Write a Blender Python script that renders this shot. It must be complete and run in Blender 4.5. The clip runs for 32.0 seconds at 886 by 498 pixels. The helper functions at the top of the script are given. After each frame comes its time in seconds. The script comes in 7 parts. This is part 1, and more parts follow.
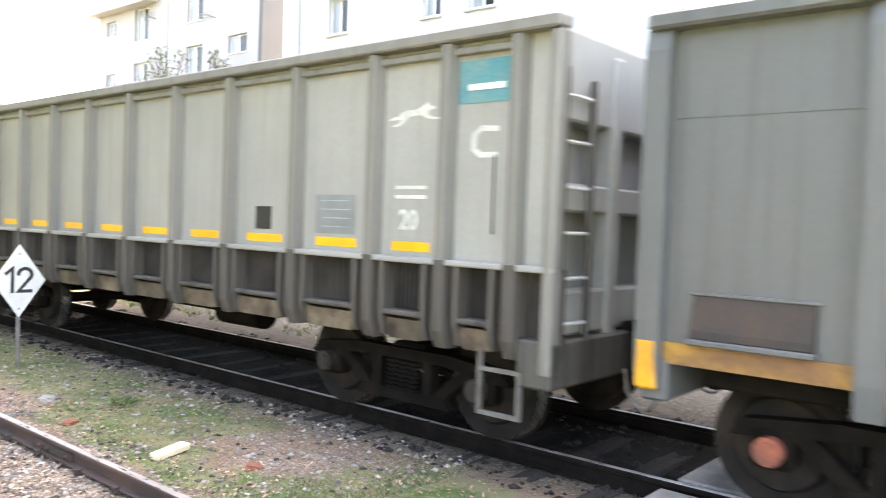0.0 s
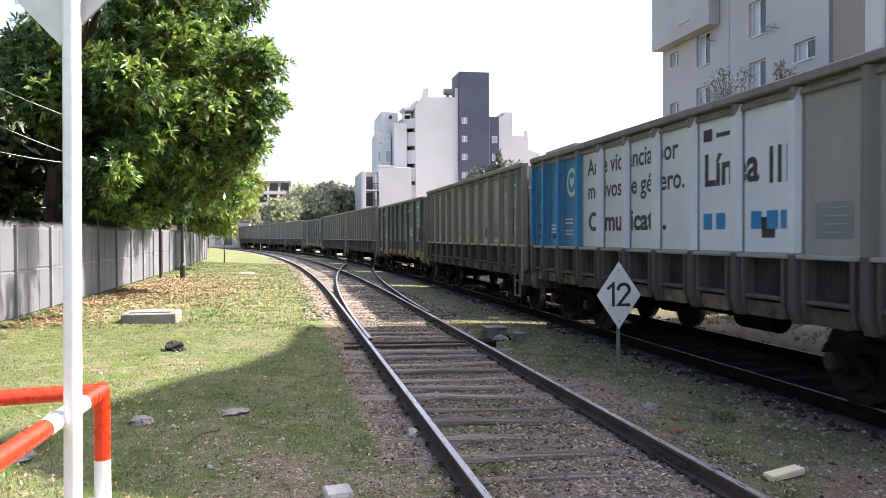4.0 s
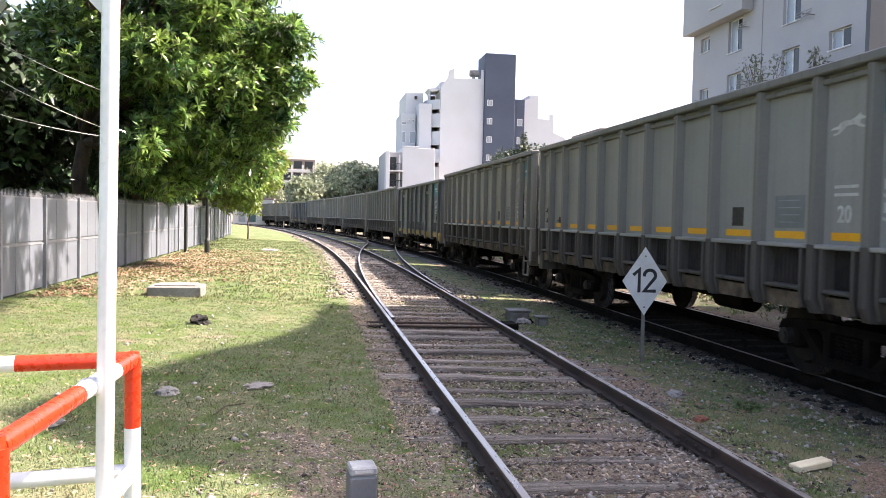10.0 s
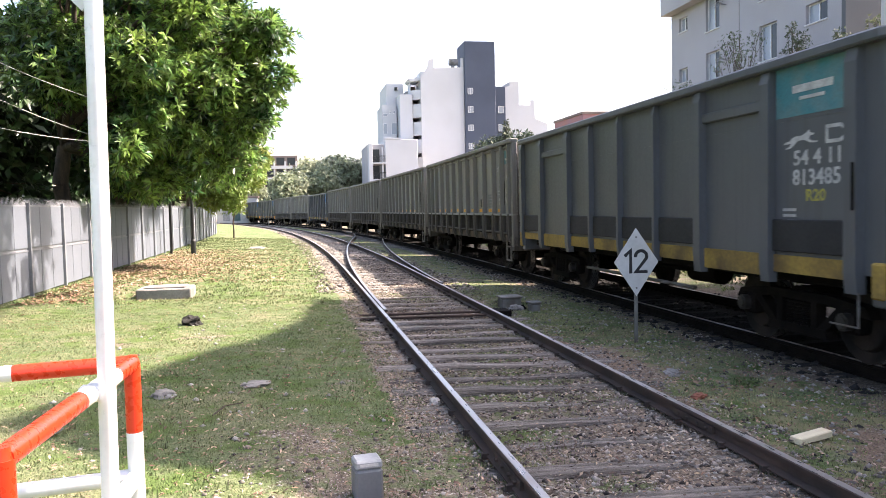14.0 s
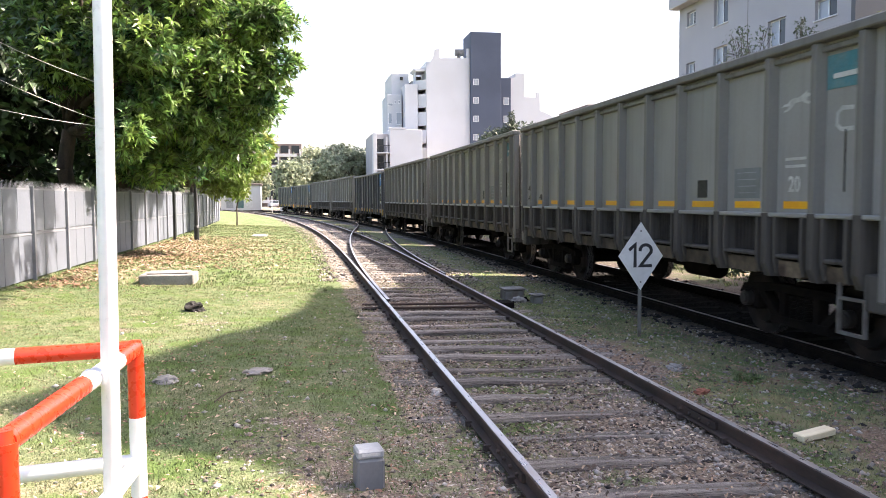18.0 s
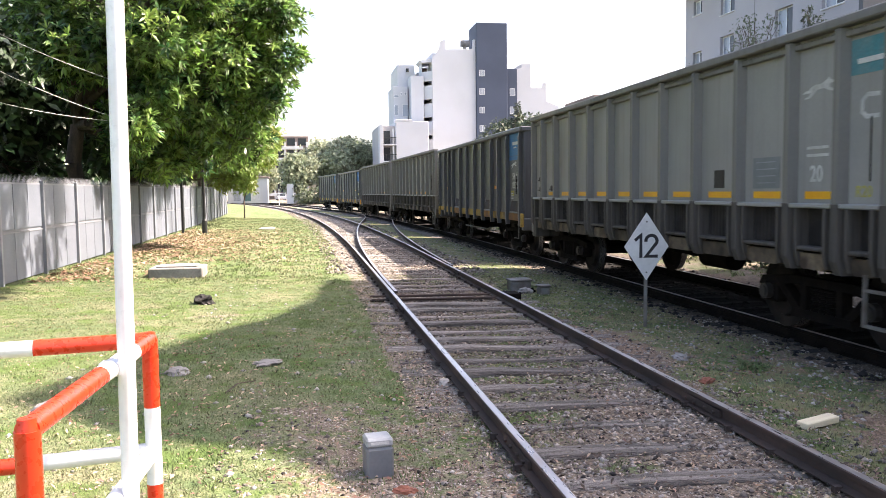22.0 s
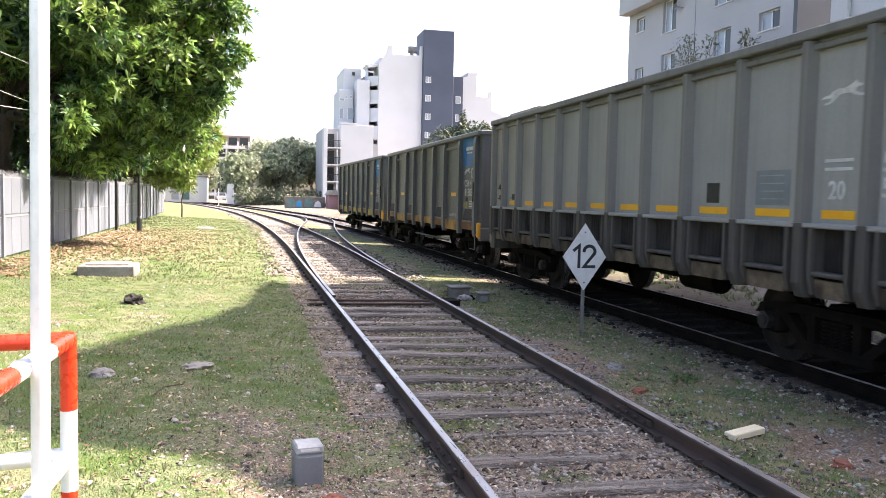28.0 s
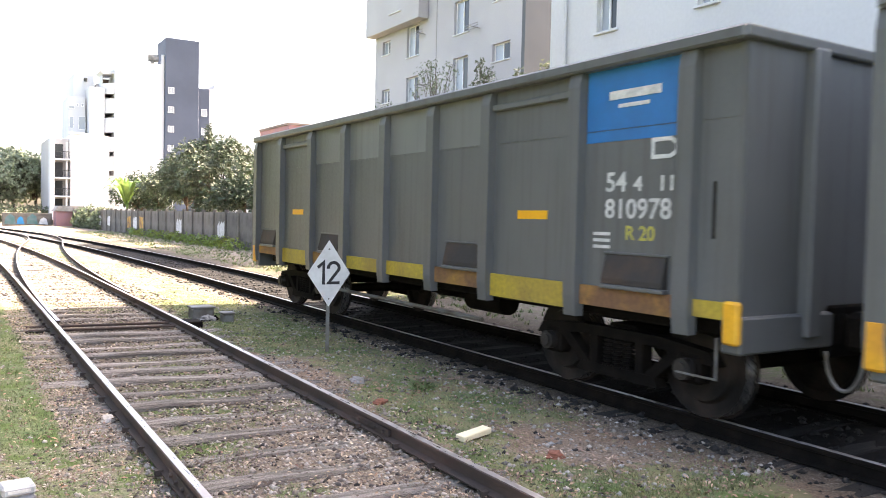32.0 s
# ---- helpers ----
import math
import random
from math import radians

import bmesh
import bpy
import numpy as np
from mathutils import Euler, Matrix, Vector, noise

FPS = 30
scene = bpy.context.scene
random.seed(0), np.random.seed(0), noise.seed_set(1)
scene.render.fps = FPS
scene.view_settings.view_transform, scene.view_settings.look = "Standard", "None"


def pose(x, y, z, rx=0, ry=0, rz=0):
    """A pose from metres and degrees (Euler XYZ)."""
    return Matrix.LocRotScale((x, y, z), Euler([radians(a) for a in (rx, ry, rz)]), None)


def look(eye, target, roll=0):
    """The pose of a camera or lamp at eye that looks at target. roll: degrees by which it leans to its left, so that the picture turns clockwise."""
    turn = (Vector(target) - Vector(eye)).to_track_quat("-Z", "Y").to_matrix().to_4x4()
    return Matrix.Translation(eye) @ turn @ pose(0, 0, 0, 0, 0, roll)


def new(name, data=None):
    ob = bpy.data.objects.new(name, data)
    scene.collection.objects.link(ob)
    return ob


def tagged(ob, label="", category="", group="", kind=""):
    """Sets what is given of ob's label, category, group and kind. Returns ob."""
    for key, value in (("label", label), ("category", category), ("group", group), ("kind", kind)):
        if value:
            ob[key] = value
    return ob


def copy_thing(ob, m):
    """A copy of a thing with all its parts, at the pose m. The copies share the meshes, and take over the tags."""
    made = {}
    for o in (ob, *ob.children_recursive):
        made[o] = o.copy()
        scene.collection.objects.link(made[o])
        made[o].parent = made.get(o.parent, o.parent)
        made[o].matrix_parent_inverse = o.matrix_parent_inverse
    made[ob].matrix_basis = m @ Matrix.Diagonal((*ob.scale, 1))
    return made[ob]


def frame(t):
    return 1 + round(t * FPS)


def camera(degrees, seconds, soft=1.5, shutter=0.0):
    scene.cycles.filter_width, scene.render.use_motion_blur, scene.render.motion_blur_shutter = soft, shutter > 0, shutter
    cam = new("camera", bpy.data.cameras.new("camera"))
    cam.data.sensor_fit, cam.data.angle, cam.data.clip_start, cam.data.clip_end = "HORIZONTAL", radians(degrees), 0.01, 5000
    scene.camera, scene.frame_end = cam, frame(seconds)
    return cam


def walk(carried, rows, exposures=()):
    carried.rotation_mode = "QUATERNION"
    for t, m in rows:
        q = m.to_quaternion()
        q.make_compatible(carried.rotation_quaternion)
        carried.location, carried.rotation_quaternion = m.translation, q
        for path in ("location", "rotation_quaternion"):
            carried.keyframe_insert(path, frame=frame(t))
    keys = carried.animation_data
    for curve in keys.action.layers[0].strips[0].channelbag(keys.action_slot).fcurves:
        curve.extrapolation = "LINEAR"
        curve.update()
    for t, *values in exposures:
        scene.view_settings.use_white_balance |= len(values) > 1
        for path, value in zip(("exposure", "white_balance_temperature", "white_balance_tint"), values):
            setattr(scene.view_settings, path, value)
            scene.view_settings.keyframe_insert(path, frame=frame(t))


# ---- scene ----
cam = camera(58.5, 32.0, soft=0.9, shutter=0.2)
PATH = [
    (0, (-0.974, -2.984, 1.837), (0.558, -1.7, 1.769), 2.0),
    (0.4, (-1.04, -2.918, 1.767), (0.27, -1.408, 1.721), 3.7),
    (0.5, (-1.055, -2.896, 1.755), (0.195, -1.335, 1.706), 3.4),
    (0.8, (-1.037, -2.833, 1.788), (0.051, -1.156, 1.728), 2.8),
    (1, (-1.078, -2.762, 1.797), (-0.034, -1.056, 1.752), 1.9),
    (1.5, (-1.128, -2.729, 1.772), (-0.259, -0.928, 1.735), 0.9),
    (2, (-1.133, -2.673, 1.758), (-0.514, -0.772, 1.741), 1.2),
    (2.5, (-1.199, -2.749, 1.768), (-0.842, -0.781, 1.78), 1.2),
    (4.5, (-1.209, -2.667, 1.735), (-0.806, -0.709, 1.691), -0.8),
    (5, (-1.215, -2.659, 1.731), (-0.756, -0.713, 1.691), -0.5),
    (5.5, (-1.2, -2.646, 1.738), (-0.633, -0.728, 1.695), 0.4),
    (6, (-1.218, -2.625, 1.722), (-0.615, -0.719, 1.681), 1.2),
    (6.5, (-1.232, -2.631, 1.725), (-0.701, -0.703, 1.676), 0.4),
    (7, (-1.239, -2.633, 1.734), (-0.787, -0.686, 1.678), 0.8),
    (7.5, (-1.249, -2.625, 1.729), (-0.832, -0.67, 1.675), 0.7),
    (8, (-1.255, -2.643, 1.731), (-0.887, -0.678, 1.673), 0.9),
    (8.5, (-1.252, -2.639, 1.726), (-0.873, -0.676, 1.67), 0.4),
    (9, (-1.251, -2.635, 1.719), (-0.886, -0.67, 1.644), 0.5),
    (9.5, (-1.253, -2.646, 1.723), (-0.917, -0.675, 1.653), 0.7),
    (10, (-1.251, -2.646, 1.723), (-0.919, -0.676, 1.644), 1.2),
    (10.5, (-1.284, -2.626, 1.736), (-0.937, -0.657, 1.665), 1.6),
    (11, (-1.308, -2.611, 1.734), (-0.958, -0.643, 1.673), 1.8),
    (11.5, (-1.32, -2.606, 1.722), (-0.994, -0.635, 1.641), 1.2),
    (12, (-1.308, -2.596, 1.72), (-0.933, -0.633, 1.626), 0.9),
    (12.5, (-1.304, -2.596, 1.712), (-0.929, -0.634, 1.605), -1.3),
    (13, (-1.291, -2.602, 1.716), (-0.918, -0.641, 1.596), -3.4),
    (13.5, (-1.294, -2.604, 1.716), (-0.908, -0.644, 1.619), -2.3),
    (14, (-1.297, -2.608, 1.715), (-0.932, -0.644, 1.611), -1.3),
    (14.5, (-1.3, -2.592, 1.711), (-0.938, -0.628, 1.596), -0.8),
    (16.5, (-1.299, -2.58, 1.714), (-0.923, -0.619, 1.596), -0.5),
    (17, (-1.3, -2.572, 1.707), (-0.92, -0.613, 1.575), -0.6),
    (17.5, (-1.304, -2.589, 1.71), (-0.94, -0.625, 1.602), -0.2),
    (18, (-1.311, -2.578, 1.71), (-0.953, -0.615, 1.583), -0.3),
    (18.5, (-1.307, -2.576, 1.707), (-0.94, -0.614, 1.576), -0.1),
    (19, (-1.31, -2.576, 1.708), (-0.943, -0.615, 1.568), -0.2),
    (19.5, (-1.303, -2.577, 1.701), (-0.933, -0.618, 1.55), -0.6),
    (20, (-1.319, -2.599, 1.721), (-0.986, -0.631, 1.596), -0.4),
    (20.5, (-1.328, -2.629, 1.726), (-1.014, -0.655, 1.652), 0.7),
    (21, (-1.325, -2.632, 1.705), (-0.98, -0.666, 1.576), 0.7),
    (21.5, (-1.325, -2.65, 1.704), (-0.987, -0.683, 1.572), -0.6),
    (22, (-1.32, -2.651, 1.717), (-0.98, -0.686, 1.569), -0.7),
    (22.5, (-1.324, -2.649, 1.707), (-0.993, -0.682, 1.571), -0.9),
    (23, (-1.331, -2.648, 1.71), (-1.021, -0.677, 1.562), -0.9),
    (23.5, (-1.325, -2.635, 1.709), (-1.027, -0.664, 1.552), -0.9),
    (24, (-1.327, -2.638, 1.706), (-1.025, -0.667, 1.546), -1.0),
    (24.5, (-1.327, -2.635, 1.704), (-1.018, -0.662, 1.596), 0.3),
    (26.5, (-1.311, -2.603, 1.7), (-0.927, -0.645, 1.559), 0.8),
    (27, (-1.296, -2.607, 1.712), (-0.871, -0.656, 1.591), 1.3),
    (27.5, (-1.291, -2.616, 1.711), (-0.833, -0.673, 1.588), 0.9),
    (28, (-1.286, -2.605, 1.708), (-0.802, -0.669, 1.576), 1.2),
    (28.5, (-1.277, -2.603, 1.704), (-0.751, -0.679, 1.556), 1.2),
    (29, (-1.279, -2.597, 1.711), (-0.744, -0.675, 1.575), 0.6),
    (29.5, (-1.276, -2.602, 1.714), (-0.723, -0.683, 1.604), -0.2),
    (30, (-1.26, -2.587, 1.717), (-0.636, -0.689, 1.619), -0.4),
    (30.5, (-1.24, -2.584, 1.723), (-0.472, -0.739, 1.643), 0.4),
    (31, (-1.228, -2.616, 1.717), (-0.371, -0.81, 1.646), 1.3),
    (31.5, (-1.222, -2.653, 1.722), (-0.311, -0.874, 1.65), 1.3),
    (31.8, (-1.219, -2.733, 1.755), (-0.206, -1.01, 1.684), 1.7),
    (32, (-1.213, -2.727, 1.715), (-0.161, -1.028, 1.639), 1.3),
]
EXPOSURES = [(0, 3.95, 8300, 17), (0.8, 3.45, 8000, 17), (1.5, 2.7, 7500, 17), (2.2, 2.2, 7100, 17), (4.5, 1.8, 6880, 19), (6, 2.05, 6880, 19), (9, 1.95, 6880, 19), (12, 2.0, 6880, 19), (29, 2.2, 6880, 19), (30.5, 2.45, 6880, 17), (32, 2.95, 7700, 17)]
walk(cam, [(t, look(eye, target, roll)) for t, eye, target, roll in PATH], EXPOSURES)

# ---- world, sun, exposure ----
SUN_AZ, SUN_EL = 84.0, 47.0   # degrees to the right of +y, degrees above the horizon
world = bpy.data.worlds.new("sky")
scene.world = world
world.use_nodes = True
wn = world.node_tree
sky = wn.nodes.new("ShaderNodeTexSky")
sky.sky_type = "NISHITA"
sky.sun_disc = False
sky.sun_elevation = radians(SUN_EL)
sky.sun_rotation = radians(SUN_AZ)
sky.air_density, sky.dust_density, sky.ozone_density = 1.0, 4.0, 1.0
wn.nodes["Background"].inputs[1].default_value = 0.15
wn.links.new(sky.outputs[0], wn.nodes["Background"].inputs[0])

sun_data = bpy.data.lights.new("sun", "SUN")
sun_data.energy, sun_data.angle, sun_data.color = 4.3, radians(0.53), (1.0, 0.93, 0.82)
sun = new("sun", sun_data)
sun_dir = Vector((math.sin(radians(SUN_AZ)) * math.cos(radians(SUN_EL)),
                  math.cos(radians(SUN_AZ)) * math.cos(radians(SUN_EL)), math.sin(radians(SUN_EL))))
sun.matrix_world = look(sun_dir * 60, (0, 0, 0))

# ---- materials ----
MATS = {}


def material(name, base, rough=0.7, metal=0.0, vary=0.25, scale=3.0, fine=40.0, bump=0.1, second=None, spread=0.5,
             random_tone=0.0, stretch=(1, 1, 1), trans=0.0, spec=0.5, island=0.0):
    """Base colour broken up at two scales, with a second colour in patches, fine relief and a varied gloss."""
    m = bpy.data.materials.new(name)
    m.use_nodes = True
    nt = m.node_tree
    b = nt.nodes["Principled BSDF"]
    b.inputs["Metallic"].default_value = metal
    b.inputs["Specular IOR Level"].default_value = spec
    tc = nt.nodes.new("ShaderNodeTexCoord")
    mp = nt.nodes.new("ShaderNodeMapping")
    mp.inputs["Scale"].default_value = stretch
    nt.links.new(tc.outputs["Object"], mp.inputs["Vector"])

    def noise_at(s, detail=4):
        n = nt.nodes.new("ShaderNodeTexNoise")
        n.inputs["Scale"].default_value, n.inputs["Detail"].default_value = s, detail
        nt.links.new(mp.outputs[0], n.inputs["Vector"])
        return n.outputs["Fac"]

    def remap(sock, a, c, d, e):
        r = nt.nodes.new("ShaderNodeMapRange")
        r.inputs["From Min"].default_value, r.inputs["From Max"].default_value = a, c
        r.inputs["To Min"].default_value, r.inputs["To Max"].default_value = d, e
        nt.links.new(sock, r.inputs["Value"])
        return r.outputs[0]

    big, small = noise_at(scale), noise_at(fine, 3)
    col = nt.nodes.new("ShaderNodeMix")
    col.data_type = "RGBA"
    col.inputs[6].default_value = (*base, 1)
    col.inputs[7].default_value = (*(second or [c * 0.7 for c in base]), 1)
    nt.links.new(remap(big, spread - 0.12, spread + 0.16, 0, 1), col.inputs[0])
    hsv = nt.nodes.new("ShaderNodeHueSaturation")
    nt.links.new(col.outputs[2], hsv.inputs["Color"])
    value = remap(small, 0.25, 0.75, 1 - vary, 1 + vary)
    if random_tone:
        info = nt.nodes.new("ShaderNodeObjectInfo")
        mul = nt.nodes.new("ShaderNodeMath")
        mul.operation = "MULTIPLY"
        nt.links.new(value, mul.inputs[0])
        nt.links.new(remap(info.outputs["Random"], 0, 1, 1 - random_tone, 1 + random_tone), mul.inputs[1])
        value = mul.outputs[0]
    if island:
        geo = nt.nodes.new("ShaderNodeNewGeometry")
        mul = nt.nodes.new("ShaderNodeMath")
        mul.operation = "MULTIPLY"
        nt.links.new(value, mul.inputs[0])
        nt.links.new(remap(geo.outputs["Random Per Island"], 0, 1, 1 - island, 1 + island), mul.inputs[1])
        value = mul.outputs[0]
        nt.links.new(remap(geo.outputs["Random Per Island"], 0, 1, 0.485, 0.515), hsv.inputs["Hue"])
    nt.links.new(value, hsv.inputs["Value"])
    nt.links.new(hsv.outputs[0], b.inputs["Base Color"])
    nt.links.new(remap(small, 0.3, 0.7, max(0.03, rough - 0.1), min(1, rough + 0.1)), b.inputs["Roughness"])
    if bump:
        bp = nt.nodes.new("ShaderNodeBump")
        bp.inputs["Strength"].default_value, bp.inputs["Distance"].default_value = bump, 0.02
        nt.links.new(small, bp.inputs["Height"])
        nt.links.new(bp.outputs[0], b.inputs["Normal"])
    if trans:
        tr = nt.nodes.new("ShaderNodeBsdfTranslucent")
        nt.links.new(hsv.outputs[0], tr.inputs["Color"])
        mx = nt.nodes.new("ShaderNodeMixShader")
        mx.inputs[0].default_value = trans
        nt.links.new(b.outputs[0], mx.inputs[1])
        nt.links.new(tr.outputs[0], mx.inputs[2])
        nt.links.new(mx.outputs[0], nt.nodes["Material Output"].inputs[0])
    MATS[name] = m
    return m


def painted_steel(name, base, dirt, dirty=0.45, rough=0.5):
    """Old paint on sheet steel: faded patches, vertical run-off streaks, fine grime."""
    m = material(name, base, rough, 0.0, 0.07, 0.9, 25, 0.05, [c * 0.86 for c in base], 0.5, random_tone=0.05)
    nt = m.node_tree
    hsv = next(n for n in nt.nodes if n.type == "HUE_SAT")
    b = nt.nodes["Principled BSDF"]
    tc = next(n for n in nt.nodes if n.type == "TEX_COORD")
    mp = nt.nodes.new("ShaderNodeMapping")
    mp.inputs["Scale"].default_value = (7, 7, 0.35)
    nt.links.new(tc.outputs["Object"], mp.inputs["Vector"])
    n = nt.nodes.new("ShaderNodeTexNoise")
    n.inputs["Scale"].default_value, n.inputs["Detail"].default_value = 1.3, 5
    nt.links.new(mp.outputs[0], n.inputs["Vector"])
    r = nt.nodes.new("ShaderNodeMapRange")
    r.inputs["From Min"].default_value, r.inputs["From Max"].default_value = 0.5, 0.72
    r.inputs["To Min"].default_value, r.inputs["To Max"].default_value = 0, dirty
    nt.links.new(n.outputs["Fac"], r.inputs["Value"])
    mx = nt.nodes.new("ShaderNodeMix")
    mx.data_type = "RGBA"
    nt.links.new(r.outputs[0], mx.inputs[0])
    nt.links.new(hsv.outputs[0], mx.inputs[6])
    mx.inputs[7].default_value = (*dirt, 1)
    nt.links.new(mx.outputs[2], b.inputs["Base Color"])
    return m


def glass(name, tint):
    m = bpy.data.materials.new(name)
    m.use_nodes = True
    b = m.node_tree.nodes["Principled BSDF"]
    b.inputs["Base Color"].default_value = (*tint, 1)
    b.inputs["Roughness"].default_value = 0.04
    b.inputs["Metallic"].default_value = 0.0
    b.inputs["Specular IOR Level"].default_value = 0.3
    MATS[name] = m
    return m


LIGHT_PAINT = painted_steel("grey paint of the light wagons", (0.305, 0.3, 0.278), (0.17, 0.15, 0.125), 0.28)
RIB_PAINT = painted_steel("grimy rib paint", (0.18, 0.172, 0.155), (0.075, 0.062, 0.05), 0.6)
# Grimy paint, darkened further to hold the shade low on the wagon sides.
FOOT_PAINT = painted_steel("grimy rib foot paint with low shade in its colour", (0.08, 0.07, 0.06), (0.014, 0.011, 0.009), 0.95, 0.75)
TOP_PAINT = painted_steel("weathered top rail paint", (0.19, 0.183, 0.168), (0.1, 0.085, 0.07), 0.5, 0.6)
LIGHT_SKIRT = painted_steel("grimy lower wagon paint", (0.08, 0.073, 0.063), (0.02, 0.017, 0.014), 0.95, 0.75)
DARK_PAINT = painted_steel("dark grey wagon paint", (0.104, 0.108, 0.108), (0.05, 0.045, 0.04), 0.4, 0.45)
UPPER_PAINT = painted_steel("lighter repainted wagon grey", (0.165, 0.17, 0.168), (0.09, 0.085, 0.08), 0.3, 0.45)
DARK_BLUE = painted_steel("blue grey wagon paint", (0.102, 0.109, 0.117), (0.05, 0.046, 0.042), 0.28, 0.45)
SLATE_PAINT = painted_steel("slate wagon paint", (0.09, 0.094, 0.104), (0.04, 0.035, 0.03), 0.4, 0.45)
DARK_BAND = material("sooty wagon band", (0.028, 0.027, 0.028), 0.75, 0, 0.2, 2, 30, 0.1)
POCKET_RUST = material("sooty rusty pocket steel", (0.03, 0.026, 0.024), 0.8, 0, 0.3, 3, 30, 0.15, (0.06, 0.038, 0.027), 0.55)
# Dirty recess sheets; the shade of the recess is part of this colour.
SKIRT_DARK = material("dirty recess panel with its shade in the colour", (0.034, 0.028, 0.024), 0.85, 0, 0.3, 3, 30, 0.15, (0.013, 0.011, 0.01))
SILL_RUST = material("rusty wagon sill", (0.16, 0.122, 0.078), 0.8, 0, 0.3, 3.5, 30, 0.15, (0.04, 0.026, 0.018), 0.48, random_tone=0.4)
YELLOW = material("yellow wagon paint", (0.72, 0.36, 0.02), 0.5, 0, 0.12, 2.5, 25, 0.05, (0.55, 0.24, 0.03))
YELLOW_OLD = material("dirty yellow wagon paint", (0.5, 0.275, 0.03), 0.65, 0, 0.3, 1.9, 22, 0.08, (0.15, 0.07, 0.032), 0.5)
EDGE_RUST = material("rust eaten yellow paint", (0.17, 0.085, 0.042), 0.8, 0, 0.3, 2.2, 25, 0.15, (0.36, 0.19, 0.035), 0.56)
YELLOW_OLIVE = material("faded olive yellow paint", (0.4, 0.29, 0.035), 0.65, 0, 0.25, 1.6, 22, 0.08, (0.27, 0.18, 0.045), 0.55)
YELLOW_GRIMY = material("rusty grimy yellow paint", (0.36, 0.235, 0.05), 0.75, 0, 0.3, 1.6, 22, 0.1, (0.1, 0.06, 0.03), 0.54)
MARK = material("yellow reflective tape", (0.85, 0.42, 0.01), 0.4, 0, 0.06, 3, 30, 0.0, (0.8, 0.36, 0.01))
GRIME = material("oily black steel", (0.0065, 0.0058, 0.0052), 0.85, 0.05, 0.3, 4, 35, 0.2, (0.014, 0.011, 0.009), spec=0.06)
TREAD = material("polished wheel tread", (0.45, 0.44, 0.42), 0.3, 0.9, 0.1, 5, 40, 0.05)
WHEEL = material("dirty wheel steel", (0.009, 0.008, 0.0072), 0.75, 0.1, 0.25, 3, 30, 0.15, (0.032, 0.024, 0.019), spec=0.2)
CAP_STEEL = material("dull greasy cap steel", (0.03, 0.027, 0.024), 0.6, 0.2, 0.3, 5, 30, 0.15, (0.03, 0.025, 0.022))
WHITE_STENCIL = material("worn white stencil paint", (0.55, 0.55, 0.53), 0.7, 0, 0.2, 6, 40, 0, (0.4, 0.4, 0.39))
YELLOW_STENCIL = material("worn yellow stencil paint", (0.42, 0.38, 0.07), 0.7, 0, 0.25, 6, 40, 0, (0.28, 0.26, 0.08))
PLATE = material("dull grey plate enamel", (0.2, 0.215, 0.215), 0.6, 0, 0.12, 4, 40, 0, (0.16, 0.172, 0.172))
FAINT = material("faded pale stencil paint", (0.6, 0.6, 0.57), 0.7, 0, 0.2, 5, 40, 0, (0.42, 0.415, 0.385), 0.53)
HUB_RED = material("rusty red hub paint", (0.32, 0.09, 0.05), 0.75, 0, 0.3, 5, 30, 0.15, (0.16, 0.06, 0.04))
TEAL = material("faded teal emblem paint", (0.045, 0.2, 0.235), 0.6, 0, 0.2, 4, 40, 0, (0.12, 0.22, 0.23), 0.52)
BLUE = material("blue emblem paint", (0.008, 0.14, 0.37), 0.5, 0, 0.08, 3, 30, 0, (0.012, 0.12, 0.3))
SKY_BLUE = material("bright blue banner vinyl", (0.006, 0.2, 0.43), 0.4, 0, 0.07, 2, 25, 0.02, (0.008, 0.165, 0.37))
BANNER = material("white banner vinyl", (0.66, 0.68, 0.71), 0.4, 0, 0.04, 1.5, 25, 0.02, (0.6, 0.62, 0.65))
INK = material("black banner ink", (0.03, 0.03, 0.035), 0.5, 0, 0.1, 5, 40, 0)
RAIL_RUST = material("rusted rail steel", (0.078, 0.05, 0.039), 0.8, 0.15, 0.3, 4, 45, 0.2, (0.042, 0.032, 0.027), stretch=(1, 0.4, 1))
RAIL_TOP = material("worn running surface", (0.5, 0.49, 0.48), 0.34, 0.8, 0.15, 3, 40, 0.06, (0.25, 0.21, 0.19), 0.56, stretch=(1, 0.15, 1))
SLEEPER = material("weathered sleeper wood", (0.14, 0.124, 0.108), 0.9, 0, 0.7, 2.0, 26, 1.0, (0.33, 0.305, 0.275), 0.5, random_tone=0.38, stretch=(0.6, 9, 9))
STONE = material("ballast stone", (0.26, 0.225, 0.195), 0.9, 0, 0.3, 3, 50, 0.3, (0.11, 0.094, 0.082), island=0.9)
# Oily sleepers, near black to hold the shade under the train.
OILY_SHADED_SLEEPER = material("oily sleeper wood with under-train shade in its colour", (0.011, 0.0095, 0.0085), 0.95, 0, 0.3, 2.0, 26, 0.4, (0.018, 0.0155, 0.0135), 0.5, random_tone=0.2, stretch=(0.6, 9, 9))
WALL_GREY = material("stained concrete panel", (0.15, 0.135, 0.118), 0.9, 0, 0.2, 1.5, 30, 0.2, (0.085, 0.073, 0.062), random_tone=0.15)
# Dark oily stone; its black also stands for shade along the train.
DARKSTONE = material("dark oily stone with under-train shade in its colour", (0.016, 0.014, 0.0125), 0.9, 0, 0.25, 3, 50, 0.3, (0.01, 0.009, 0.008), island=0.45)
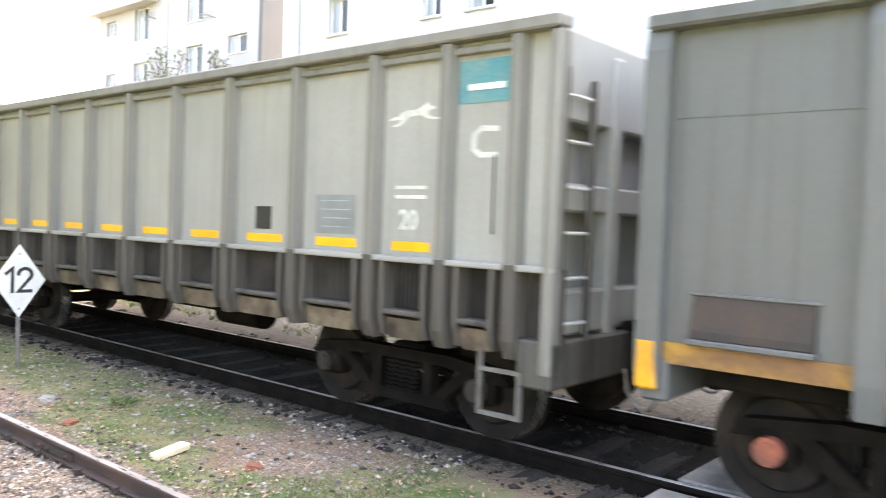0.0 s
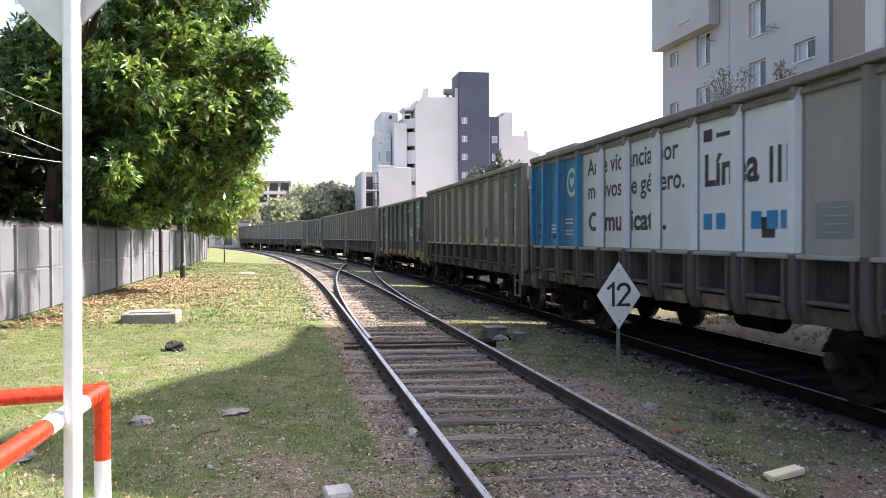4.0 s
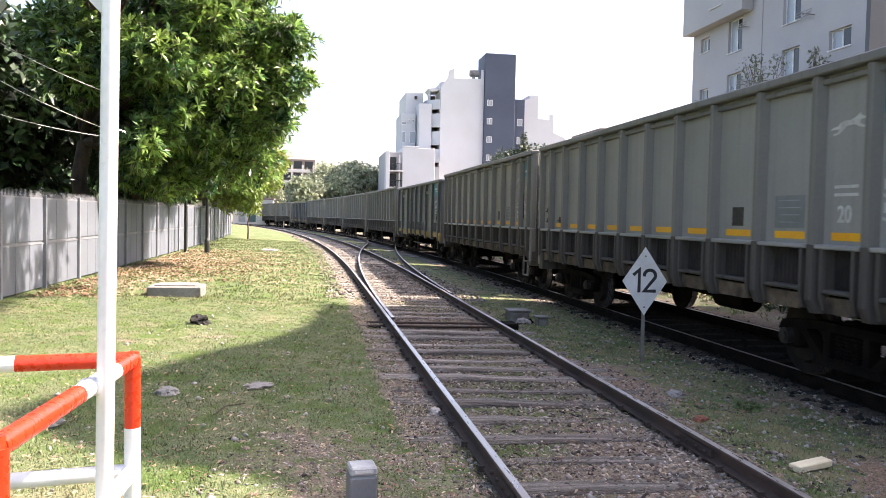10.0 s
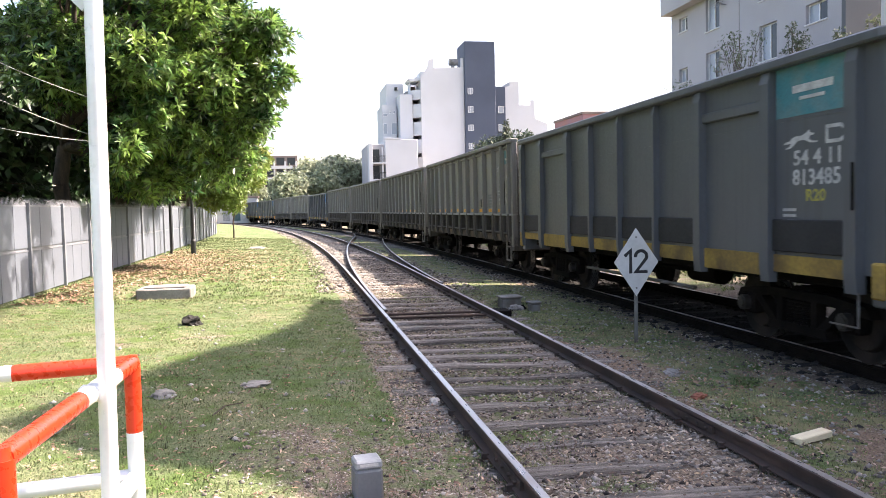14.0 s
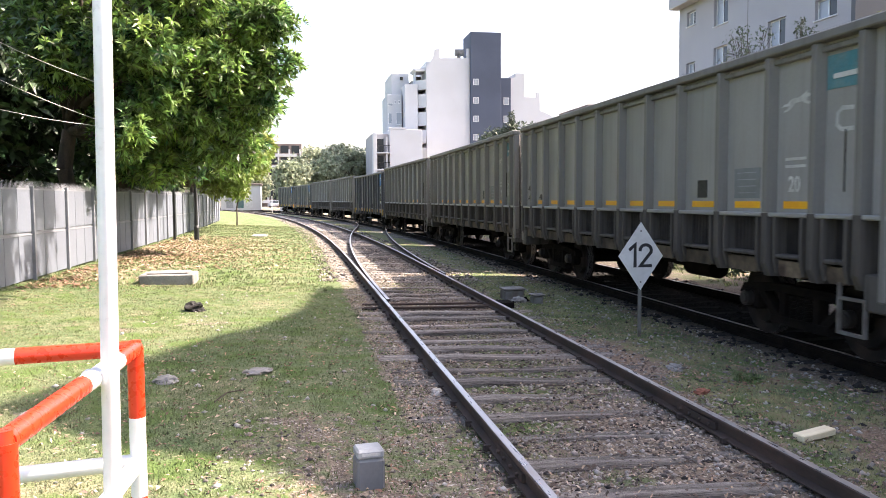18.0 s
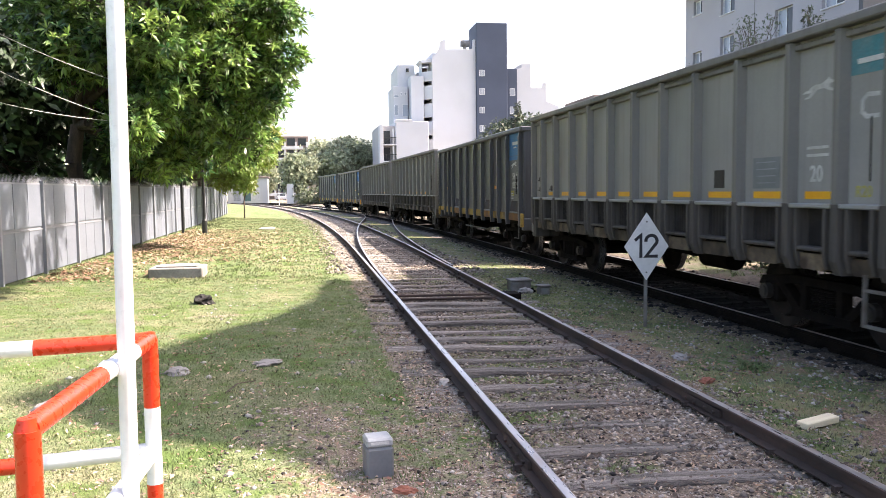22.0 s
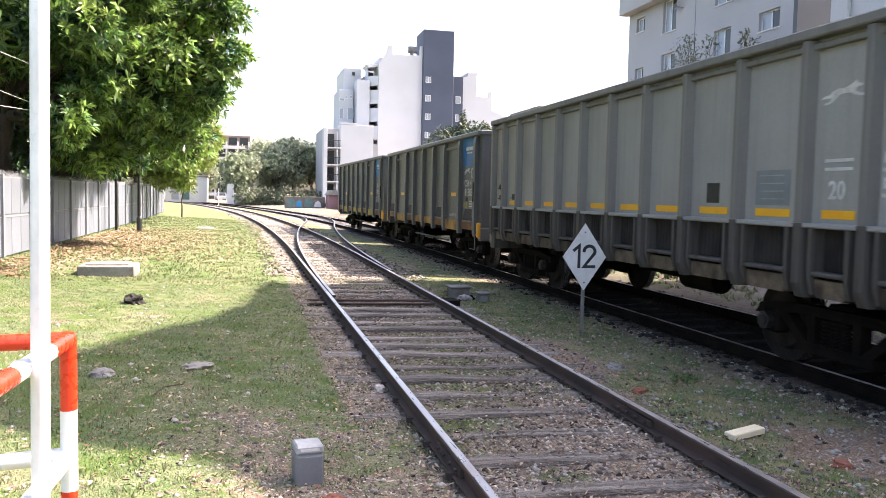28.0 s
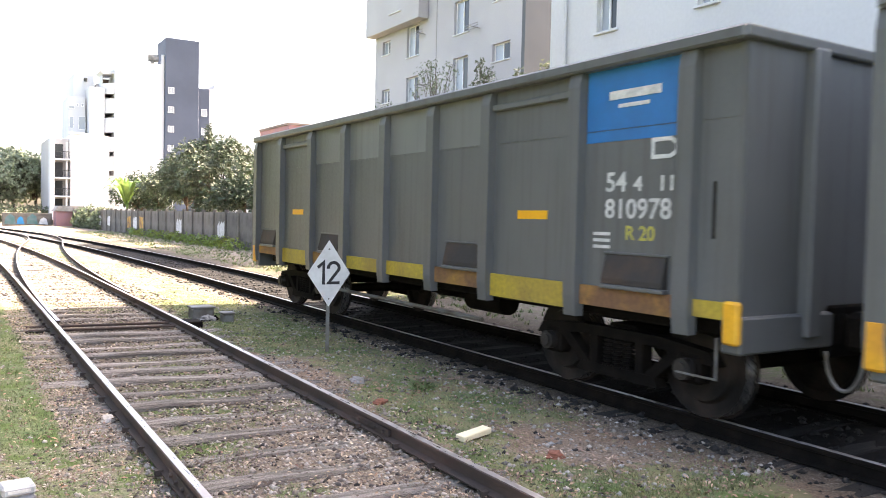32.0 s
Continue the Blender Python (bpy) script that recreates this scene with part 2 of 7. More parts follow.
PALE = material("pale rubble", (0.38, 0.36, 0.33), 0.9, 0, 0.2, 6, 40, 0.3, (0.3, 0.28, 0.25), island=0.25)
CONCRETE = material("weathered concrete", (0.3, 0.285, 0.265), 0.9, 0, 0.2, 2.5, 35, 0.25, (0.17, 0.16, 0.148))
BRICK = material("old red brick", (0.27, 0.1, 0.06), 0.9, 0, 0.2, 5, 30, 0.3, (0.2, 0.09, 0.06))
PINE = material("fresh sawn pine", (0.85, 0.74, 0.5), 0.7, 0, 0.1, 3, 20, 0.1, (0.76, 0.64, 0.42), stretch=(1, 8, 8))
RED = material("glossy red barrier paint", (0.68, 0.04, 0.012), 0.3, 0, 0.05, 3, 30, 0.02, (0.6, 0.035, 0.01))
WHITE = material("white barrier paint", (0.8, 0.8, 0.79), 0.35, 0, 0.04, 3, 30, 0.02, (0.72, 0.71, 0.69))
SIGN_WHITE = material("weathered white sign enamel", (0.64, 0.64, 0.62), 0.45, 0, 0.06, 3, 20, 0.01, (0.54, 0.54, 0.515))
SIGN_BLACK = material("black sign paint", (0.018, 0.018, 0.02), 0.5, 0, 0.1, 5, 30, 0)
POST_GREY = material("galvanised post", (0.2, 0.2, 0.19), 0.6, 0.4, 0.15, 4, 30, 0.1, (0.13, 0.11, 0.09))
CAP_GREY = material("worn pale grey paint", (0.34, 0.36, 0.37), 0.6, 0, 0.15, 6, 40, 0.1, (0.22, 0.235, 0.24))
BOX_GREY = material("grey painted cabinet", (0.16, 0.172, 0.18), 0.6, 0, 0.1, 4, 40, 0.1, (0.14, 0.145, 0.15))
FENCE = material("grey painted fence sheet", (0.15, 0.168, 0.2), 0.55, 0.05, 0.1, 1.2, 25, 0.05, (0.132, 0.148, 0.178), random_tone=0.05)
FENCE_POST = material("fence post steel", (0.25, 0.262, 0.285), 0.55, 0.2, 0.1, 2, 25, 0.05)
LAMP_BLACK = material("black lamp post paint", (0.02, 0.022, 0.022), 0.5, 0.1, 0.15, 3, 30, 0.05)
BARK = material("tree bark", (0.11, 0.08, 0.06), 0.95, 0, 0.35, 2.5, 25, 0.5, (0.06, 0.046, 0.037), stretch=(3, 3, 0.7))
LEAF_DARK = material("dark glossy leaves", (0.05, 0.12, 0.046), 0.26, 0, 0.25, 1.3, 2, 0, (0.24, 0.36, 0.08), 0.49, trans=0.38, island=0.75)
# Darker copy of the tree leaves; the shade inside the crowns is its colour.
LEAF_SHADED = material("tree leaves with crown shade in the colour", (0.026, 0.052, 0.02), 0.4, 0, 0.25, 0.55, 2, 0, (0.045, 0.085, 0.028), 0.55, trans=0.1, island=0.6)
LEAF_YELLOW = material("yellow green leaves", (0.17, 0.25, 0.055), 0.5, 0, 0.15, 0.5, 6, 0, (0.2, 0.22, 0.04), 0.5, trans=0.4, island=0.35)
LEAF_GREY = material("grey green leaves", (0.095, 0.125, 0.065), 0.55, 0, 0.15, 0.3, 6, 0, (0.17, 0.19, 0.115), 0.5, trans=0.3, island=0.35)
LEAF_DULL = material("dull green leaves", (0.045, 0.068, 0.035), 0.6, 0, 0.15, 0.4, 6, 0, (0.08, 0.1, 0.06), 0.5, trans=0.16, island=0.5)
# Leaf colour paled to stand for the haze over the far trees.
LEAF_HAZED = material("far leaves with haze in the colour", (0.25, 0.29, 0.18), 0.6, 0, 0.15, 0.2, 6, 0, (0.32, 0.34, 0.23), 0.5, trans=0.42, island=0.35)
LEAF_PALM = material("banana leaves", (0.12, 0.2, 0.05), 0.4, 0, 0.1, 0.6, 8, 0, (0.16, 0.22, 0.06), trans=0.35, island=0.2)
LEAF_DRY = material("dry fallen leaves", (0.24, 0.13, 0.085), 0.8, 0, 0.2, 0.8, 20, 0, (0.4, 0.28, 0.21), 0.5, island=0.6)
GRASS = material("grass blades", (0.115, 0.162, 0.06), 0.6, 0, 0.15, 0.9, 8, 0, (0.235, 0.235, 0.12), 0.52, trans=0.3, island=0.6)
GRASS_DRY = material("dry grass blades", (0.125, 0.18, 0.062), 0.6, 0, 0.15, 1.2, 8, 0, (0.3, 0.27, 0.14), 0.5, trans=0.3, island=0.6)
PLASTER_GREY = material("grey painted render", (0.37, 0.36, 0.36), 0.85, 0, 0.05, 0.35, 14, 0.08, (0.335, 0.325, 0.325))
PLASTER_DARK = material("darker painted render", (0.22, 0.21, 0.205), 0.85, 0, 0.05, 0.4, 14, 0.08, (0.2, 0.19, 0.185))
PLASTER_WHITE = material("white painted render", (0.58, 0.58, 0.575), 0.85, 0, 0.04, 0.25, 12, 0.08, (0.53, 0.53, 0.525))
PLASTER_PALE = material("pale painted render", (0.52, 0.53, 0.55), 0.85, 0, 0.05, 0.25, 12, 0.08, (0.48, 0.49, 0.505))
# Return wall render, darkened so that side stays shaded beside the facade.
PLASTER_SHADED = material("grey render with the side's shade in its colour", (0.106, 0.111, 0.116), 0.85, 0, 0.06, 0.4, 14, 0.08, (0.092, 0.097, 0.102))
PLASTER_NAVY = material("slate blue render", (0.062, 0.078, 0.115), 0.8, 0, 0.06, 0.3, 12, 0.08, (0.052, 0.066, 0.098))
PLASTER_BROWN = material("brown render", (0.22, 0.17, 0.15), 0.85, 0, 0.06, 0.4, 12, 0.08)
ROOF_RED = material("pinkish red render", (0.28, 0.15, 0.16), 0.85, 0, 0.1, 0.5, 12, 0.1, (0.33, 0.16, 0.13))
FRAME_WHITE = material("white window frame", (0.75, 0.75, 0.74), 0.5, 0, 0.04, 3, 30, 0.02)
GLASS_DARK = glass("dark window glass", (0.03, 0.035, 0.04))
GLASS_SKY = glass("pale curtained window glass", (0.3, 0.33, 0.36))
TARP = material("faded teal wall paint", (0.05, 0.13, 0.13), 0.7, 0, 0.2, 2, 15, 0.2, (0.1, 0.15, 0.16))
PAINT_CAR = material("car paint", (0.5, 0.5, 0.52), 0.3, 0.3, 0.03, 2, 20, 0, (0.46, 0.46, 0.48), random_tone=0.5)
WIRE = material("pale cable sheath", (0.5, 0.5, 0.5), 0.6, 0, 0.1, 5, 30, 0)
GRAFFITI = material("white graffiti paint", (0.62, 0.62, 0.62), 0.7, 0, 0.1, 4, 30, 0, (0.5, 0.5, 0.5))


def ground_material():
    m = bpy.data.materials.new("grass, soil and ballast ground")
    m.use_nodes = True
    nt = m.node_tree
    b = nt.nodes["Principled BSDF"]
    tc = nt.nodes.new("ShaderNodeTexCoord")

    def nz(s, d=5):
        n = nt.nodes.new("ShaderNodeTexNoise")
        n.inputs["Scale"].default_value, n.inputs["Detail"].default_value = s, d
        nt.links.new(tc.outputs["Object"], n.inputs["Vector"])
        return n.outputs["Fac"]

    def rng(sock, a, c, d=0.0, e=1.0):
        r = nt.nodes.new("ShaderNodeMapRange")
        for k, v in zip(("From Min", "From Max", "To Min", "To Max"), (a, c, d, e)):
            r.inputs[k].default_value = v
        nt.links.new(sock, r.inputs["Value"])
        return r.outputs[0]

    def mixc(f, a, c):
        x = nt.nodes.new("ShaderNodeMix")
        x.data_type = "RGBA"
        nt.links.new(f, x.inputs[0])
        for i, v in ((6, a), (7, c)):
            if isinstance(v, tuple):
                x.inputs[i].default_value = (*v, 1)
            else:
                nt.links.new(v, x.inputs[i])
        return x.outputs[2]

    def attr(name):
        a = nt.nodes.new("ShaderNodeAttribute")
        a.attribute_name = name
        return a.outputs["Fac"]

    def math_node(op, a, c):
        x = nt.nodes.new("ShaderNodeMath")
        x.operation = op
        for i, v in ((0, a), (1, c)):
            if isinstance(v, (int, float)):
                x.inputs[i].default_value = v
            else:
                nt.links.new(v, x.inputs[i])
        return x.outputs[0]

    fine, mid, big = nz(60, 4), nz(9, 5), nz(0.8, 4)
    soil = mixc(rng(mid, 0.35, 0.65), (0.175, 0.14, 0.108), (0.31, 0.255, 0.195))
    soil = mixc(rng(fine, 0.5, 0.64), soil, (0.085, 0.068, 0.053))
    soil = mixc(rng(nz(38, 2), 0.6, 0.66), soil, (0.5, 0.46, 0.4))
    # Oily track bed whose colour also holds the shade under the train.
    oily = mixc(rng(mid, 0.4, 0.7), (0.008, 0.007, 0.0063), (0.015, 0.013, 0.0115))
    grass = mixc(rng(mid, 0.35, 0.68), (0.092, 0.142, 0.056), (0.178, 0.2, 0.1))
    grass = mixc(rng(big, 0.46, 0.68), grass, (0.23, 0.222, 0.132))
    grass = mixc(rng(fine, 0.48, 0.66), grass, (0.055, 0.075, 0.03))
    grass = mixc(rng(nz(30, 3), 0.63, 0.7), grass, (0.34, 0.31, 0.2))
    # grass breaks up where its cover is thin
    worn = rng(nz(1.9, 5), 0.5, 0.72, 0.0, 0.42)
    f = rng(math_node("SUBTRACT", math_node("ADD", math_node("MULTIPLY", mid, 0.9), math_node("SUBTRACT", attr("grass_cover"), 0.55)), worn), 0.3, 0.5)
    moss = mixc(rng(nz(2.6, 4), 0.48, 0.62), grass, (0.088, 0.135, 0.036))
    moss = mixc(math_node("MULTIPLY", attr("dry_cover"), rng(nz(2.2, 5), 0.44, 0.6, 0.0, 0.8)), moss, (0.25, 0.225, 0.12))
    soil = mixc(math_node("MULTIPLY", attr("dry_cover"), rng(nz(1.3, 3), 0.4, 0.6, 0.2, 0.8)), soil, mixc(rng(fine, 0.42, 0.62), (0.34, 0.225, 0.145), (0.16, 0.11, 0.075)))
    col = mixc(f, soil, moss)
    col = mixc(math_node("MULTIPLY", attr("bed_cover"), rng(mid, 0.3, 0.6, 0.35, 0.95)), col, mixc(rng(fine, 0.45, 0.65), (0.135, 0.104, 0.075), (0.055, 0.044, 0.034)))
    col = mixc(attr("oil_shade_cover"), col, oily)
    nt.links.new(col, b.inputs["Base Color"])
    b.inputs["Roughness"].default_value = 0.95
    b.inputs["Specular IOR Level"].default_value = 0.2
    bp = nt.nodes.new("ShaderNodeBump")
    bp.inputs["Strength"].default_value, bp.inputs["Distance"].default_value = 0.7, 0.03
    nt.links.new(math_node("ADD", fine, mid), bp.inputs["Height"])
    nt.links.new(bp.outputs[0], b.inputs["Normal"])
    return m


GROUND = ground_material()


# ---- building helpers ----
class Shape:
    """Collects vertices and faces of one mesh."""

    def __init__(self):
        self.v, self.f = [], []

    def add(self, verts, faces):
        n = len(self.v)
        self.v += [tuple(p) for p in verts]
        self.f += [tuple(n + i for i in q) for q in faces]
        return self

    def box(self, x0, x1, y0, y1, z0, z1, m=None):
        p = [Vector((x, y, z)) for z in (z0, z1) for y in (y0, y1) for x in (x0, x1)]
        if m is not None:
            p = [m @ q for q in p]
        return self.add(p, [(0, 2, 3, 1), (4, 5, 7, 6), (0, 1, 5, 4), (2, 6, 7, 3), (0, 4, 6, 2), (1, 3, 7, 5)])

    def rbox(self, x0, x1, y0, y1, z0, z1, r, m=None):
        """A box with all its edges chamfered by r."""
        pts, idx = [], {}
        for ix, (x, sx) in enumerate(((x0, 1), (x1, -1))):
            for iy, (y, sy) in enumerate(((y0, 1), (y1, -1))):
                for iz, (z, sz) in enumerate(((z0, 1), (z1, -1))):
                    for a in range(3):
                        q = [x + sx * r, y + sy * r, z + sz * r]
                        q[a] = (x, y, z)[a]
                        idx[ix, iy, iz, a] = len(pts)
                        pts.append(Vector(q))
        f = []
        for a in range(3):
            o = [i for i in range(3) if i != a]
            for s in (0, 1):
                loop = []
                for u, v in ((0, 0), (1, 0), (1, 1), (0, 1)):
                    k = [0, 0, 0]
                    k[a], k[o[0]], k[o[1]] = s, u, v
                    loop.append(idx[(*k, a)])
                f.append(loop if (s == 1) == (a != 1) else loop[::-1])
        for a in range(3):
            b, c = [i for i in range(3) if i != a]
            for u in (0, 1):
                for v in (0, 1):
                    k0, k1 = [0, 0, 0], [0, 0, 0]
                    k0[b] = k1[b] = u
                    k0[c] = k1[c] = v
                    k1[a] = 1
                    loop = [idx[(*k0, b)], idx[(*k1, b)], idx[(*k1, c)], idx[(*k0, c)]]
                    f.append(loop)
        for ix in (0, 1):
            for iy in (0, 1):
                for iz in (0, 1):
                    f.append([idx[ix, iy, iz, a] for a in range(3)])
        if m is not None:
            pts = [m @ q for q in pts]
        return self.add(pts, f)

    def tube(self, p0, p1, r, seg=10, r1=None):
        p0, p1 = Vector(p0), Vector(p1)
        d = (p1 - p0).normalized()
        a = d.orthogonal().normalized()
        b = d.cross(a)
        r1 = r if r1 is None else r1
        pts = []
        for p, q in ((p0, r), (p1, r1)):
            pts += [p + (a * math.cos(2 * math.pi * i / seg) + b * math.sin(2 * math.pi * i / seg)) * q for i in range(seg)]
        f = [(i, (i + 1) % seg, seg + (i + 1) % seg, seg + i) for i in range(seg)]
        return self.add(pts, f + [tuple(range(seg - 1, -1, -1)), tuple(range(seg, 2 * seg))])

    def pipe(self, points, r, seg=8):
        """One unbroken bent tube through the points."""
        ps = [Vector(p) for p in points]
        pts, f = [], []
        for k, p in enumerate(ps):
            d = (ps[min(k + 1, len(ps) - 1)] - ps[max(k - 1, 0)]).normalized()
            a = d.cross(Vector((0.31, 0.17, 0.93))).normalized()
            b = d.cross(a)
            pts += [p + (a * math.cos(2 * math.pi * i / seg) + b * math.sin(2 * math.pi * i / seg)) * r for i in range(seg)]
        for k in range(len(ps) - 1):
            f += [(k * seg + i, k * seg + (i + 1) % seg, (k + 1) * seg + (i + 1) % seg, (k + 1) * seg + i) for i in range(seg)]
        return self.add(pts, f + [tuple(range(seg - 1, -1, -1)), tuple(range((len(ps) - 1) * seg, len(ps) * seg))])

    def prism(self, outline, axis, a, b):
        """An outline in the two other axes, drawn out along axis from a to b."""
        def put(p, d):
            return {"x": (d, p[0], p[1]), "y": (p[0], d, p[1]), "z": (p[0], p[1], d)}[axis]
        n = len(outline)
        f = [(i, (i + 1) % n, n + (i + 1) % n, n + i) for i in range(n)]
        return self.add([put(p, a) for p in outline] + [put(p, b) for p in outline], f + [tuple(range(n - 1, -1, -1)), tuple(range(n, 2 * n))])

    def sweep(self, profile, path, closed=True):
        """A profile of (side, up) drawn along a path of (x, y, z, side direction)."""
        n = len(profile)
        pts = [Vector((x, y, z)) + Vector((s[0], s[1], 0)) * u + Vector((0, 0, w)) for x, y, z, s in path for u, w in profile]
        f = []
        for k in range(len(path) - 1):
            for i in range(n if closed else n - 1):
                j = (i + 1) % n
                f.append((k * n + i, k * n + j, (k + 1) * n + j, (k + 1) * n + i))
        if closed:
            f += [tuple(range(n - 1, -1, -1)), tuple(range((len(path) - 1) * n, len(path) * n))]
        return self.add(pts, f)

    def mesh(self, name, mat, smooth=False):
        me = bpy.data.meshes.new(name)
        me.from_pydata(self.v, [], self.f)
        bm = bmesh.new()
        bm.from_mesh(me)
        bmesh.ops.recalc_face_normals(bm, faces=bm.faces)
        bm.to_mesh(me)
        bm.free()
        me.materials.append(mat)
        if smooth:
            me.shade_smooth()
            me.set_sharp_from_angle(angle=radians(40))
        return me


def part(name, shape, mat, parent, label="", at=None, smooth=False):
    me = shape if isinstance(shape, bpy.types.Mesh) else shape.mesh(name, mat, smooth)
    ob = new(name, me)
    ob.parent = parent
    if at is not None:
        ob.matrix_basis = at if isinstance(at, Matrix) else Matrix.Translation(at)
    if label:
        ob["label"] = label
    return ob


def thing(name, at, label, category, group="", kind=""):
    ob = new(name)
    ob.empty_display_size = 0.2
    ob.matrix_basis = at if isinstance(at, Matrix) else Matrix.Translation(at)
    return tagged(ob, label, category, group, kind)


def solid(name, shape, mat, label, category, group="", kind="", at=None, smooth=False):
    ob = new(name, shape.mesh(name, mat, smooth))
    if at is not None:
        ob.matrix_basis = at if isinstance(at, Matrix) else Matrix.Translation(at)
    return tagged(ob, label, category, group, kind)


def raw_mesh(name, verts, faces, mat):
    """Many like faces at once, from arrays."""
    verts, faces = np.asarray(verts, np.float32), np.asarray(faces, np.int32)
    me = bpy.data.meshes.new(name)
    me.vertices.add(len(verts))
    me.vertices.foreach_set("co", verts.ravel())
    k = faces.shape[1]
    me.loops.add(faces.size)
    me.loops.foreach_set("vertex_index", faces.ravel())
    me.polygons.add(len(faces))
    me.polygons.foreach_set("loop_start", np.arange(0, faces.size, k, dtype=np.int32))
    me.polygons.foreach_set("loop_total", np.full(len(faces), k, np.int32))
    me.update(calc_edges=True)
    me.materials.append(mat)
    return me


def words(text, size, mat, name="lettering", squeeze=1.0, bold=0.0, width=0.0):
    """A mesh of letters in the built-in font, standing in the plane x = 0 and read from -x, starting at the origin towards -y."""
    cu = bpy.data.curves.new(name, "FONT")
    cu.body, cu.size, cu.extrude, cu.offset = text, size, 0.0015, bold
    cu.resolution_u = 3
    ob = bpy.data.objects.new("letters", cu)
    me = bpy.data.meshes.new_from_object(ob)
    bpy.data.objects.remove(ob)
    if width:
        squeeze = width / max(v.co.x for v in me.vertices)
    turn = Matrix(((0, 0, -1, 0), (-squeeze, 0, 0, 0), (0, 1, 0, 0), (0, 0, 0, 1)))
    me.transform(turn)
    me.materials.clear()
    me.materials.append(mat)
    return me


# ---- the plan of the tracks ----
GAUGE = 1.746          # between the middles of the rail heads
BEND_Y, RADIUS = 18.0, 470.0   # where the left curve begins, and its radius at the near track's left rail


def at_track(u, s):
    """The place at distance s along the tracks and u to the right of the near track's left rail, and the direction to the right."""
    if s <= BEND_Y:
        return u, s, (1.0, 0.0)
    a = (s - BEND_Y) / RADIUS
    return -RADIUS + (RADIUS + u) * math.cos(a), BEND_Y + (RADIUS + u) * math.sin(a), (math.cos(a), math.sin(a))


def lateral(x, y):
    if y <= BEND_Y:
        return x
    return math.hypot(x + RADIUS, y - BEND_Y) - RADIUS


U_B = 5.40             # middle of the far track
LEVELS = [(-60, 0.25), (-9, 0.25), (-6, 0.2), (-3, 0.1), (-1.2, 0.03), (-0.5, -0.012), (-0.1, -0.034), (0.2, -0.06), (0.9, -0.072), (1.6, -0.078), (1.9, -0.07), (2.4, -0.075),
          (3.4, -0.11), (4.2, -0.16), (5.4, -0.17), (6.8, -0.14), (9, -0.1), (12, 0.0), (40, 0.0)]


def ground_z(x, y):
    u = lateral(x, y)
    if u <= LEVELS[0][0]:
        base = LEVELS[0][1]
    elif u >= LEVELS[-1][0]:
        base = LEVELS[-1][1]
    else:
        for (a, za), (b, zb) in zip(LEVELS, LEVELS[1:]):
            if u <= b:
                k = (u - a) / (b - a)
                base = za + (zb - za) * k
                break
    rough = 0.012 if -0.6 < u < 7 else 0.03
    return base + rough * noise.noise((x * 0.9, y * 0.9, 0)) + 0.4 * rough * noise.noise((x * 3.1, y * 3.1, 4))
def track_green(x, y):
    """Where grass has grown over the ballast between the rails."""
    spots = ((0.55, 4.7, 0.6, 0.75), (0.95, 6.6, 0.5, 0.7), (0.35, 3.3, 0.35, 0.4), (0.75, 2.0, 0.3, 0.25), (0.4, 1.0, 0.35, 0.3), (1.35, 1.2, 0.3, 0.35), (0.9, 13.0, 0.7, 1.5))
    return sum(math.exp(-((x - a) / p) ** 2 - ((y - b) / q) ** 2) for a, b, p, q in spots)


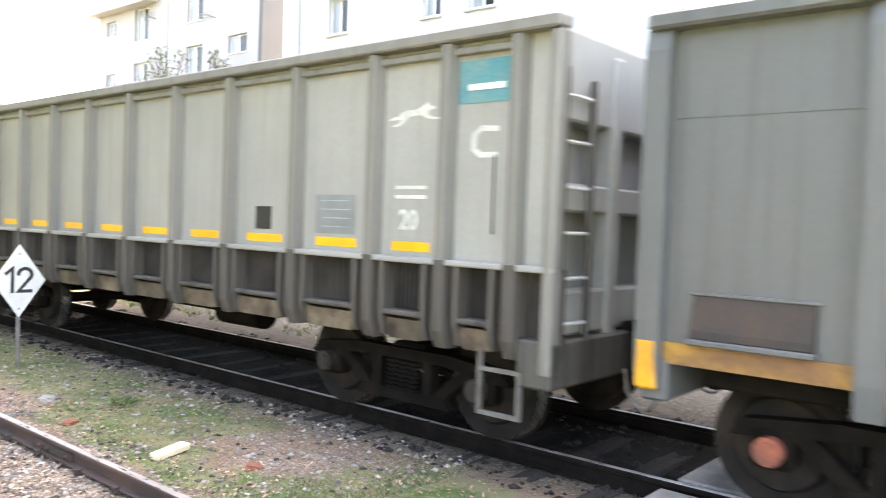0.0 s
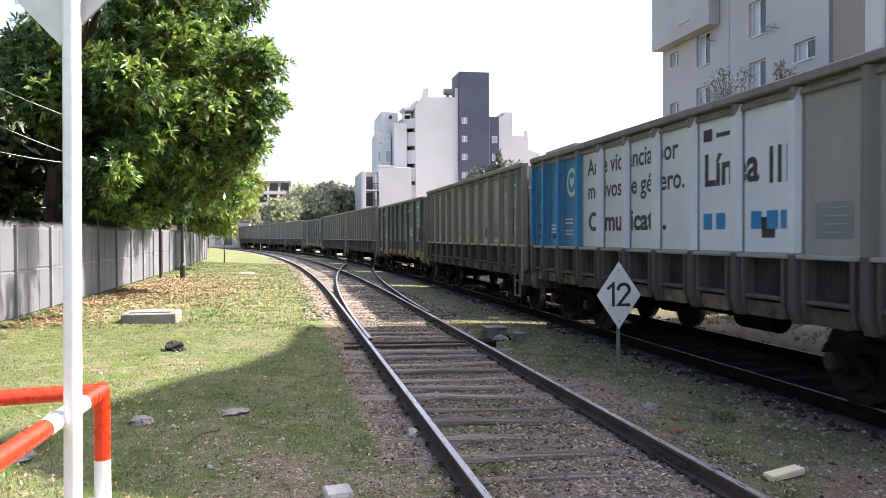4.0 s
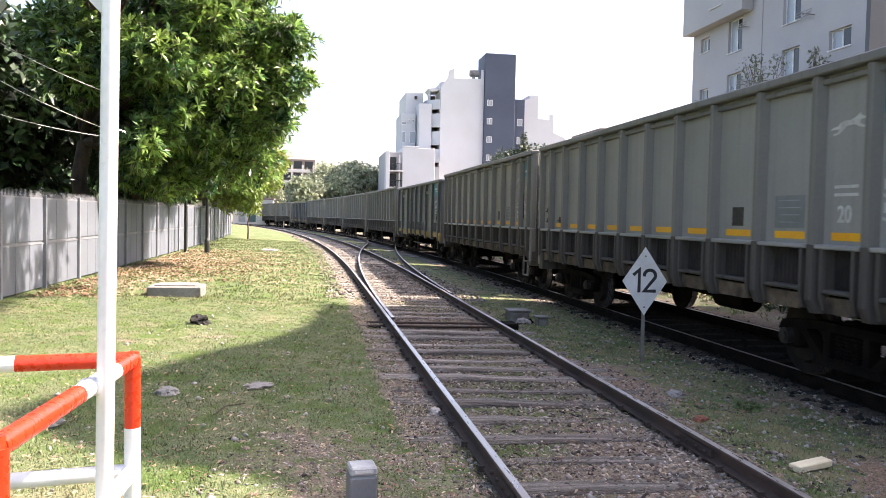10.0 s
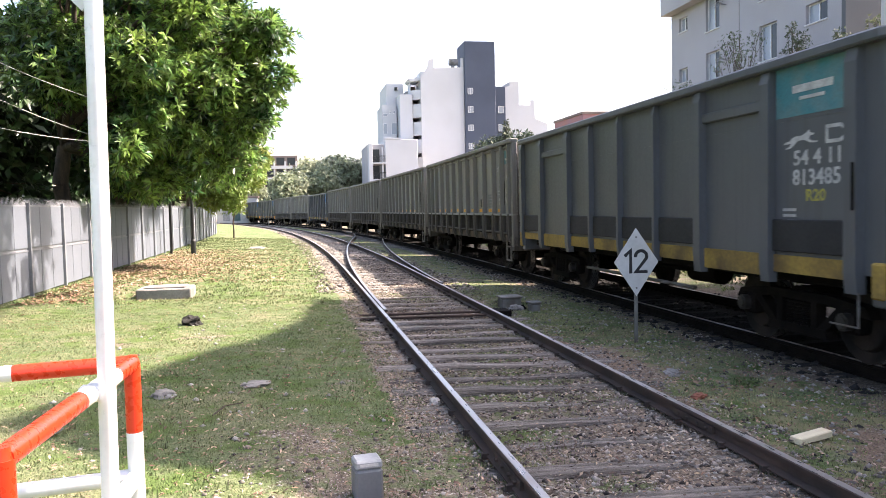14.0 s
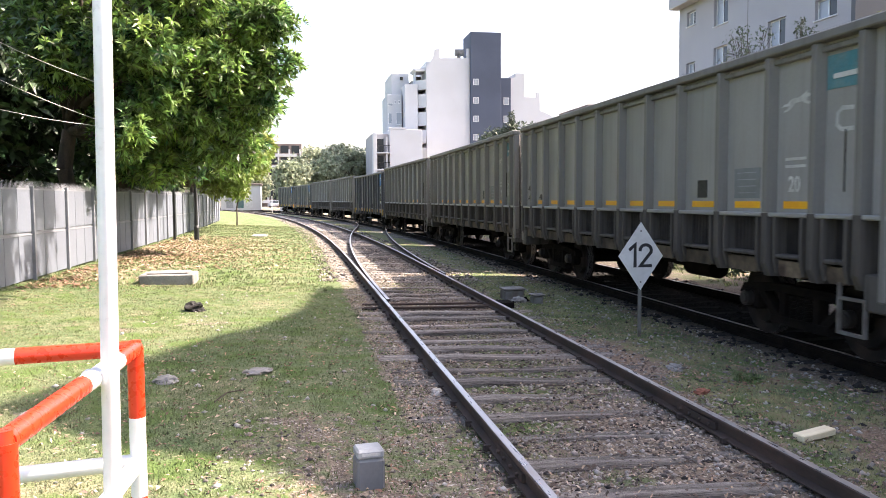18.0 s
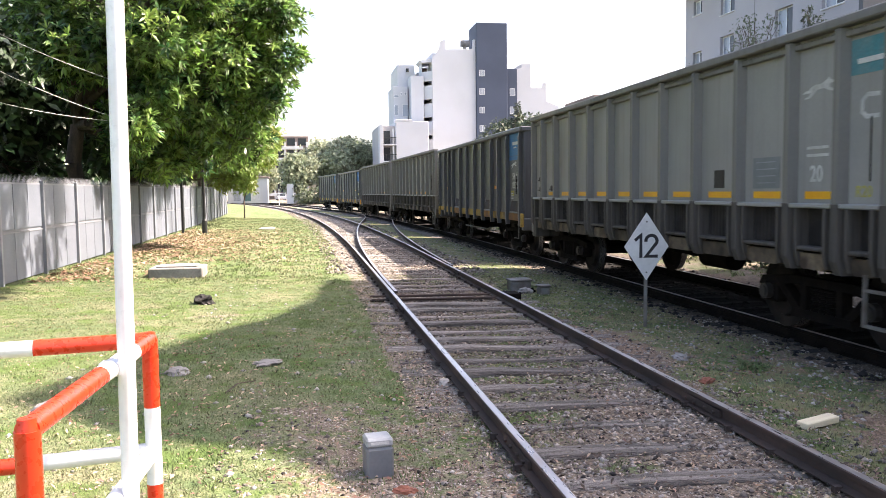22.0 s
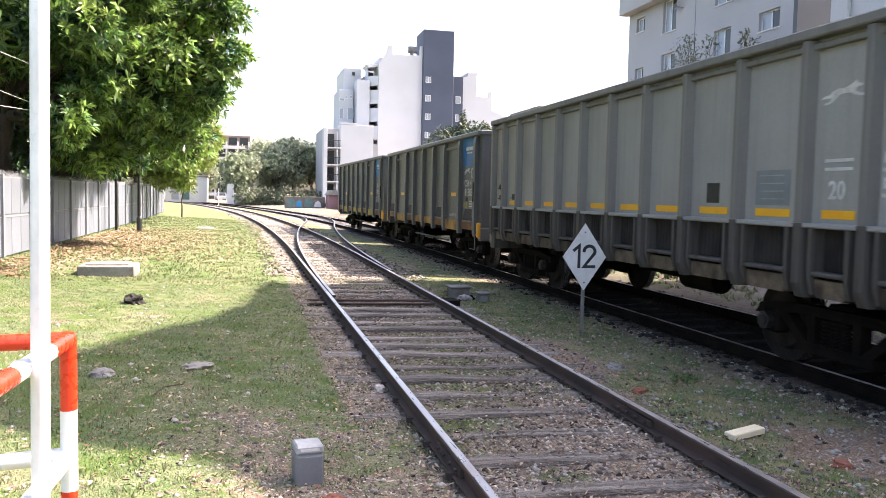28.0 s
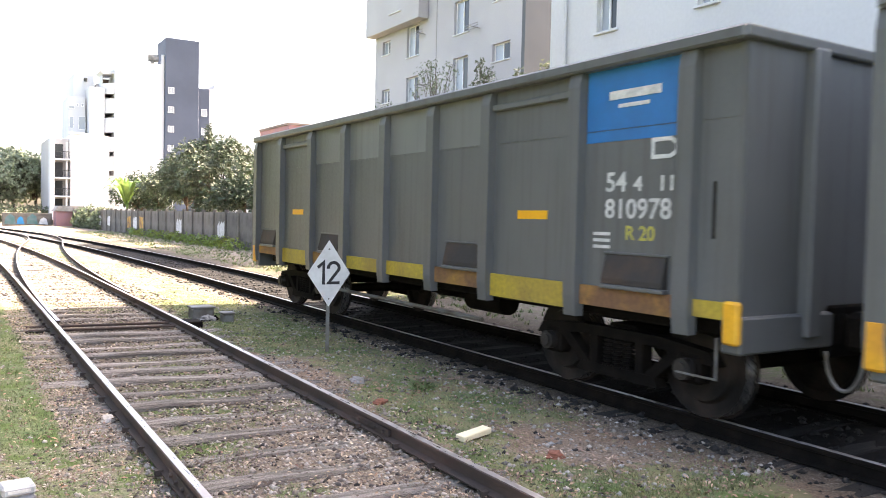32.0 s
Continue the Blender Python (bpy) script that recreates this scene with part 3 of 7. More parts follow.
# ---- ground: one sheet to the horizon ----
def build_ground():
    def steps(spans):
        out = []
        for a, b, d in spans:
            out += list(np.arange(a, b - 1e-6, d))
        return out + [spans[-1][1]]
    xs = steps([(-1600, -200, 350), (-200, -40, 40), (-40, -12, 4), (-12, -7, 0.5), (-7, 8, 0.2), (8, 14, 0.5), (14, 42, 4), (42, 200, 40), (200, 1600, 350)])
    ys = steps([(-1600, -200, 350), (-200, -40, 40), (-40, -8, 4), (-8, 22, 0.2), (22, 50, 0.5), (50, 140, 1.5), (140, 300, 20), (300, 1700, 350)])
    v, cover, oil_shade, bed, dry = [], [], [], [], []
    for y in ys:
        for x in xs:
            v.append((x, y, ground_z(x, y)))
            u = lateral(x, y)
            n = noise.noise((x * 0.55, y * 0.55, 9)) * 0.5 + noise.noise((x * 0.2, y * 0.2, 3)) * 0.35
            if u < -0.5:
                g = 0.95 + 0.5 * n - max(0.0, u + 0.35) * 2.0
                if x > -2.2 and y < 4.2:
                    g -= 0.6 * min(1.0, x + 2.2) * min(1.0, (4.2 - y) / 1.5)
            elif u < 2.1:
                g = 0.22 + 0.9 * n + 0.55 * track_green(x, y)
            elif u < 4.0:
                g = 0.9 + 1.0 * n - max(0.0, u - 3.5) * 0.7 - 0.9 * math.exp(-((x - 3.0) / 0.8) ** 2 - ((y - 1.9) / 0.9) ** 2) - 0.5 * math.exp(-((x - 2.2) / 0.35) ** 2 - ((y - 5.5) / 1.6) ** 2)
            elif u < 7.2:
                g = 0.0
            else:
                g = 0.42 + 0.5 * n
            bed.append(max(0.0, min(1.0, 2.2 - abs(u - 0.87) * 2.2)) * (0.4 + 0.6 * max(0.0, min(1.0, (y - 2) / 4))) * max(0.0, 1 - 0.9 * track_green(x, y)))
            cover.append(min(1.0, max(0.0, g)))
            dry.append(max(0.0, min(1.0, (u - 1.9) / 0.3, (4.3 - u) / 0.4)))
            # Reaches further right, to darken the ground behind the train as well.
            oil_shade.append(max(0.0, min(1.0, 1.25 - abs(u - 5.4) / (1.55 if u < 5.4 else 2.7))))
    n = len(xs)
    f = [(j * n + i, j * n + i + 1, (j + 1) * n + i + 1, (j + 1) * n + i) for j in range(len(ys) - 1) for i in range(n - 1)]
    me = raw_mesh("ground", v, f, GROUND)
    me.attributes.new("grass_cover", "FLOAT", "POINT").data.foreach_set("value", cover)
    me.attributes.new("bed_cover", "FLOAT", "POINT").data.foreach_set("value", bed)
    me.attributes.new("dry_cover", "FLOAT", "POINT").data.foreach_set("value", dry)
    me.attributes.new("oil_shade_cover", "FLOAT", "POINT").data.foreach_set("value", oil_shade)
    me.shade_smooth()
    tagged(new("ground", me), "patchy trackside ground of grass, soil and ballast", "ground", kind="structure")


build_ground()

# ---- tracks ----
RAIL = [(-0.065, -0.15), (0.065, -0.15), (0.065, -0.138), (0.011, -0.118), (0.011, -0.045), (0.035, -0.034), (0.036, -0.006),
        (0.028, -0.0), (-0.028, -0.0), (-0.036, -0.006), (-0.035, -0.034), (-0.011, -0.045), (-0.011, -0.118), (-0.065, -0.138)]
SIDING_RAIL = [(u * 0.88, z * 0.8) for u, z in RAIL]


def rail_path(fn, s0, s1, step=0.75):
    out = []
    n = max(2, int((s1 - s0) / step))
    for i in range(n + 1):
        s = s0 + (s1 - s0) * i / n
        u, z = fn(s)
        x, y, side = at_track(u, s)
        out.append((x, y, z, side))
    return out


def make_rail(track, fn, s0, s1, mat=None, outline=SIDING_RAIL):
    path = rail_path(fn, s0, s1)
    r = part("rail", Shape().sweep(outline, path), mat or RAIL_RUST, track)
    part("running_surface", Shape().sweep([(-0.026, 0.0005), (0.026, 0.0005), (0.024, 0.003), (-0.024, 0.003)], path), RAIL_TOP, r, "worn bright running surface")


TOP_L, TOP_R, TOP_B = 0.12, 0.075, 0.0
track_a = thing("railway_track", (0, 0, 0), "old siding with rusty rails on weathered wooden sleepers", "track", kind="structure")
make_rail(track_a, lambda s: (0.0, TOP_L), -14, 190)
make_rail(track_a, lambda s: (GAUGE, TOP_R), -14, 190)
track_b = thing("railway_track", (0, 0, 0), "main track with oily ballast, the train's shade put into its colour", "track", kind="structure")
make_rail(track_b, lambda s: (U_B - GAUGE / 2, TOP_B), -40, 260, GRIME, RAIL)
make_rail(track_b, lambda s: (U_B + GAUGE / 2, TOP_B), -40, 260, GRIME, RAIL)


# the crossover that leads from the near track to the far one
def crossover(s, off):
    sag = 0 if s < BEND_Y else (s - BEND_Y) ** 2 / (2 * RADIUS)
    x = 0.075 + off * 0 + 0.0017 * (s - 9.9) ** 2 + off
    if s > 44:
        k = (s - 44) / 18.0
        x0, m0 = 0.075 + 0.0017 * 34.1 ** 2 + off, 0.116 * 18
        x1, m1 = U_B - GAUGE / 2 + off - 44 ** 2 / (2 * RADIUS) + 0.0, -0.0936 * 18
        x = (2 * k ** 3 - 3 * k ** 2 + 1) * x0 + (k ** 3 - 2 * k ** 2 + k) * m0 + (3 * k ** 2 - 2 * k ** 3) * x1 + (k ** 3 - k ** 2) * m1
    return x + sag


cross = thing("crossover_track", (0, 0, 0), "curved crossover rails of a railway turnout", "track", kind="structure")
make_rail(cross, lambda s: (crossover(s, 0.0), TOP_L - 0.004 - 0.0016 * (s - 9.9)), 9.9, 60)
make_rail(cross, lambda s: (crossover(s, GAUGE - 0.01), TOP_R - 0.004 - 0.0012 * (s - 14)), 14.5, 60)
# check rails beside the crossing
for u0, s0 in ((0.07, 33.0), (1.69, 33.5)):
    part("check_rail", Shape().sweep(SIDING_RAIL, rail_path(lambda s: (u0, 0.09), s0, s0 + 4.5)), RAIL_RUST, cross)


def sleeper_mesh(seed, length, mat=SLEEPER):
    rnd = random.Random(seed)
    sh = Shape()
    n = 7
    w, h = 0.103 + rnd.uniform(-0.014, 0.014), 0.12
    rings = []
    for i in range(n):
        x = -length / 2 + length * i / (n - 1)
        dw, dz = rnd.uniform(-0.014, 0.014), rnd.uniform(-0.022, 0.006)
        rings += [(x, -w + dw, -h), (x, -w + dw, -0.02 + dz), (x, -w + 0.025 + dw, dz), (x, dw * 0.4, dz + rnd.uniform(-0.012, 0.002)),
                  (x, w - 0.025 + dw, dz), (x, w + dw, -0.02 + dz), (x, w + dw, -h)]
    f = [(k * 7 + i, k * 7 + i + 1, (k + 1) * 7 + i + 1, (k + 1) * 7 + i) for k in range(n - 1) for i in range(6)]
    f += [tuple(range(6, -1, -1)), tuple(range((n - 1) * 7, n * 7))]
    return sh.add(rings, f).mesh("sleeper", mat)


SLEEPERS = {L: [sleeper_mesh(k + int(L * 100), L) for k in range(6)] for L in (2.7, 3.4, 4.6)}
SHADED_SLEEPERS = [sleeper_mesh(k + 900, 2.7, OILY_SHADED_SLEEPER) for k in range(4)]
rnd = random.Random(5)
s = -7.0
while s < 62:
    length = 2.7 if s < 15 else (3.4 if s < 28 else 4.6)
    u = GAUGE / 2 + (length - 2.7) / 2 + rnd.uniform(-0.06, 0.06)
    x, y, side = at_track(u, s)
    tilt = math.degrees(math.atan2(TOP_R - TOP_L, GAUGE))
    part("sleeper", rnd.choice(SLEEPERS[length]), SLEEPER, track_a,
         at=pose(x, y, (TOP_L + TOP_R) / 2 - 0.118 - (length - 2.7) * 0.012 - rnd.uniform(0.0, 0.02) - (0.014 if s < 4.2 else (-0.012 if s < 10 else 0.008)), 0, -tilt, math.degrees(math.atan2(side[1], side[0])) + rnd.uniform(-1.8, 1.8)))
    s += rnd.uniform(0.52, 0.66)
s = -7.0
while s < 45:
    x, y, side = at_track(U_B, s)
    part("sleeper", rnd.choice(SHADED_SLEEPERS), OILY_SHADED_SLEEPER, track_b, at=pose(x, y, -0.145 - rnd.uniform(0, 0.01), 0, 0, math.degrees(math.atan2(side[1], side[0]))))
    s += 0.62
far_sl = Shape()
for u, s0, s1, zz in ((GAUGE / 2, 62, 130, -0.03), (U_B, 45, 130, -0.14)):
    s = s0
    while s < s1:
        x, y, side = at_track(u, s)
        far_sl.box(-1.35, 1.35, -0.115, 0.115, -0.1, 0.0, pose(x, y, zz, 0, 0, math.degrees(math.atan2(side[1], side[0]))))
        s += 0.62
tagged(part("far_sleepers", far_sl, SLEEPER, track_a), kind="stuff")

# rail joints with fishplates, spikes beside the rails
plate = Shape().box(-0.012, 0.012, -0.3, 0.3, -0.092, -0.038)
for k in (-0.22, -0.08, 0.08, 0.22):
    plate.tube((-0.033, k, -0.066), (0.033, k, -0.066), 0.014, 6)
plate = plate.mesh("fishplate", RAIL_RUST)
for u, z, s in ((0.0, TOP_L, 2.15), (GAUGE, TOP_R, 3.05), (0.0, TOP_L, 8.4), (GAUGE, TOP_R, 13.4)):
    for dx in (-0.026, 0.026):
        part("fishplate", plate, RAIL_RUST, track_a, at=(u + dx, s, z))
spike = Shape().box(-0.025, 0.025, -0.018, 0.018, -0.13, -0.09).mesh("spike", RAIL_RUST)
for i in range(34):
    for u, z in ((0.0, TOP_L), (GAUGE, TOP_R)):
        for dx in (-0.066, 0.066):
            part("spike", spike, RAIL_RUST, track_a, at=(u + dx, -1 + i * 0.6 + rnd.uniform(-0.05, 0.05), z - 0.005))

# switch rods and their boxes
rods = thing("switch_rods", (0, 0, 0), "rusty switch rods lying across the track", "switch rod")
for y in (9.8, 10.22):
    part("rod", Shape().tube((-0.32, y, -0.005), (2.1, y + 0.02, -0.04), 0.02, 8), RAIL_RUST, rods)
part("bearer", Shape().rbox(-0.36, -0.12, 9.68, 9.82, -0.06, 0.0, 0.015), GRIME, rods)
part("bracket", Shape().rbox(1.85, 2.1, 9.7, 10.1, -0.07, 0.03, 0.012), GRIME, rods)


def switch_box(name, x0, x1, y0, y1, h, label):
    z = ground_z((x0 + x1) / 2, (y0 + y1) / 2)
    t = thing(name, (0, 0, 0), label, "switch machine")
    part("housing", Shape().rbox(x0, x1, y0, y1, z - 0.03, z + h, 0.02), POST_GREY, t)
    part("lid", Shape().rbox(x0 - 0.02, x1 + 0.02, y0 - 0.02, y1 + 0.02, z + h + 0.002, z + h + 0.035, 0.01), POST_GREY, t)
    return t


switch_box("switch_box", 2.22, 2.58, 10.78, 11.1, 0.17, "grey weathered switch machine box beside the track")
switch_box("switch_box", 2.58, 2.76, 10.25, 10.45, 0.13, "small grey switch box beside the track")
sh = Shape()
for k in range(5):
    sh.tube((2.15 + 0.12 * k, 10.35 + 0.08 * k, -0.08 + 0.02 * (k % 2)), (2.56, 10.5 + 0.06 * k, -0.05 + 0.02 * (k % 3)), 0.018, 6)
solid("switch_linkage", sh, GRIME, "tangle of dark rods between switch boxes", "linkage")

# ---- ballast stones, litter, grass ----
def scatter_stones(name, count, spots, mat, size, label, seed):
    rs = np.random.RandomState(seed)
    base = np.array([(1, 0, 0), (-1, 0, 0), (0, 1, 0), (0, -1, 0), (0, 0, 1), (0, 0, -1)], np.float32)
    tri = np.array([(0, 2, 4), (2, 1, 4), (1, 3, 4), (3, 0, 4), (2, 0, 5), (1, 2, 5), (3, 1, 5), (0, 3, 5)])
    V, F = [], []
    n = 0
    while n < count:
        x, y = spots(rs)
        z = ground_z(x, y)
        r = size * (0.45 + rs.rand() ** 2.2 * 1.3)
        p = base * (r * (0.6 + 0.8 * rs.rand(6, 1)))
        p[:, 2] *= 0.65
        a = rs.rand() * 6.28
        c, s_ = math.cos(a), math.sin(a)
        q = np.stack([p[:, 0] * c - p[:, 1] * s_ + p[:, 2] * 0.4 * rs.randn() * 0.5, p[:, 0] * s_ + p[:, 1] * c, p[:, 2]], 1)
        V.append(q + np.array([x, y, z + r * 0.15]))
        F.append(tri + 6 * n)
        n += 1
    return tagged(new(name, raw_mesh(name, np.concatenate(V), np.concatenate(F), mat)), label, "ballast", kind="stuff")


def near_a(rs):
    s = -2 + 24 * rs.rand() ** 1.7
    u = rs.choice([rs.uniform(-0.28, 2.4), rs.uniform(0.05, 1.7)])
    x, y, _ = at_track(u, s)
    return x, y


def far_a(rs):
    x, y, _ = at_track(rs.uniform(-0.9, 2.6), 14 + 50 * rs.rand() ** 1.4)
    return x, y


def near_b(rs):
    x, y, _ = at_track(rs.uniform(3.9, 7.0), -4 + 34 * rs.rand() ** 1.3)
    return x, y


def between(rs):
    x, y, _ = at_track(2.0 + 2.3 * rs.rand() ** 0.7, 1 + 26 * rs.rand() ** 1.3)
    return x, y


def bank(rs):
    y = 0.5 + 11 * rs.rand() ** 1.5
    return -(1.9 if y < 3.6 else 0.5) * rs.rand() ** 1.3, y


scatter_stones("ballast_stones", 16000, near_a, STONE, 0.018, "brown grey broken ballast stones between the sleepers", 1)
scatter_stones("ballast_stones", 9000, far_a, STONE, 0.034, "brown grey broken ballast along the turnout", 2)
scatter_stones("ballast_stones", 4200, near_b, DARKSTONE, 0.035, "oily ballast stones with the train's shade in their colour", 3)
scatter_stones("ballast_stones", 2800, between, STONE, 0.019, "grey gravel between the two tracks", 31)
scatter_stones("gravel", 3800, bank, STONE, 0.013, "loose gravel on the bare bank", 4)
scatter_stones("rubble_chips", 700, lambda rs: (rs.uniform(-3.4, 3.4), 0.8 + 11 * rs.rand() ** 1.4), PALE, 0.02, "pale rubble chips on the ground", 5)
scatter_stones("rubble_chips", 1500, between, PALE, 0.017, "pale gravel between the two tracks", 52)
scatter_stones("rubble_chips", 4200, near_a, PALE, 0.014, "pale stone chips between the sleepers", 51)


CHIPS = material("dry chips and dead leaves", (0.26, 0.185, 0.125), 0.85, 0, 0.2, 0.8, 20, 0, (0.36, 0.3, 0.24), 0.5, island=0.75)


def leaf_fall(name, count, spots, mat, size, label, seed):
    rs = np.random.RandomState(seed)
    V, F = [], []
    for n in range(count):
        x, y = spots(rs)
        z = ground_z(x, y) + 0.012 + 0.02 * rs.rand()
        a, L = rs.rand() * 6.28, size * rs.uniform(0.6, 1.4)
        d, e = np.array([math.cos(a), math.sin(a), rs.uniform(-0.5, 0.5)]), np.array([-math.sin(a), math.cos(a), rs.uniform(-0.7, 0.7)])
        c = np.array([x, y, z])
        V += [c - d * L, c + e * L * 0.36 + [0, 0, 0.3 * L * rs.rand()], c + d * L, c - e * L * 0.36 + [0, 0, 0.3 * L * rs.rand()]]
        F.append((4 * n, 4 * n + 1, 4 * n + 2, 4 * n + 3))
    return tagged(new(name, raw_mesh(name, V, F, mat)), label, "leaf litter", kind="stuff")


def litter_spot(rs):
    y = rs.choice([rs.normal(22, 4), rs.uniform(12, 32)])
    return -6.1 + abs(rs.normal(0, 1.7)) * (1.2 if y > 16 else 0.5), y


def thin_litter(rs):
    return rs.uniform(-5.8, 1.9), 0.8 + 16 * rs.rand() ** 1.3


leaf_fall("fallen_leaves", 9000, litter_spot, LEAF_DRY, 0.04, "drift of dry brown leaves along the fence", 6)
leaf_fall("fallen_leaves", 2200, lambda rs: (rs.uniform(-3.6, 0.0), 0.8 + 6 * rs.rand() ** 1.2), LEAF_DRY, 0.019, "larger dry leaves in the shaded grass", 27)
leaf_fall("fallen_leaves", 4600, thin_litter, LEAF_DRY, 0.015, "thin scatter of dry leaves on the grass", 7)
leaf_fall("fallen_leaves", 9000, near_a, CHIPS, 0.018, "small dry leaves between the sleepers", 18)
leaf_fall("fallen_leaves", 3000, lambda rs: (rs.uniform(2.0, 3.8), 0.3 + 8 * rs.rand() ** 1.3), LEAF_DRY, 0.018, "dry leaves between the two tracks", 19)
leaf_fall("fallen_leaves", 1600, bank, CHIPS, 0.019, "dry leaves and chips on the bare bank", 20)
leaf_fall("plant_litter", 5500, near_a, BARK, 0.024, "dark chips and dry stalks between the sleepers", 17)


def grass_blades(name, count, spots, low, high, label, seed, wide=0.006, mat=None):
    rs = np.random.RandomState(seed)
    V = np.zeros((count * 3, 3), np.float32)
    k = 0
    while k < count:
        x, y = spots(rs)
        u = lateral(x, y)
        n = noise.noise((x * 0.55, y * 0.55, 9)) * 0.5 + noise.noise((x * 0.2, y * 0.2, 3)) * 0.35
        want = 0.95 + 0.6 * n - max(0.0, u + 0.35) * 2.2 - (0.6 * min(1.0, x + 2.2) * min(1.0, (4.2 - y) / 1.5) if x > -2.2 and y < 4.2 else 0) if u < -0.2 else (-0.08 + 1.3 * n + 0.5 * track_green(x, y) if u < 2.1 else (0.62 + 1.3 * n - 1.1 * math.exp(-((x - 3.0) / 0.8) ** 2 - ((y - 1.9) / 0.9) ** 2) - 0.7 * math.exp(-((x - 2.2) / 0.35) ** 2 - ((y - 5.5) / 1.6) ** 2) - max(0.0, u - 3.4) * 0.6 if u < 4.2 else 0.8))
        if rs.rand() > want:
            continue
        z = ground_z(x, y)
        for _ in range(min(5, count - k)):
            px, py = x + rs.normal(0, 0.03), y + rs.normal(0, 0.03)
            a, h = rs.rand() * 6.28, rs.uniform(low, high)
            w = wide * rs.uniform(0.7, 1.5)
            lean = rs.normal(0, 0.5, 2) * h
            V[3 * k] = (px - w * math.cos(a), py - w * math.sin(a), z - 0.005)
            V[3 * k + 1] = (px + w * math.cos(a), py + w * math.sin(a), z - 0.005)
            V[3 * k + 2] = (px + lean[0], py + lean[1], z + h)
            k += 1
    F = np.arange(count * 3).reshape(-1, 3)
    return tagged(new(name, raw_mesh(name, V, F, mat or GRASS)), label, "grass", kind="stuff")


grass_blades("grass", 135000, lambda rs: (rs.uniform(-6.2, -0.3), 0.3 + 13 * rs.rand() ** 1.4), 0.007, 0.024, "short patchy grass on the bank", 8, 0.0036)
grass_blades("grass", 60000, lambda rs: (rs.uniform(-0.3, 4.2), 0.8 + 14 * rs.rand() ** 1.5), 0.008, 0.032, "thin dry grass between the tracks", 9, 0.0036, GRASS_DRY)
grass_blades("grass", 42000, lambda rs: (rs.uniform(-6.4, -0.6), rs.uniform(12, 48)), 0.02, 0.06, "short sunlit grass along the siding", 10, 0.01)
grass_blades("grass", 5000, lambda rs: (rs.uniform(-3.8, -0.3), 0.5 + 8 * rs.rand() ** 1.3), 0.02, 0.05, "longer tufts in the short grass", 12, 0.004)
grass_blades("grass", 12000, lambda rs: (rs.uniform(7.4, 11), rs.uniform(2, 70)), 0.03, 0.12, "grass strip before the concrete wall", 11, 0.015)
# ---- the train ----
HALF = 1.53            # half the width over the ribs
BODY = 11.5            # body length of every wagon; +y is the rear end
# seconds and metres that the train has gone, from the passing of its wagon ends
TRAVEL = [(0, 0.65), (0.4, 2.83), (0.8, 5.25), (1.5, 9.32), (2, 12.45), (2.5, 15.1), (4.5, 27.0), (5, 29.95), (6, 36.1), (7, 42.1), (8, 48.25), (9, 54.2),
          (11, 66.3), (13, 78.3), (14.5, 87.95), (17, 103.2), (19, 115.8), (21, 128.5), (23, 141.1), (24.4, 150.15), (27, 167.25), (28, 173.6), (29, 179.9), (30, 186.60),
          (31.8, 198.4), (32, 199.82)]
curve = np.polyfit([t / 16 - 1 for t, _ in TRAVEL], [d for _, d in TRAVEL], 8)


REST = [d - float(np.polyval(curve, t / 16 - 1)) for t, d in TRAVEL]


def travelled(t):
    """A smooth run through the passing times."""
    near = [float(np.interp(t + o, [q for q, _ in TRAVEL], REST)) for o in (-0.3, -0.15, 0.0, 0.15, 0.3)]
    return float(np.polyval(curve, t / 16 - 1)) + sum(near) / 5


WHEEL_R, AXLE = 0.45, 0.92


def wheelset_parts():
    prof = [(0.0, 0.1), (0.1, 0.11), (0.1, 0.3), (0.04, 0.33), (0.05, 0.40), (0.065, 0.44), (0.068, WHEEL_R), (-0.055, WHEEL_R - 0.006), (-0.062, WHEEL_R + 0.026),
            (-0.075, WHEEL_R + 0.026), (-0.075, 0.39), (-0.03, 0.36), (-0.02, 0.16), (-0.06, 0.11), (-0.06, 0.1)]
    seg = 28
    pts, f = [], []
    for i in range(seg):
        a = 2 * math.pi * i / seg
        pts += [(-x, r * math.cos(a), r * math.sin(a)) for x, r in prof]
    n = len(prof)
    for i in range(seg):
        j = (i + 1) % seg
        for k in range(n - 1):
            f.append((i * n + k, i * n + k + 1, j * n + k + 1, j * n + k))
    w = Shape().add(pts, f)
    tread_pts, tf = [], []
    for i in range(seg):
        a = 2 * math.pi * i / seg
        for x in (-0.066, 0.05):
            tread_pts.append((x, (WHEEL_R + 0.001) * math.cos(a), (WHEEL_R + 0.001) * math.sin(a)))
    for i in range(seg):
        j = (i + 1) % seg
        tf.append((2 * i, 2 * i + 1, 2 * j + 1, 2 * j))
    axle = Shape().tube((-1.05, 0, 0), (1.05, 0, 0), 0.08, 10)
    return w.mesh("wheel", WHEEL, True), Shape().add(tread_pts, tf).mesh("tread", TREAD, True), axle.mesh("axle", GRIME, True)


WHEEL_M, TREAD_M, AXLE_M = wheelset_parts()


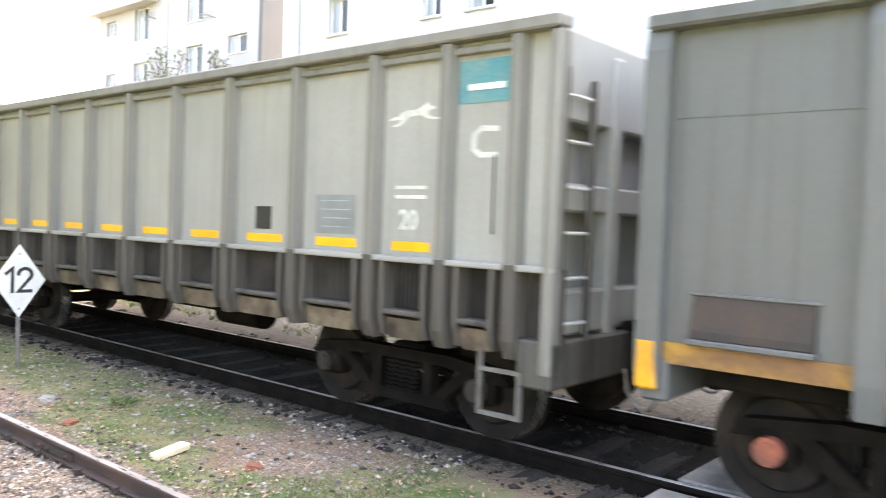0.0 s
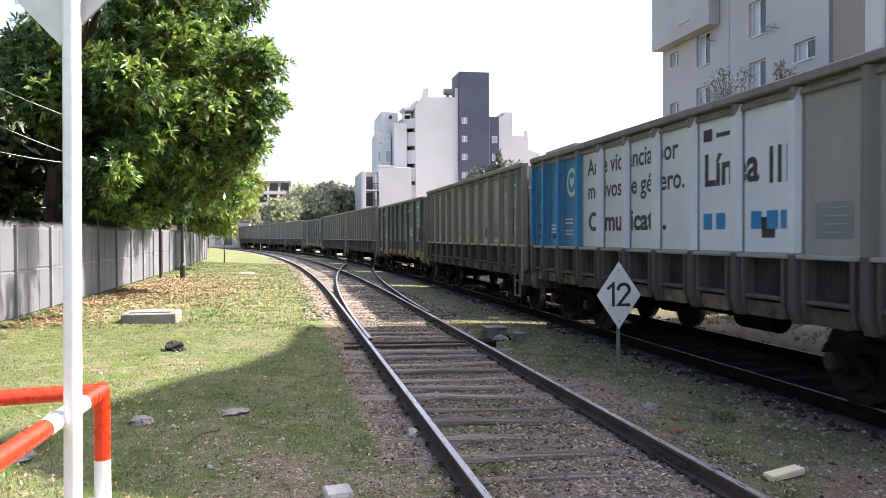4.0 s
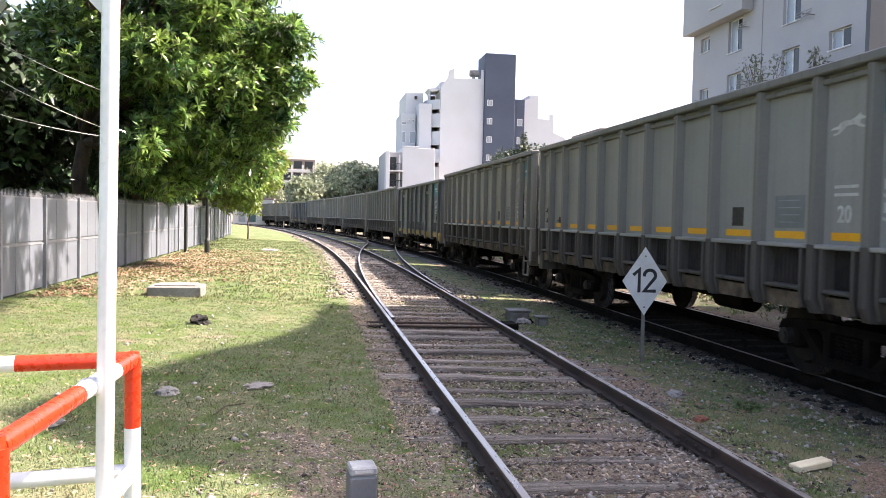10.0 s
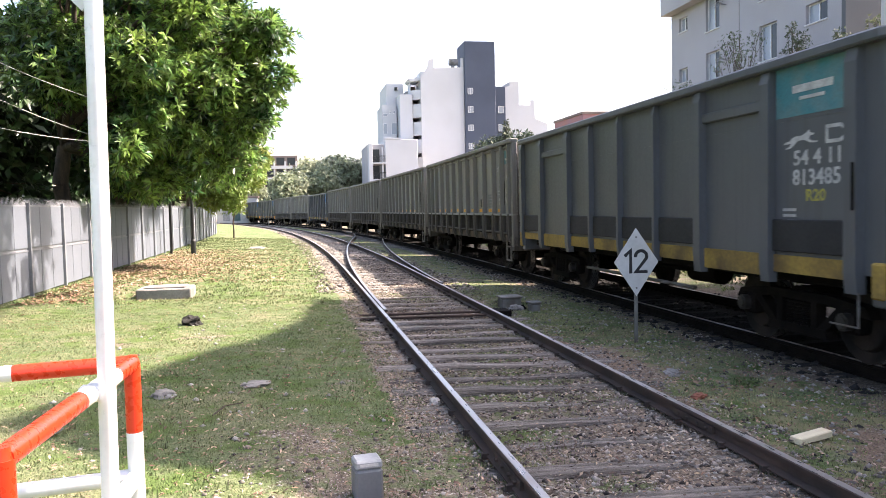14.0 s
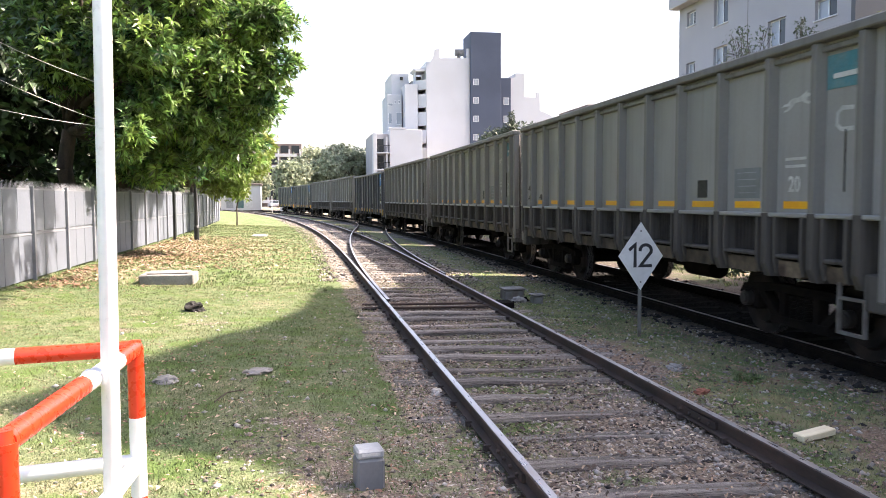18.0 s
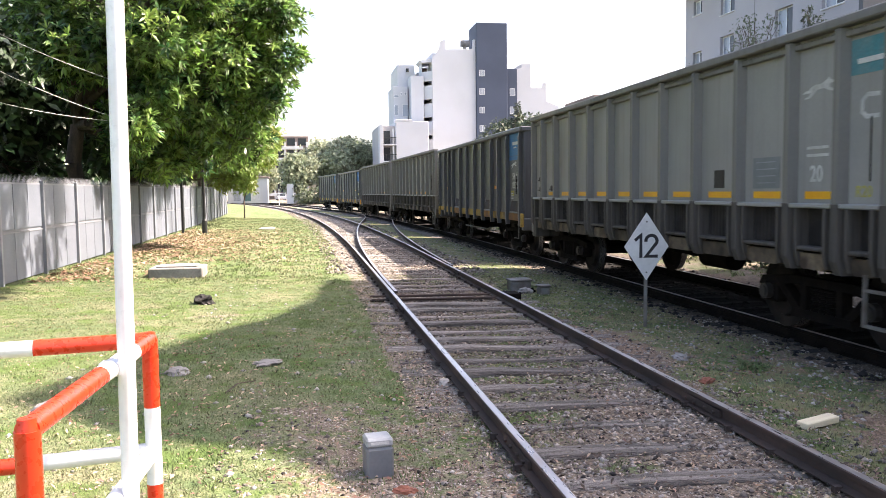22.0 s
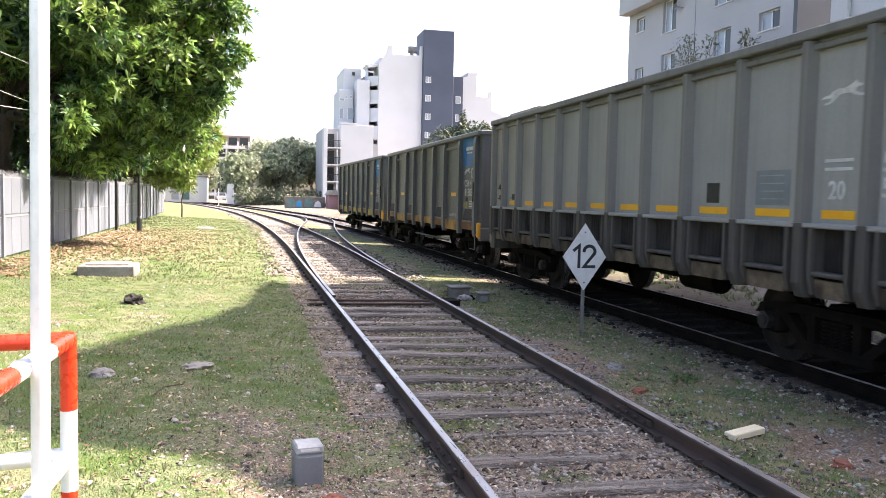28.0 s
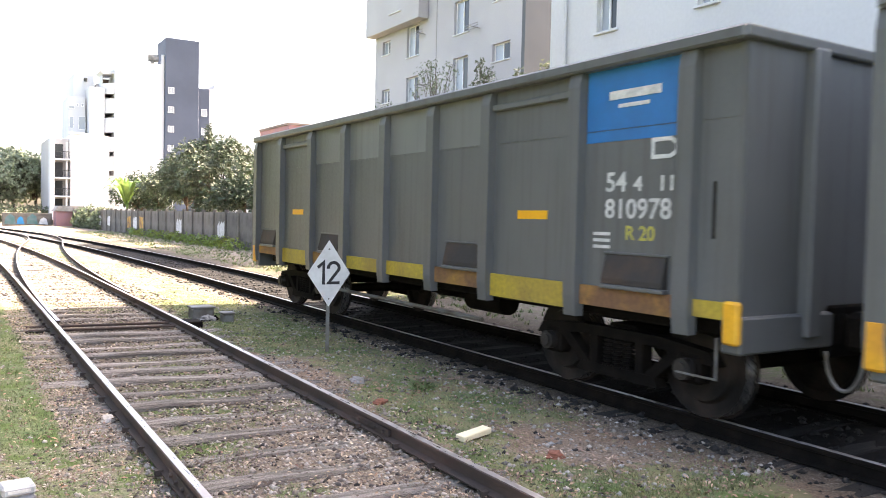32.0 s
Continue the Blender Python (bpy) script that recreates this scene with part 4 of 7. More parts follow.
def side_frame_mesh():
    sh = Shape()
    # a cast truss: top chord, two raking bars, bottom chord, pedestals at the axles
    sh.prism([(-1.2, 0.50), (-1.12, 0.62), (-0.55, 0.68), (0.55, 0.68), (1.12, 0.62), (1.2, 0.50), (0.95, 0.52), (0.5, 0.58), (-0.5, 0.58), (-0.95, 0.52)], "x", -0.07, 0.07)
    for s_ in (-1, 1):
        sh.prism([(s_ * 0.82, 0.54), (s_ * 0.68, 0.56), (s_ * 0.32, 0.26), (s_ * 0.48, 0.26)], "x", -0.06, 0.06)
        sh.prism([(s_ * 0.36, 0.26), (s_ * 0.26, 0.26), (s_ * 0.26, 0.6), (s_ * 0.36, 0.6)], "x", -0.065, 0.065)
        sh.rbox(-0.1, 0.09, s_ * AXLE - 0.13, s_ * AXLE + 0.13, 0.32, 0.58, 0.03)
    sh.prism([(-0.55, 0.2), (0.55, 0.2), (0.5, 0.3), (-0.5, 0.3)], "x", -0.07, 0.07)
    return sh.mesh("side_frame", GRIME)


SIDE_M = side_frame_mesh()
AXLEBOX_M = Shape().tube((-0.12, 0, 0), (-0.02, 0, 0), 0.095, 14).tube((-0.14, 0, 0), (-0.12, 0, 0), 0.065, 12).mesh("axle_cap", CAP_STEEL, True)
def spring_mesh():
    """A coil spring's outline, turned about its axis."""
    prof = []
    for k in range(7):
        prof += [(0.045, 0.298 + 0.04 * k), (0.064, 0.304 + 0.04 * k), (0.064, 0.322 + 0.04 * k), (0.045, 0.328 + 0.04 * k)]
    seg, n = 9, len(prof)
    pts = [(r * math.cos(2 * math.pi * i / seg), r * math.sin(2 * math.pi * i / seg), z) for i in range(seg) for r, z in prof]
    f = [(i * n + k, i * n + k + 1, (i + 1) % seg * n + k + 1, (i + 1) % seg * n + k) for i in range(seg) for k in range(n - 1)]
    return Shape().add(pts, f).mesh("spring", GRIME)


SPRING_M = spring_mesh()
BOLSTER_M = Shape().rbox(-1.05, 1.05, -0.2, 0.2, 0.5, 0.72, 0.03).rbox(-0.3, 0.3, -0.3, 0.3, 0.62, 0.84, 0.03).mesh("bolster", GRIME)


AXLEBOX_RED = AXLEBOX_M.copy()
AXLEBOX_RED.materials[0] = HUB_RED


def bogie(wagon, y, cap=None):
    b = part("bogie", BOLSTER_M, GRIME, wagon, "black cast bogie", at=(0, y, 0))
    for s_ in (-1, 1):
        m = Matrix.Translation((s_ * 1.06, 0, 0)) @ (Matrix.Rotation(math.pi, 4, "Z") if s_ > 0 else Matrix())
        part("side_frame", SIDE_M, GRIME, b, at=m)
        for dy in (-0.13, 0.0, 0.13):
            part("spring", SPRING_M, GRIME, b, at=(s_ * 1.08, dy, 0.0))
        for dy in (-AXLE, AXLE):
            part("axle_cap", cap or AXLEBOX_M, WHEEL, b, "rusty red axle box cap" if cap else "dull axle box cap", at=Matrix.Translation((s_ * 1.12, dy, WHEEL_R)) @ (Matrix.Rotation(math.pi, 4, "Z") if s_ > 0 else Matrix()))
    return b


def wheelset(wagon, y):
    """Axle with its two wheels, which turns."""
    a = part("wheelset", AXLE_M, GRIME, wagon, "turning axle with two dirty steel wheels", at=(0, y, WHEEL_R))
    for s_ in (-1, 1):
        m = Matrix.Translation((s_ * (GAUGE / 2), 0, 0)) @ (Matrix.Rotation(math.pi, 4, "Z") if s_ > 0 else Matrix())
        part("wheel", WHEEL_M, WHEEL, a, at=m)
        part("tread", TREAD_M, TREAD, a, "polished wheel tread", at=m)
    return a


COUPLER = Shape().rbox(-0.12, 0.12, -0.75, 0.1, 0.72, 0.95, 0.03).rbox(-0.2, 0.16, -0.98, -0.7, 0.66, 1.0, 0.05).rbox(-0.3, 0.3, 0.0, 0.12, 0.6, 1.05, 0.02).mesh("coupler", GRIME)
HOSE = Shape().pipe([(-0.55, -0.12 - 0.16 * (1 - math.cos(math.pi * k / 10)), 0.7 - 0.3 * math.sin(math.pi * k / 10)) for k in range(11)], 0.016)
HOSE_M = HOSE.mesh("brake_hose", POST_GREY, True)


def running_gear(w, spread, cap, front):
    for y in (-spread, spread):
        bogie(w, y, cap)
        for d in (-AXLE, AXLE):
            wheelset(w, y + d)
    for s_ in (-1, 1):
        m = Matrix.Translation((0, BODY / 2 if s_ > 0 else front, 0)) @ (Matrix.Rotation(math.pi, 4, "Z") if s_ > 0 else Matrix())
        part("coupler", COUPLER, GRIME, w, at=m)
        part("brake_hose", HOSE_M, GRIME, w, at=m)
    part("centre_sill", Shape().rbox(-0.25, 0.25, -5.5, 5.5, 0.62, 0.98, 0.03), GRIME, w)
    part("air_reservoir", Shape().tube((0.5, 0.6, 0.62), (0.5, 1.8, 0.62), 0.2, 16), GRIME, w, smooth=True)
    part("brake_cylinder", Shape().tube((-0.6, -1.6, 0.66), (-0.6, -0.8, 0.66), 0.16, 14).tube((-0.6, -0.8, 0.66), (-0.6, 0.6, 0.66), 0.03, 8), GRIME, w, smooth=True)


def letters(w, text, x, d, z, size, mat, name="lettering", squeeze=1.0, bold=0.0, label="", width=0.0):
    """Letters on the near side; d: metres from the rear end."""
    return part(name, words(text, size, mat, name, squeeze, bold, width), mat, w, label, at=(x, BODY / 2 - d, z))


def plaque(w, name, x, d0, d1, z0, z1, mat, label="", thick=0.006):
    return part(name, Shape().box(x - thick, x, BODY / 2 - d1, BODY / 2 - d0, z0, z1), mat, w, label)


def ribbon(w, name, line, width, x, mat, label):
    """An unbroken painted line on a wagon's near side through points (metres from the rear end, height)."""
    ps = [Vector((BODY / 2 - d, z, 0)) for d, z in line]
    rim = [[], []]
    for k, p in enumerate(ps):
        a = (p - ps[k - 1]).normalized() if k else (ps[1] - p).normalized()
        b = (ps[k + 1] - p).normalized() if k < len(ps) - 1 else a
        m = (a + b).normalized()
        n = Vector((-m.y, m.x, 0)) * (width / 2 / max(0.5, m.dot(a)))
        rim[0].append(p + n)
        rim[1].append(p - n)
    n = len(ps)
    v = [(xx, p.x, p.y) for xx in (x - 0.004, x) for side in rim for p in side]
    f = []
    for k in range(n - 1):
        f += [(k, k + 1, n + k + 1, n + k), (2 * n + k, 3 * n + k, 3 * n + k + 1, 2 * n + k + 1), (k, 2 * n + k, 2 * n + k + 1, k + 1), (n + k, n + k + 1, 3 * n + k + 1, 3 * n + k)]
    f += [(0, n, 3 * n, 2 * n), (n - 1, 3 * n - 1, 4 * n - 1, 2 * n - 1)]
    return part(name, Shape().add(v, f), mat, w, label)


LIGHT_RIBS = [0.06, 0.79, 1.68, 2.71, 3.71, 4.73, 5.75, 6.78, 7.8, 8.88, 9.93, 10.75, 11.44]
L_TOP, L_BELT, L_LOW = 3.36, 1.53, 0.84
LEDGE = 1.415          # half width of the side sheets
L_FRONT = -BODY / 2 - 0.32   # front end of the light wagons


def pressed(s_, z0, z1, root, base, face, low=0.0):
    """A pressed hat rib, wide at the sheet and narrower at its face; low: how far its foot is drawn in."""
    rows = ((z0, low), (z0 + 0.14, 0.0), (z1, 0.0))
    v = [(s_ * (x - (c if k in (1, 2) else 0.0)), y, z) for z, c in rows for k, (x, y) in enumerate(((root, -base), (HALF, -face), (HALF, face), (root, base)))]
    f = [(r * 4 + k, r * 4 + (k + 1) % 4, r * 4 + 4 + (k + 1) % 4, r * 4 + 4 + k) for r in range(2) for k in range(4)]
    return Shape().add(v, f + [(3, 2, 1, 0), (8, 9, 10, 11)])


def light_rib(side):
    return pressed(side, L_BELT, 3.25, LEDGE - 0.02, 0.07, 0.042).mesh("rib", RIB_PAINT)


def light_foot(side):
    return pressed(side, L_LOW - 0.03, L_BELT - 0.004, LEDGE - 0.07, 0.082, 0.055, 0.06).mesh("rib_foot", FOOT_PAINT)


RIBS = {s_: light_rib(s_) for s_ in (-1, 1)}
FEET = {s_: light_foot(s_) for s_ in (-1, 1)}
SMALL_POST = {s_: Shape().prism([(s_ * (LEDGE - 0.07), 0.85), (s_ * (HALF - 0.06), 0.85), (s_ * (HALF - 0.015), 1.0), (s_ * (HALF - 0.015), L_BELT - 0.052), (s_ * (LEDGE - 0.07), L_BELT - 0.052)], "y", -0.024, 0.024).mesh("skirt_post", FOOT_PAINT) for s_ in (-1, 1)}


def light_end(w, s_, ladder):
    """An end wall: sheet, three beams with dark gaps between, corner posts, and at the front a ladder."""
    e = BODY / 2 if s_ > 0 else L_FRONT
    part("end_wall", Shape().box(-LEDGE + 0.1, LEDGE - 0.1, min(e - s_ * 0.3, e - s_ * 0.26), max(e - s_ * 0.3, e - s_ * 0.26), 1.0, L_TOP - 0.3), LIGHT_PAINT, w)
    for z0, z1 in ((1.0, 1.34), (1.94, 2.16), (2.62, 3.3)):
        part("end_beam", Shape().rbox(-LEDGE + 0.1, LEDGE - 0.1, min(e - s_ * 0.27, e - s_ * 0.06), max(e - s_ * 0.27, e - s_ * 0.06), z0, z1, 0.02), LIGHT_PAINT, w)
    for x in (-0.55, 0.55):
        part("end_post", Shape().rbox(x - 0.08, x + 0.08, min(e - s_ * 0.27, e - s_ * 0.03), max(e - s_ * 0.27, e - s_ * 0.03), 0.9, 3.2, 0.02), LIGHT_PAINT, w)
    part("end_sill", Shape().rbox(-HALF + 0.03, HALF - 0.03, min(e - s_ * 0.3, e), max(e - s_ * 0.3, e), 0.62, 0.98, 0.02), LIGHT_SKIRT, w)
    for x in (-1, 1):
        a, b = sorted((x * (LEDGE - 0.05), x * (HALF - 0.01)))
        part("corner_post", Shape().rbox(a, b, min(e, e - s_ * 0.1), max(e, e - s_ * 0.1), 0.72, L_TOP - 0.1, 0.02), RIB_PAINT, w)
    if ladder:
        lad = part("ladder", Shape().rbox(-1.40, -1.35, e + 0.0, e + 0.05, 0.95, 3.0, 0.01).rbox(-1.0, -0.95, e + 0.0, e + 0.05, 0.95, 2.95, 0.01), LIGHT_SKIRT, w)
        for k in range(6):
            part("rung", Shape().tube((-1.38, e + 0.025, 1.1 + 0.34 * k), (-0.97, e + 0.025, 1.1 + 0.34 * k), 0.014, 7), WHITE_STENCIL, lad, "worn pale rung")
        wheel = Shape().pipe([(0.25 + 0.26 * math.cos(2 * math.pi * k / 20), e - 0.08, 2.35 + 0.26 * math.sin(2 * math.pi * k / 20)) for k in range(21)], 0.022, 6)
        for k in range(4):
            a0 = math.pi * k / 4
            wheel.tube((0.25 - 0.26 * math.cos(a0), e - 0.08, 2.35 - 0.26 * math.sin(a0)), (0.25 + 0.26 * math.cos(a0), e - 0.08, 2.35 + 0.26 * math.sin(a0)), 0.014, 5)
        wheel.tube((0.25, e - 0.1, 2.35), (0.25, e + 0.2, 2.35), 0.03, 8)
        part("brake_wheel", wheel, SILL_RUST, w, "rusty brake hand wheel")


def light_wagon(label, banner=False):
    w = thing("gondola_wagon", (0, 0, 0), label, "freight wagon", "wagons of the freight train")
    for s_ in (-1, 1):
        a, b = sorted((s_ * (LEDGE - 0.03), s_ * LEDGE))
        part("side_wall", Shape().box(a, b, L_FRONT, BODY / 2, L_BELT - 0.02, L_TOP - 0.05), LIGHT_PAINT, w)
        a, b = sorted((s_ * (LEDGE - 0.09), s_ * (LEDGE - 0.06)))
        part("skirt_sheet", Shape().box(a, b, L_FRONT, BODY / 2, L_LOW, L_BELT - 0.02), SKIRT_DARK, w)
        a, b = sorted((s_ * (LEDGE - 0.06), s_ * (HALF + 0.02)))
        part("top_rail", Shape().rbox(a, b, L_FRONT, BODY / 2, L_TOP - 0.1, L_TOP, 0.015), TOP_PAINT, w)
        a, b = sorted((s_ * (LEDGE - 0.01), s_ * (LEDGE + 0.06)))
        part("top_lip", Shape().rbox(a, b, BODY / 2 - 11.44, BODY / 2 - 0.06, L_TOP - 0.2, L_TOP - 0.14, 0.008), RIB_PAINT, w)
        a, b = sorted((s_ * (LEDGE - 0.04), s_ * (HALF - 0.012)))
        part("belt_rail", Shape().rbox(a, b, L_FRONT, BODY / 2, L_BELT - 0.05, L_BELT, 0.012), LIGHT_PAINT, w)
        for d in LIGHT_RIBS:
            part("rib", RIBS[s_], LIGHT_PAINT, w, at=(0, BODY / 2 - d, 0))
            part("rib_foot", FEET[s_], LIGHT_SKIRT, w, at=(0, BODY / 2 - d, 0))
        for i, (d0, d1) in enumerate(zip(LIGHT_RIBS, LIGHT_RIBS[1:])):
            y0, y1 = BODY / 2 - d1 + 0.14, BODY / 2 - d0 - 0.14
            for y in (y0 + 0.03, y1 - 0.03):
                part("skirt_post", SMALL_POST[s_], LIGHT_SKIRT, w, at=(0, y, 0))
            if s_ < 0:
                # upright corrugations of the recessed panel, the ledge under it and the sill plate
                n = 9
                outline = []
                for k in range(n):
                    yy, hw = y0 + 0.08 + (y1 - y0 - 0.16) * k / (n - 1), (y1 - y0 - 0.16) / (n - 1) / 2
                    outline += [(-LEDGE + 0.062, yy - hw), (-LEDGE + 0.03, yy - hw * 0.55), (-LEDGE + 0.03, yy + hw * 0.1), (-LEDGE + 0.062, yy + hw * 0.55)]
                outline += [(-LEDGE + 0.07, outline[-1][1]), (-LEDGE + 0.07, outline[0][1])]
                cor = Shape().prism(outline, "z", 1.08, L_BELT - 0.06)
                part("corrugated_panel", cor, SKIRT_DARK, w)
            a, b = sorted((s_ * (LEDGE - 0.06), s_ * (HALF - 0.015)))
            part("ledge", Shape().rbox(a, b, y0 + 0.055, y1 - 0.055, 1.03, 1.075, 0.012), FOOT_PAINT, w)
            a, b = sorted((s_ * (LEDGE - 0.058), s_ * (HALF - 0.07)))
            low = [(y0 + 0.047, 1.0), (y0 + 0.047, 0.86), (y0 + 0.1, 0.83), (y1 - 0.1, 0.83), (y1 - 0.047, 0.86), (y1 - 0.047, 1.0)]
            part("sill_plate", Shape().prism(low, "x", a, b), SILL_RUST, w, "rusty beige sill plate")
    part("floor", Shape().box(-LEDGE, LEDGE, -5.6, 5.6, 0.98, 1.06), GRIME, w)
    light_end(w, -1, True)
    light_end(w, 1, False)
    st = Shape()
    for y0, y1, z0, z1 in ((-0.2, -0.17, 0.36, 0.73), (0.17, 0.2, 0.36, 0.86), (-0.17, 0.17, 0.36, 0.39), (-0.17, 0.17, 0.7, 0.73)):
        st.box(-HALF + 0.02, -HALF + 0.06, y0 - 5.62, y1 - 5.62, z0, z1)
    part("corner_step", st, POST_GREY, w, "pale steel corner step")
    running_gear(w, 4.26, None, L_FRONT)
    x = -LEDGE
    if not banner:
        for d0, d1 in list(zip(LIGHT_RIBS, LIGHT_RIBS[1:]))[1:11]:
            mid = (d0 + d1) / 2
            half = 0.26 * (d1 - d0)
            plaque(w, "reflective_mark", x, mid - half, mid + half, 1.575, 1.655, MARK, "yellow reflective mark")
    for d, z in ((0.4, 1.9), (0.42, 1.68), (1.24, 1.7)):
        part("lashing_bracket", Shape().rbox(x - 0.05, x, BODY / 2 - d - 0.05, BODY / 2 - d + 0.05, z, z + 0.022, 0.005).rbox(x - 0.045, x - 0.03, BODY / 2 - d - 0.045, BODY / 2 - d - 0.028, z + 0.022, z + 0.075, 0.004).box(x - 0.006, x, BODY / 2 - d - 0.06, BODY / 2 - d + 0.06, z - 0.03, z + 0.09), FOOT_PAINT, w, "small grimy lashing bracket")
    plaque(w, "notice_square", x, 8.2, 8.45, 1.7, 1.93, SIGN_BLACK, "small black notice square")
    pl = plaque(w, "data_plate", x, 9.12, 9.66, 1.69, 2.05, PLATE, "dull grey data plate")
    for k in range(4):
        plaque(w, "data_line", x - 0.007, 9.2, 9.58, 1.75 + 0.08 * k, 1.76 + 0.08 * k, CAP_GREY, "faded line of small print")
    plaque(w, "emblem_panel", x, 10.82, 11.38, 2.78, 3.12, TEAL, "faded teal emblem panel")
    # faded emblem arcs and stripes
    part("faded_emblem", Shape().prism([(BODY / 2 - 10.05 - 0.0062 * a, 2.66 + 0.0066 * b) for a, b in HOUND], "x", x - 0.004, x), FAINT, w, "faded white running animal emblem")
    plaque(w, "emblem_bar", x - 0.007, 10.92, 11.28, 2.88, 2.93, FAINT, "faded pale bar of the emblem")
    for z in (2.02, 2.1):
        plaque(w, "data_line", x, 10.15, 10.5, z, z + 0.03, FAINT, "faded stencilled line")
    ribbon(w, "stencil_mark", [(11.22, 2.57), (11.06, 2.58), (10.99, 2.53), (10.98, 2.42), (11.05, 2.37), (11.22, 2.37)], 0.042, x, WHITE_STENCIL, "worn white stencilled mark")
    part("grab_iron", Shape().tube((-HALF - 0.03, BODY / 2 - 11.3, 1.75), (-HALF - 0.03, BODY / 2 - 11.3, 2.35), 0.008, 7), GRIME, w)
    return w


def light_numbers(w, top, low, yard):
    x = -LEDGE
    if top:
        letters(w, top, x - 0.002, 10.84, 2.0, 0.24, FAINT, "stencilled_number", 0.9, 0.004)
        letters(w, low, x - 0.002, 10.84, 1.78, 0.24, FAINT, "stencilled_number", 0.9, 0.004)
    letters(w, "20", x - 0.002, 10.2, 1.76, 0.24, FAINT, "stencilled_number", 0.9, 0.004)
    if yard:
        letters(w, yard, x - 0.002, 10.92, 1.6, 0.16, YELLOW_STENCIL, "stencilled_number", 0.9, 0.002)


B_RIBS = [0.07, 1.4, 2.85, 4.2, 5.52, 6.83, 8.05, 9.55, 10.93]
D_TOP = 3.24


def dark_end(w, s_, paint, corner, front):
    e = BODY / 2 if s_ > 0 else front
    part("end_wall", Shape().box(-HALF + 0.08, HALF - 0.08, min(e - s_ * 0.1, e - s_ * 0.05), max(e - s_ * 0.1, e - s_ * 0.05), 0.95, D_TOP - 0.02), paint, w)
    part("end_top", Shape().rbox(-HALF, HALF, min(e - s_ * 0.12, e + s_ * 0.02), max(e - s_ * 0.12, e + s_ * 0.02), D_TOP - 0.1, D_TOP, 0.015), paint, w)
    for x in (-0.62, 0.62):
        part("end_post", Shape().rbox(x - 0.09, x + 0.09, min(e - s_ * 0.08, e + s_ * 0.06), max(e - s_ * 0.08, e + s_ * 0.06), 0.8, D_TOP - 0.08, 0.02), paint, w)
    part("end_sill", Shape().rbox(-HALF + 0.06, HALF - 0.06, min(e - s_ * 0.2, e), max(e - s_ * 0.2, e), 0.7, 1.0, 0.02), paint, w)
    for x0, x1 in ((-HALF - 0.004, -HALF + 0.07), (HALF - 0.07, HALF + 0.004)):
        part("corner_guard", Shape().rbox(x0, x1, min(e - s_ * 0.14, e + s_ * 0.008), max(e - s_ * 0.14, e + s_ * 0.008), 0.78, 1.12, 0.02), corner, w, "yellow corner guard")


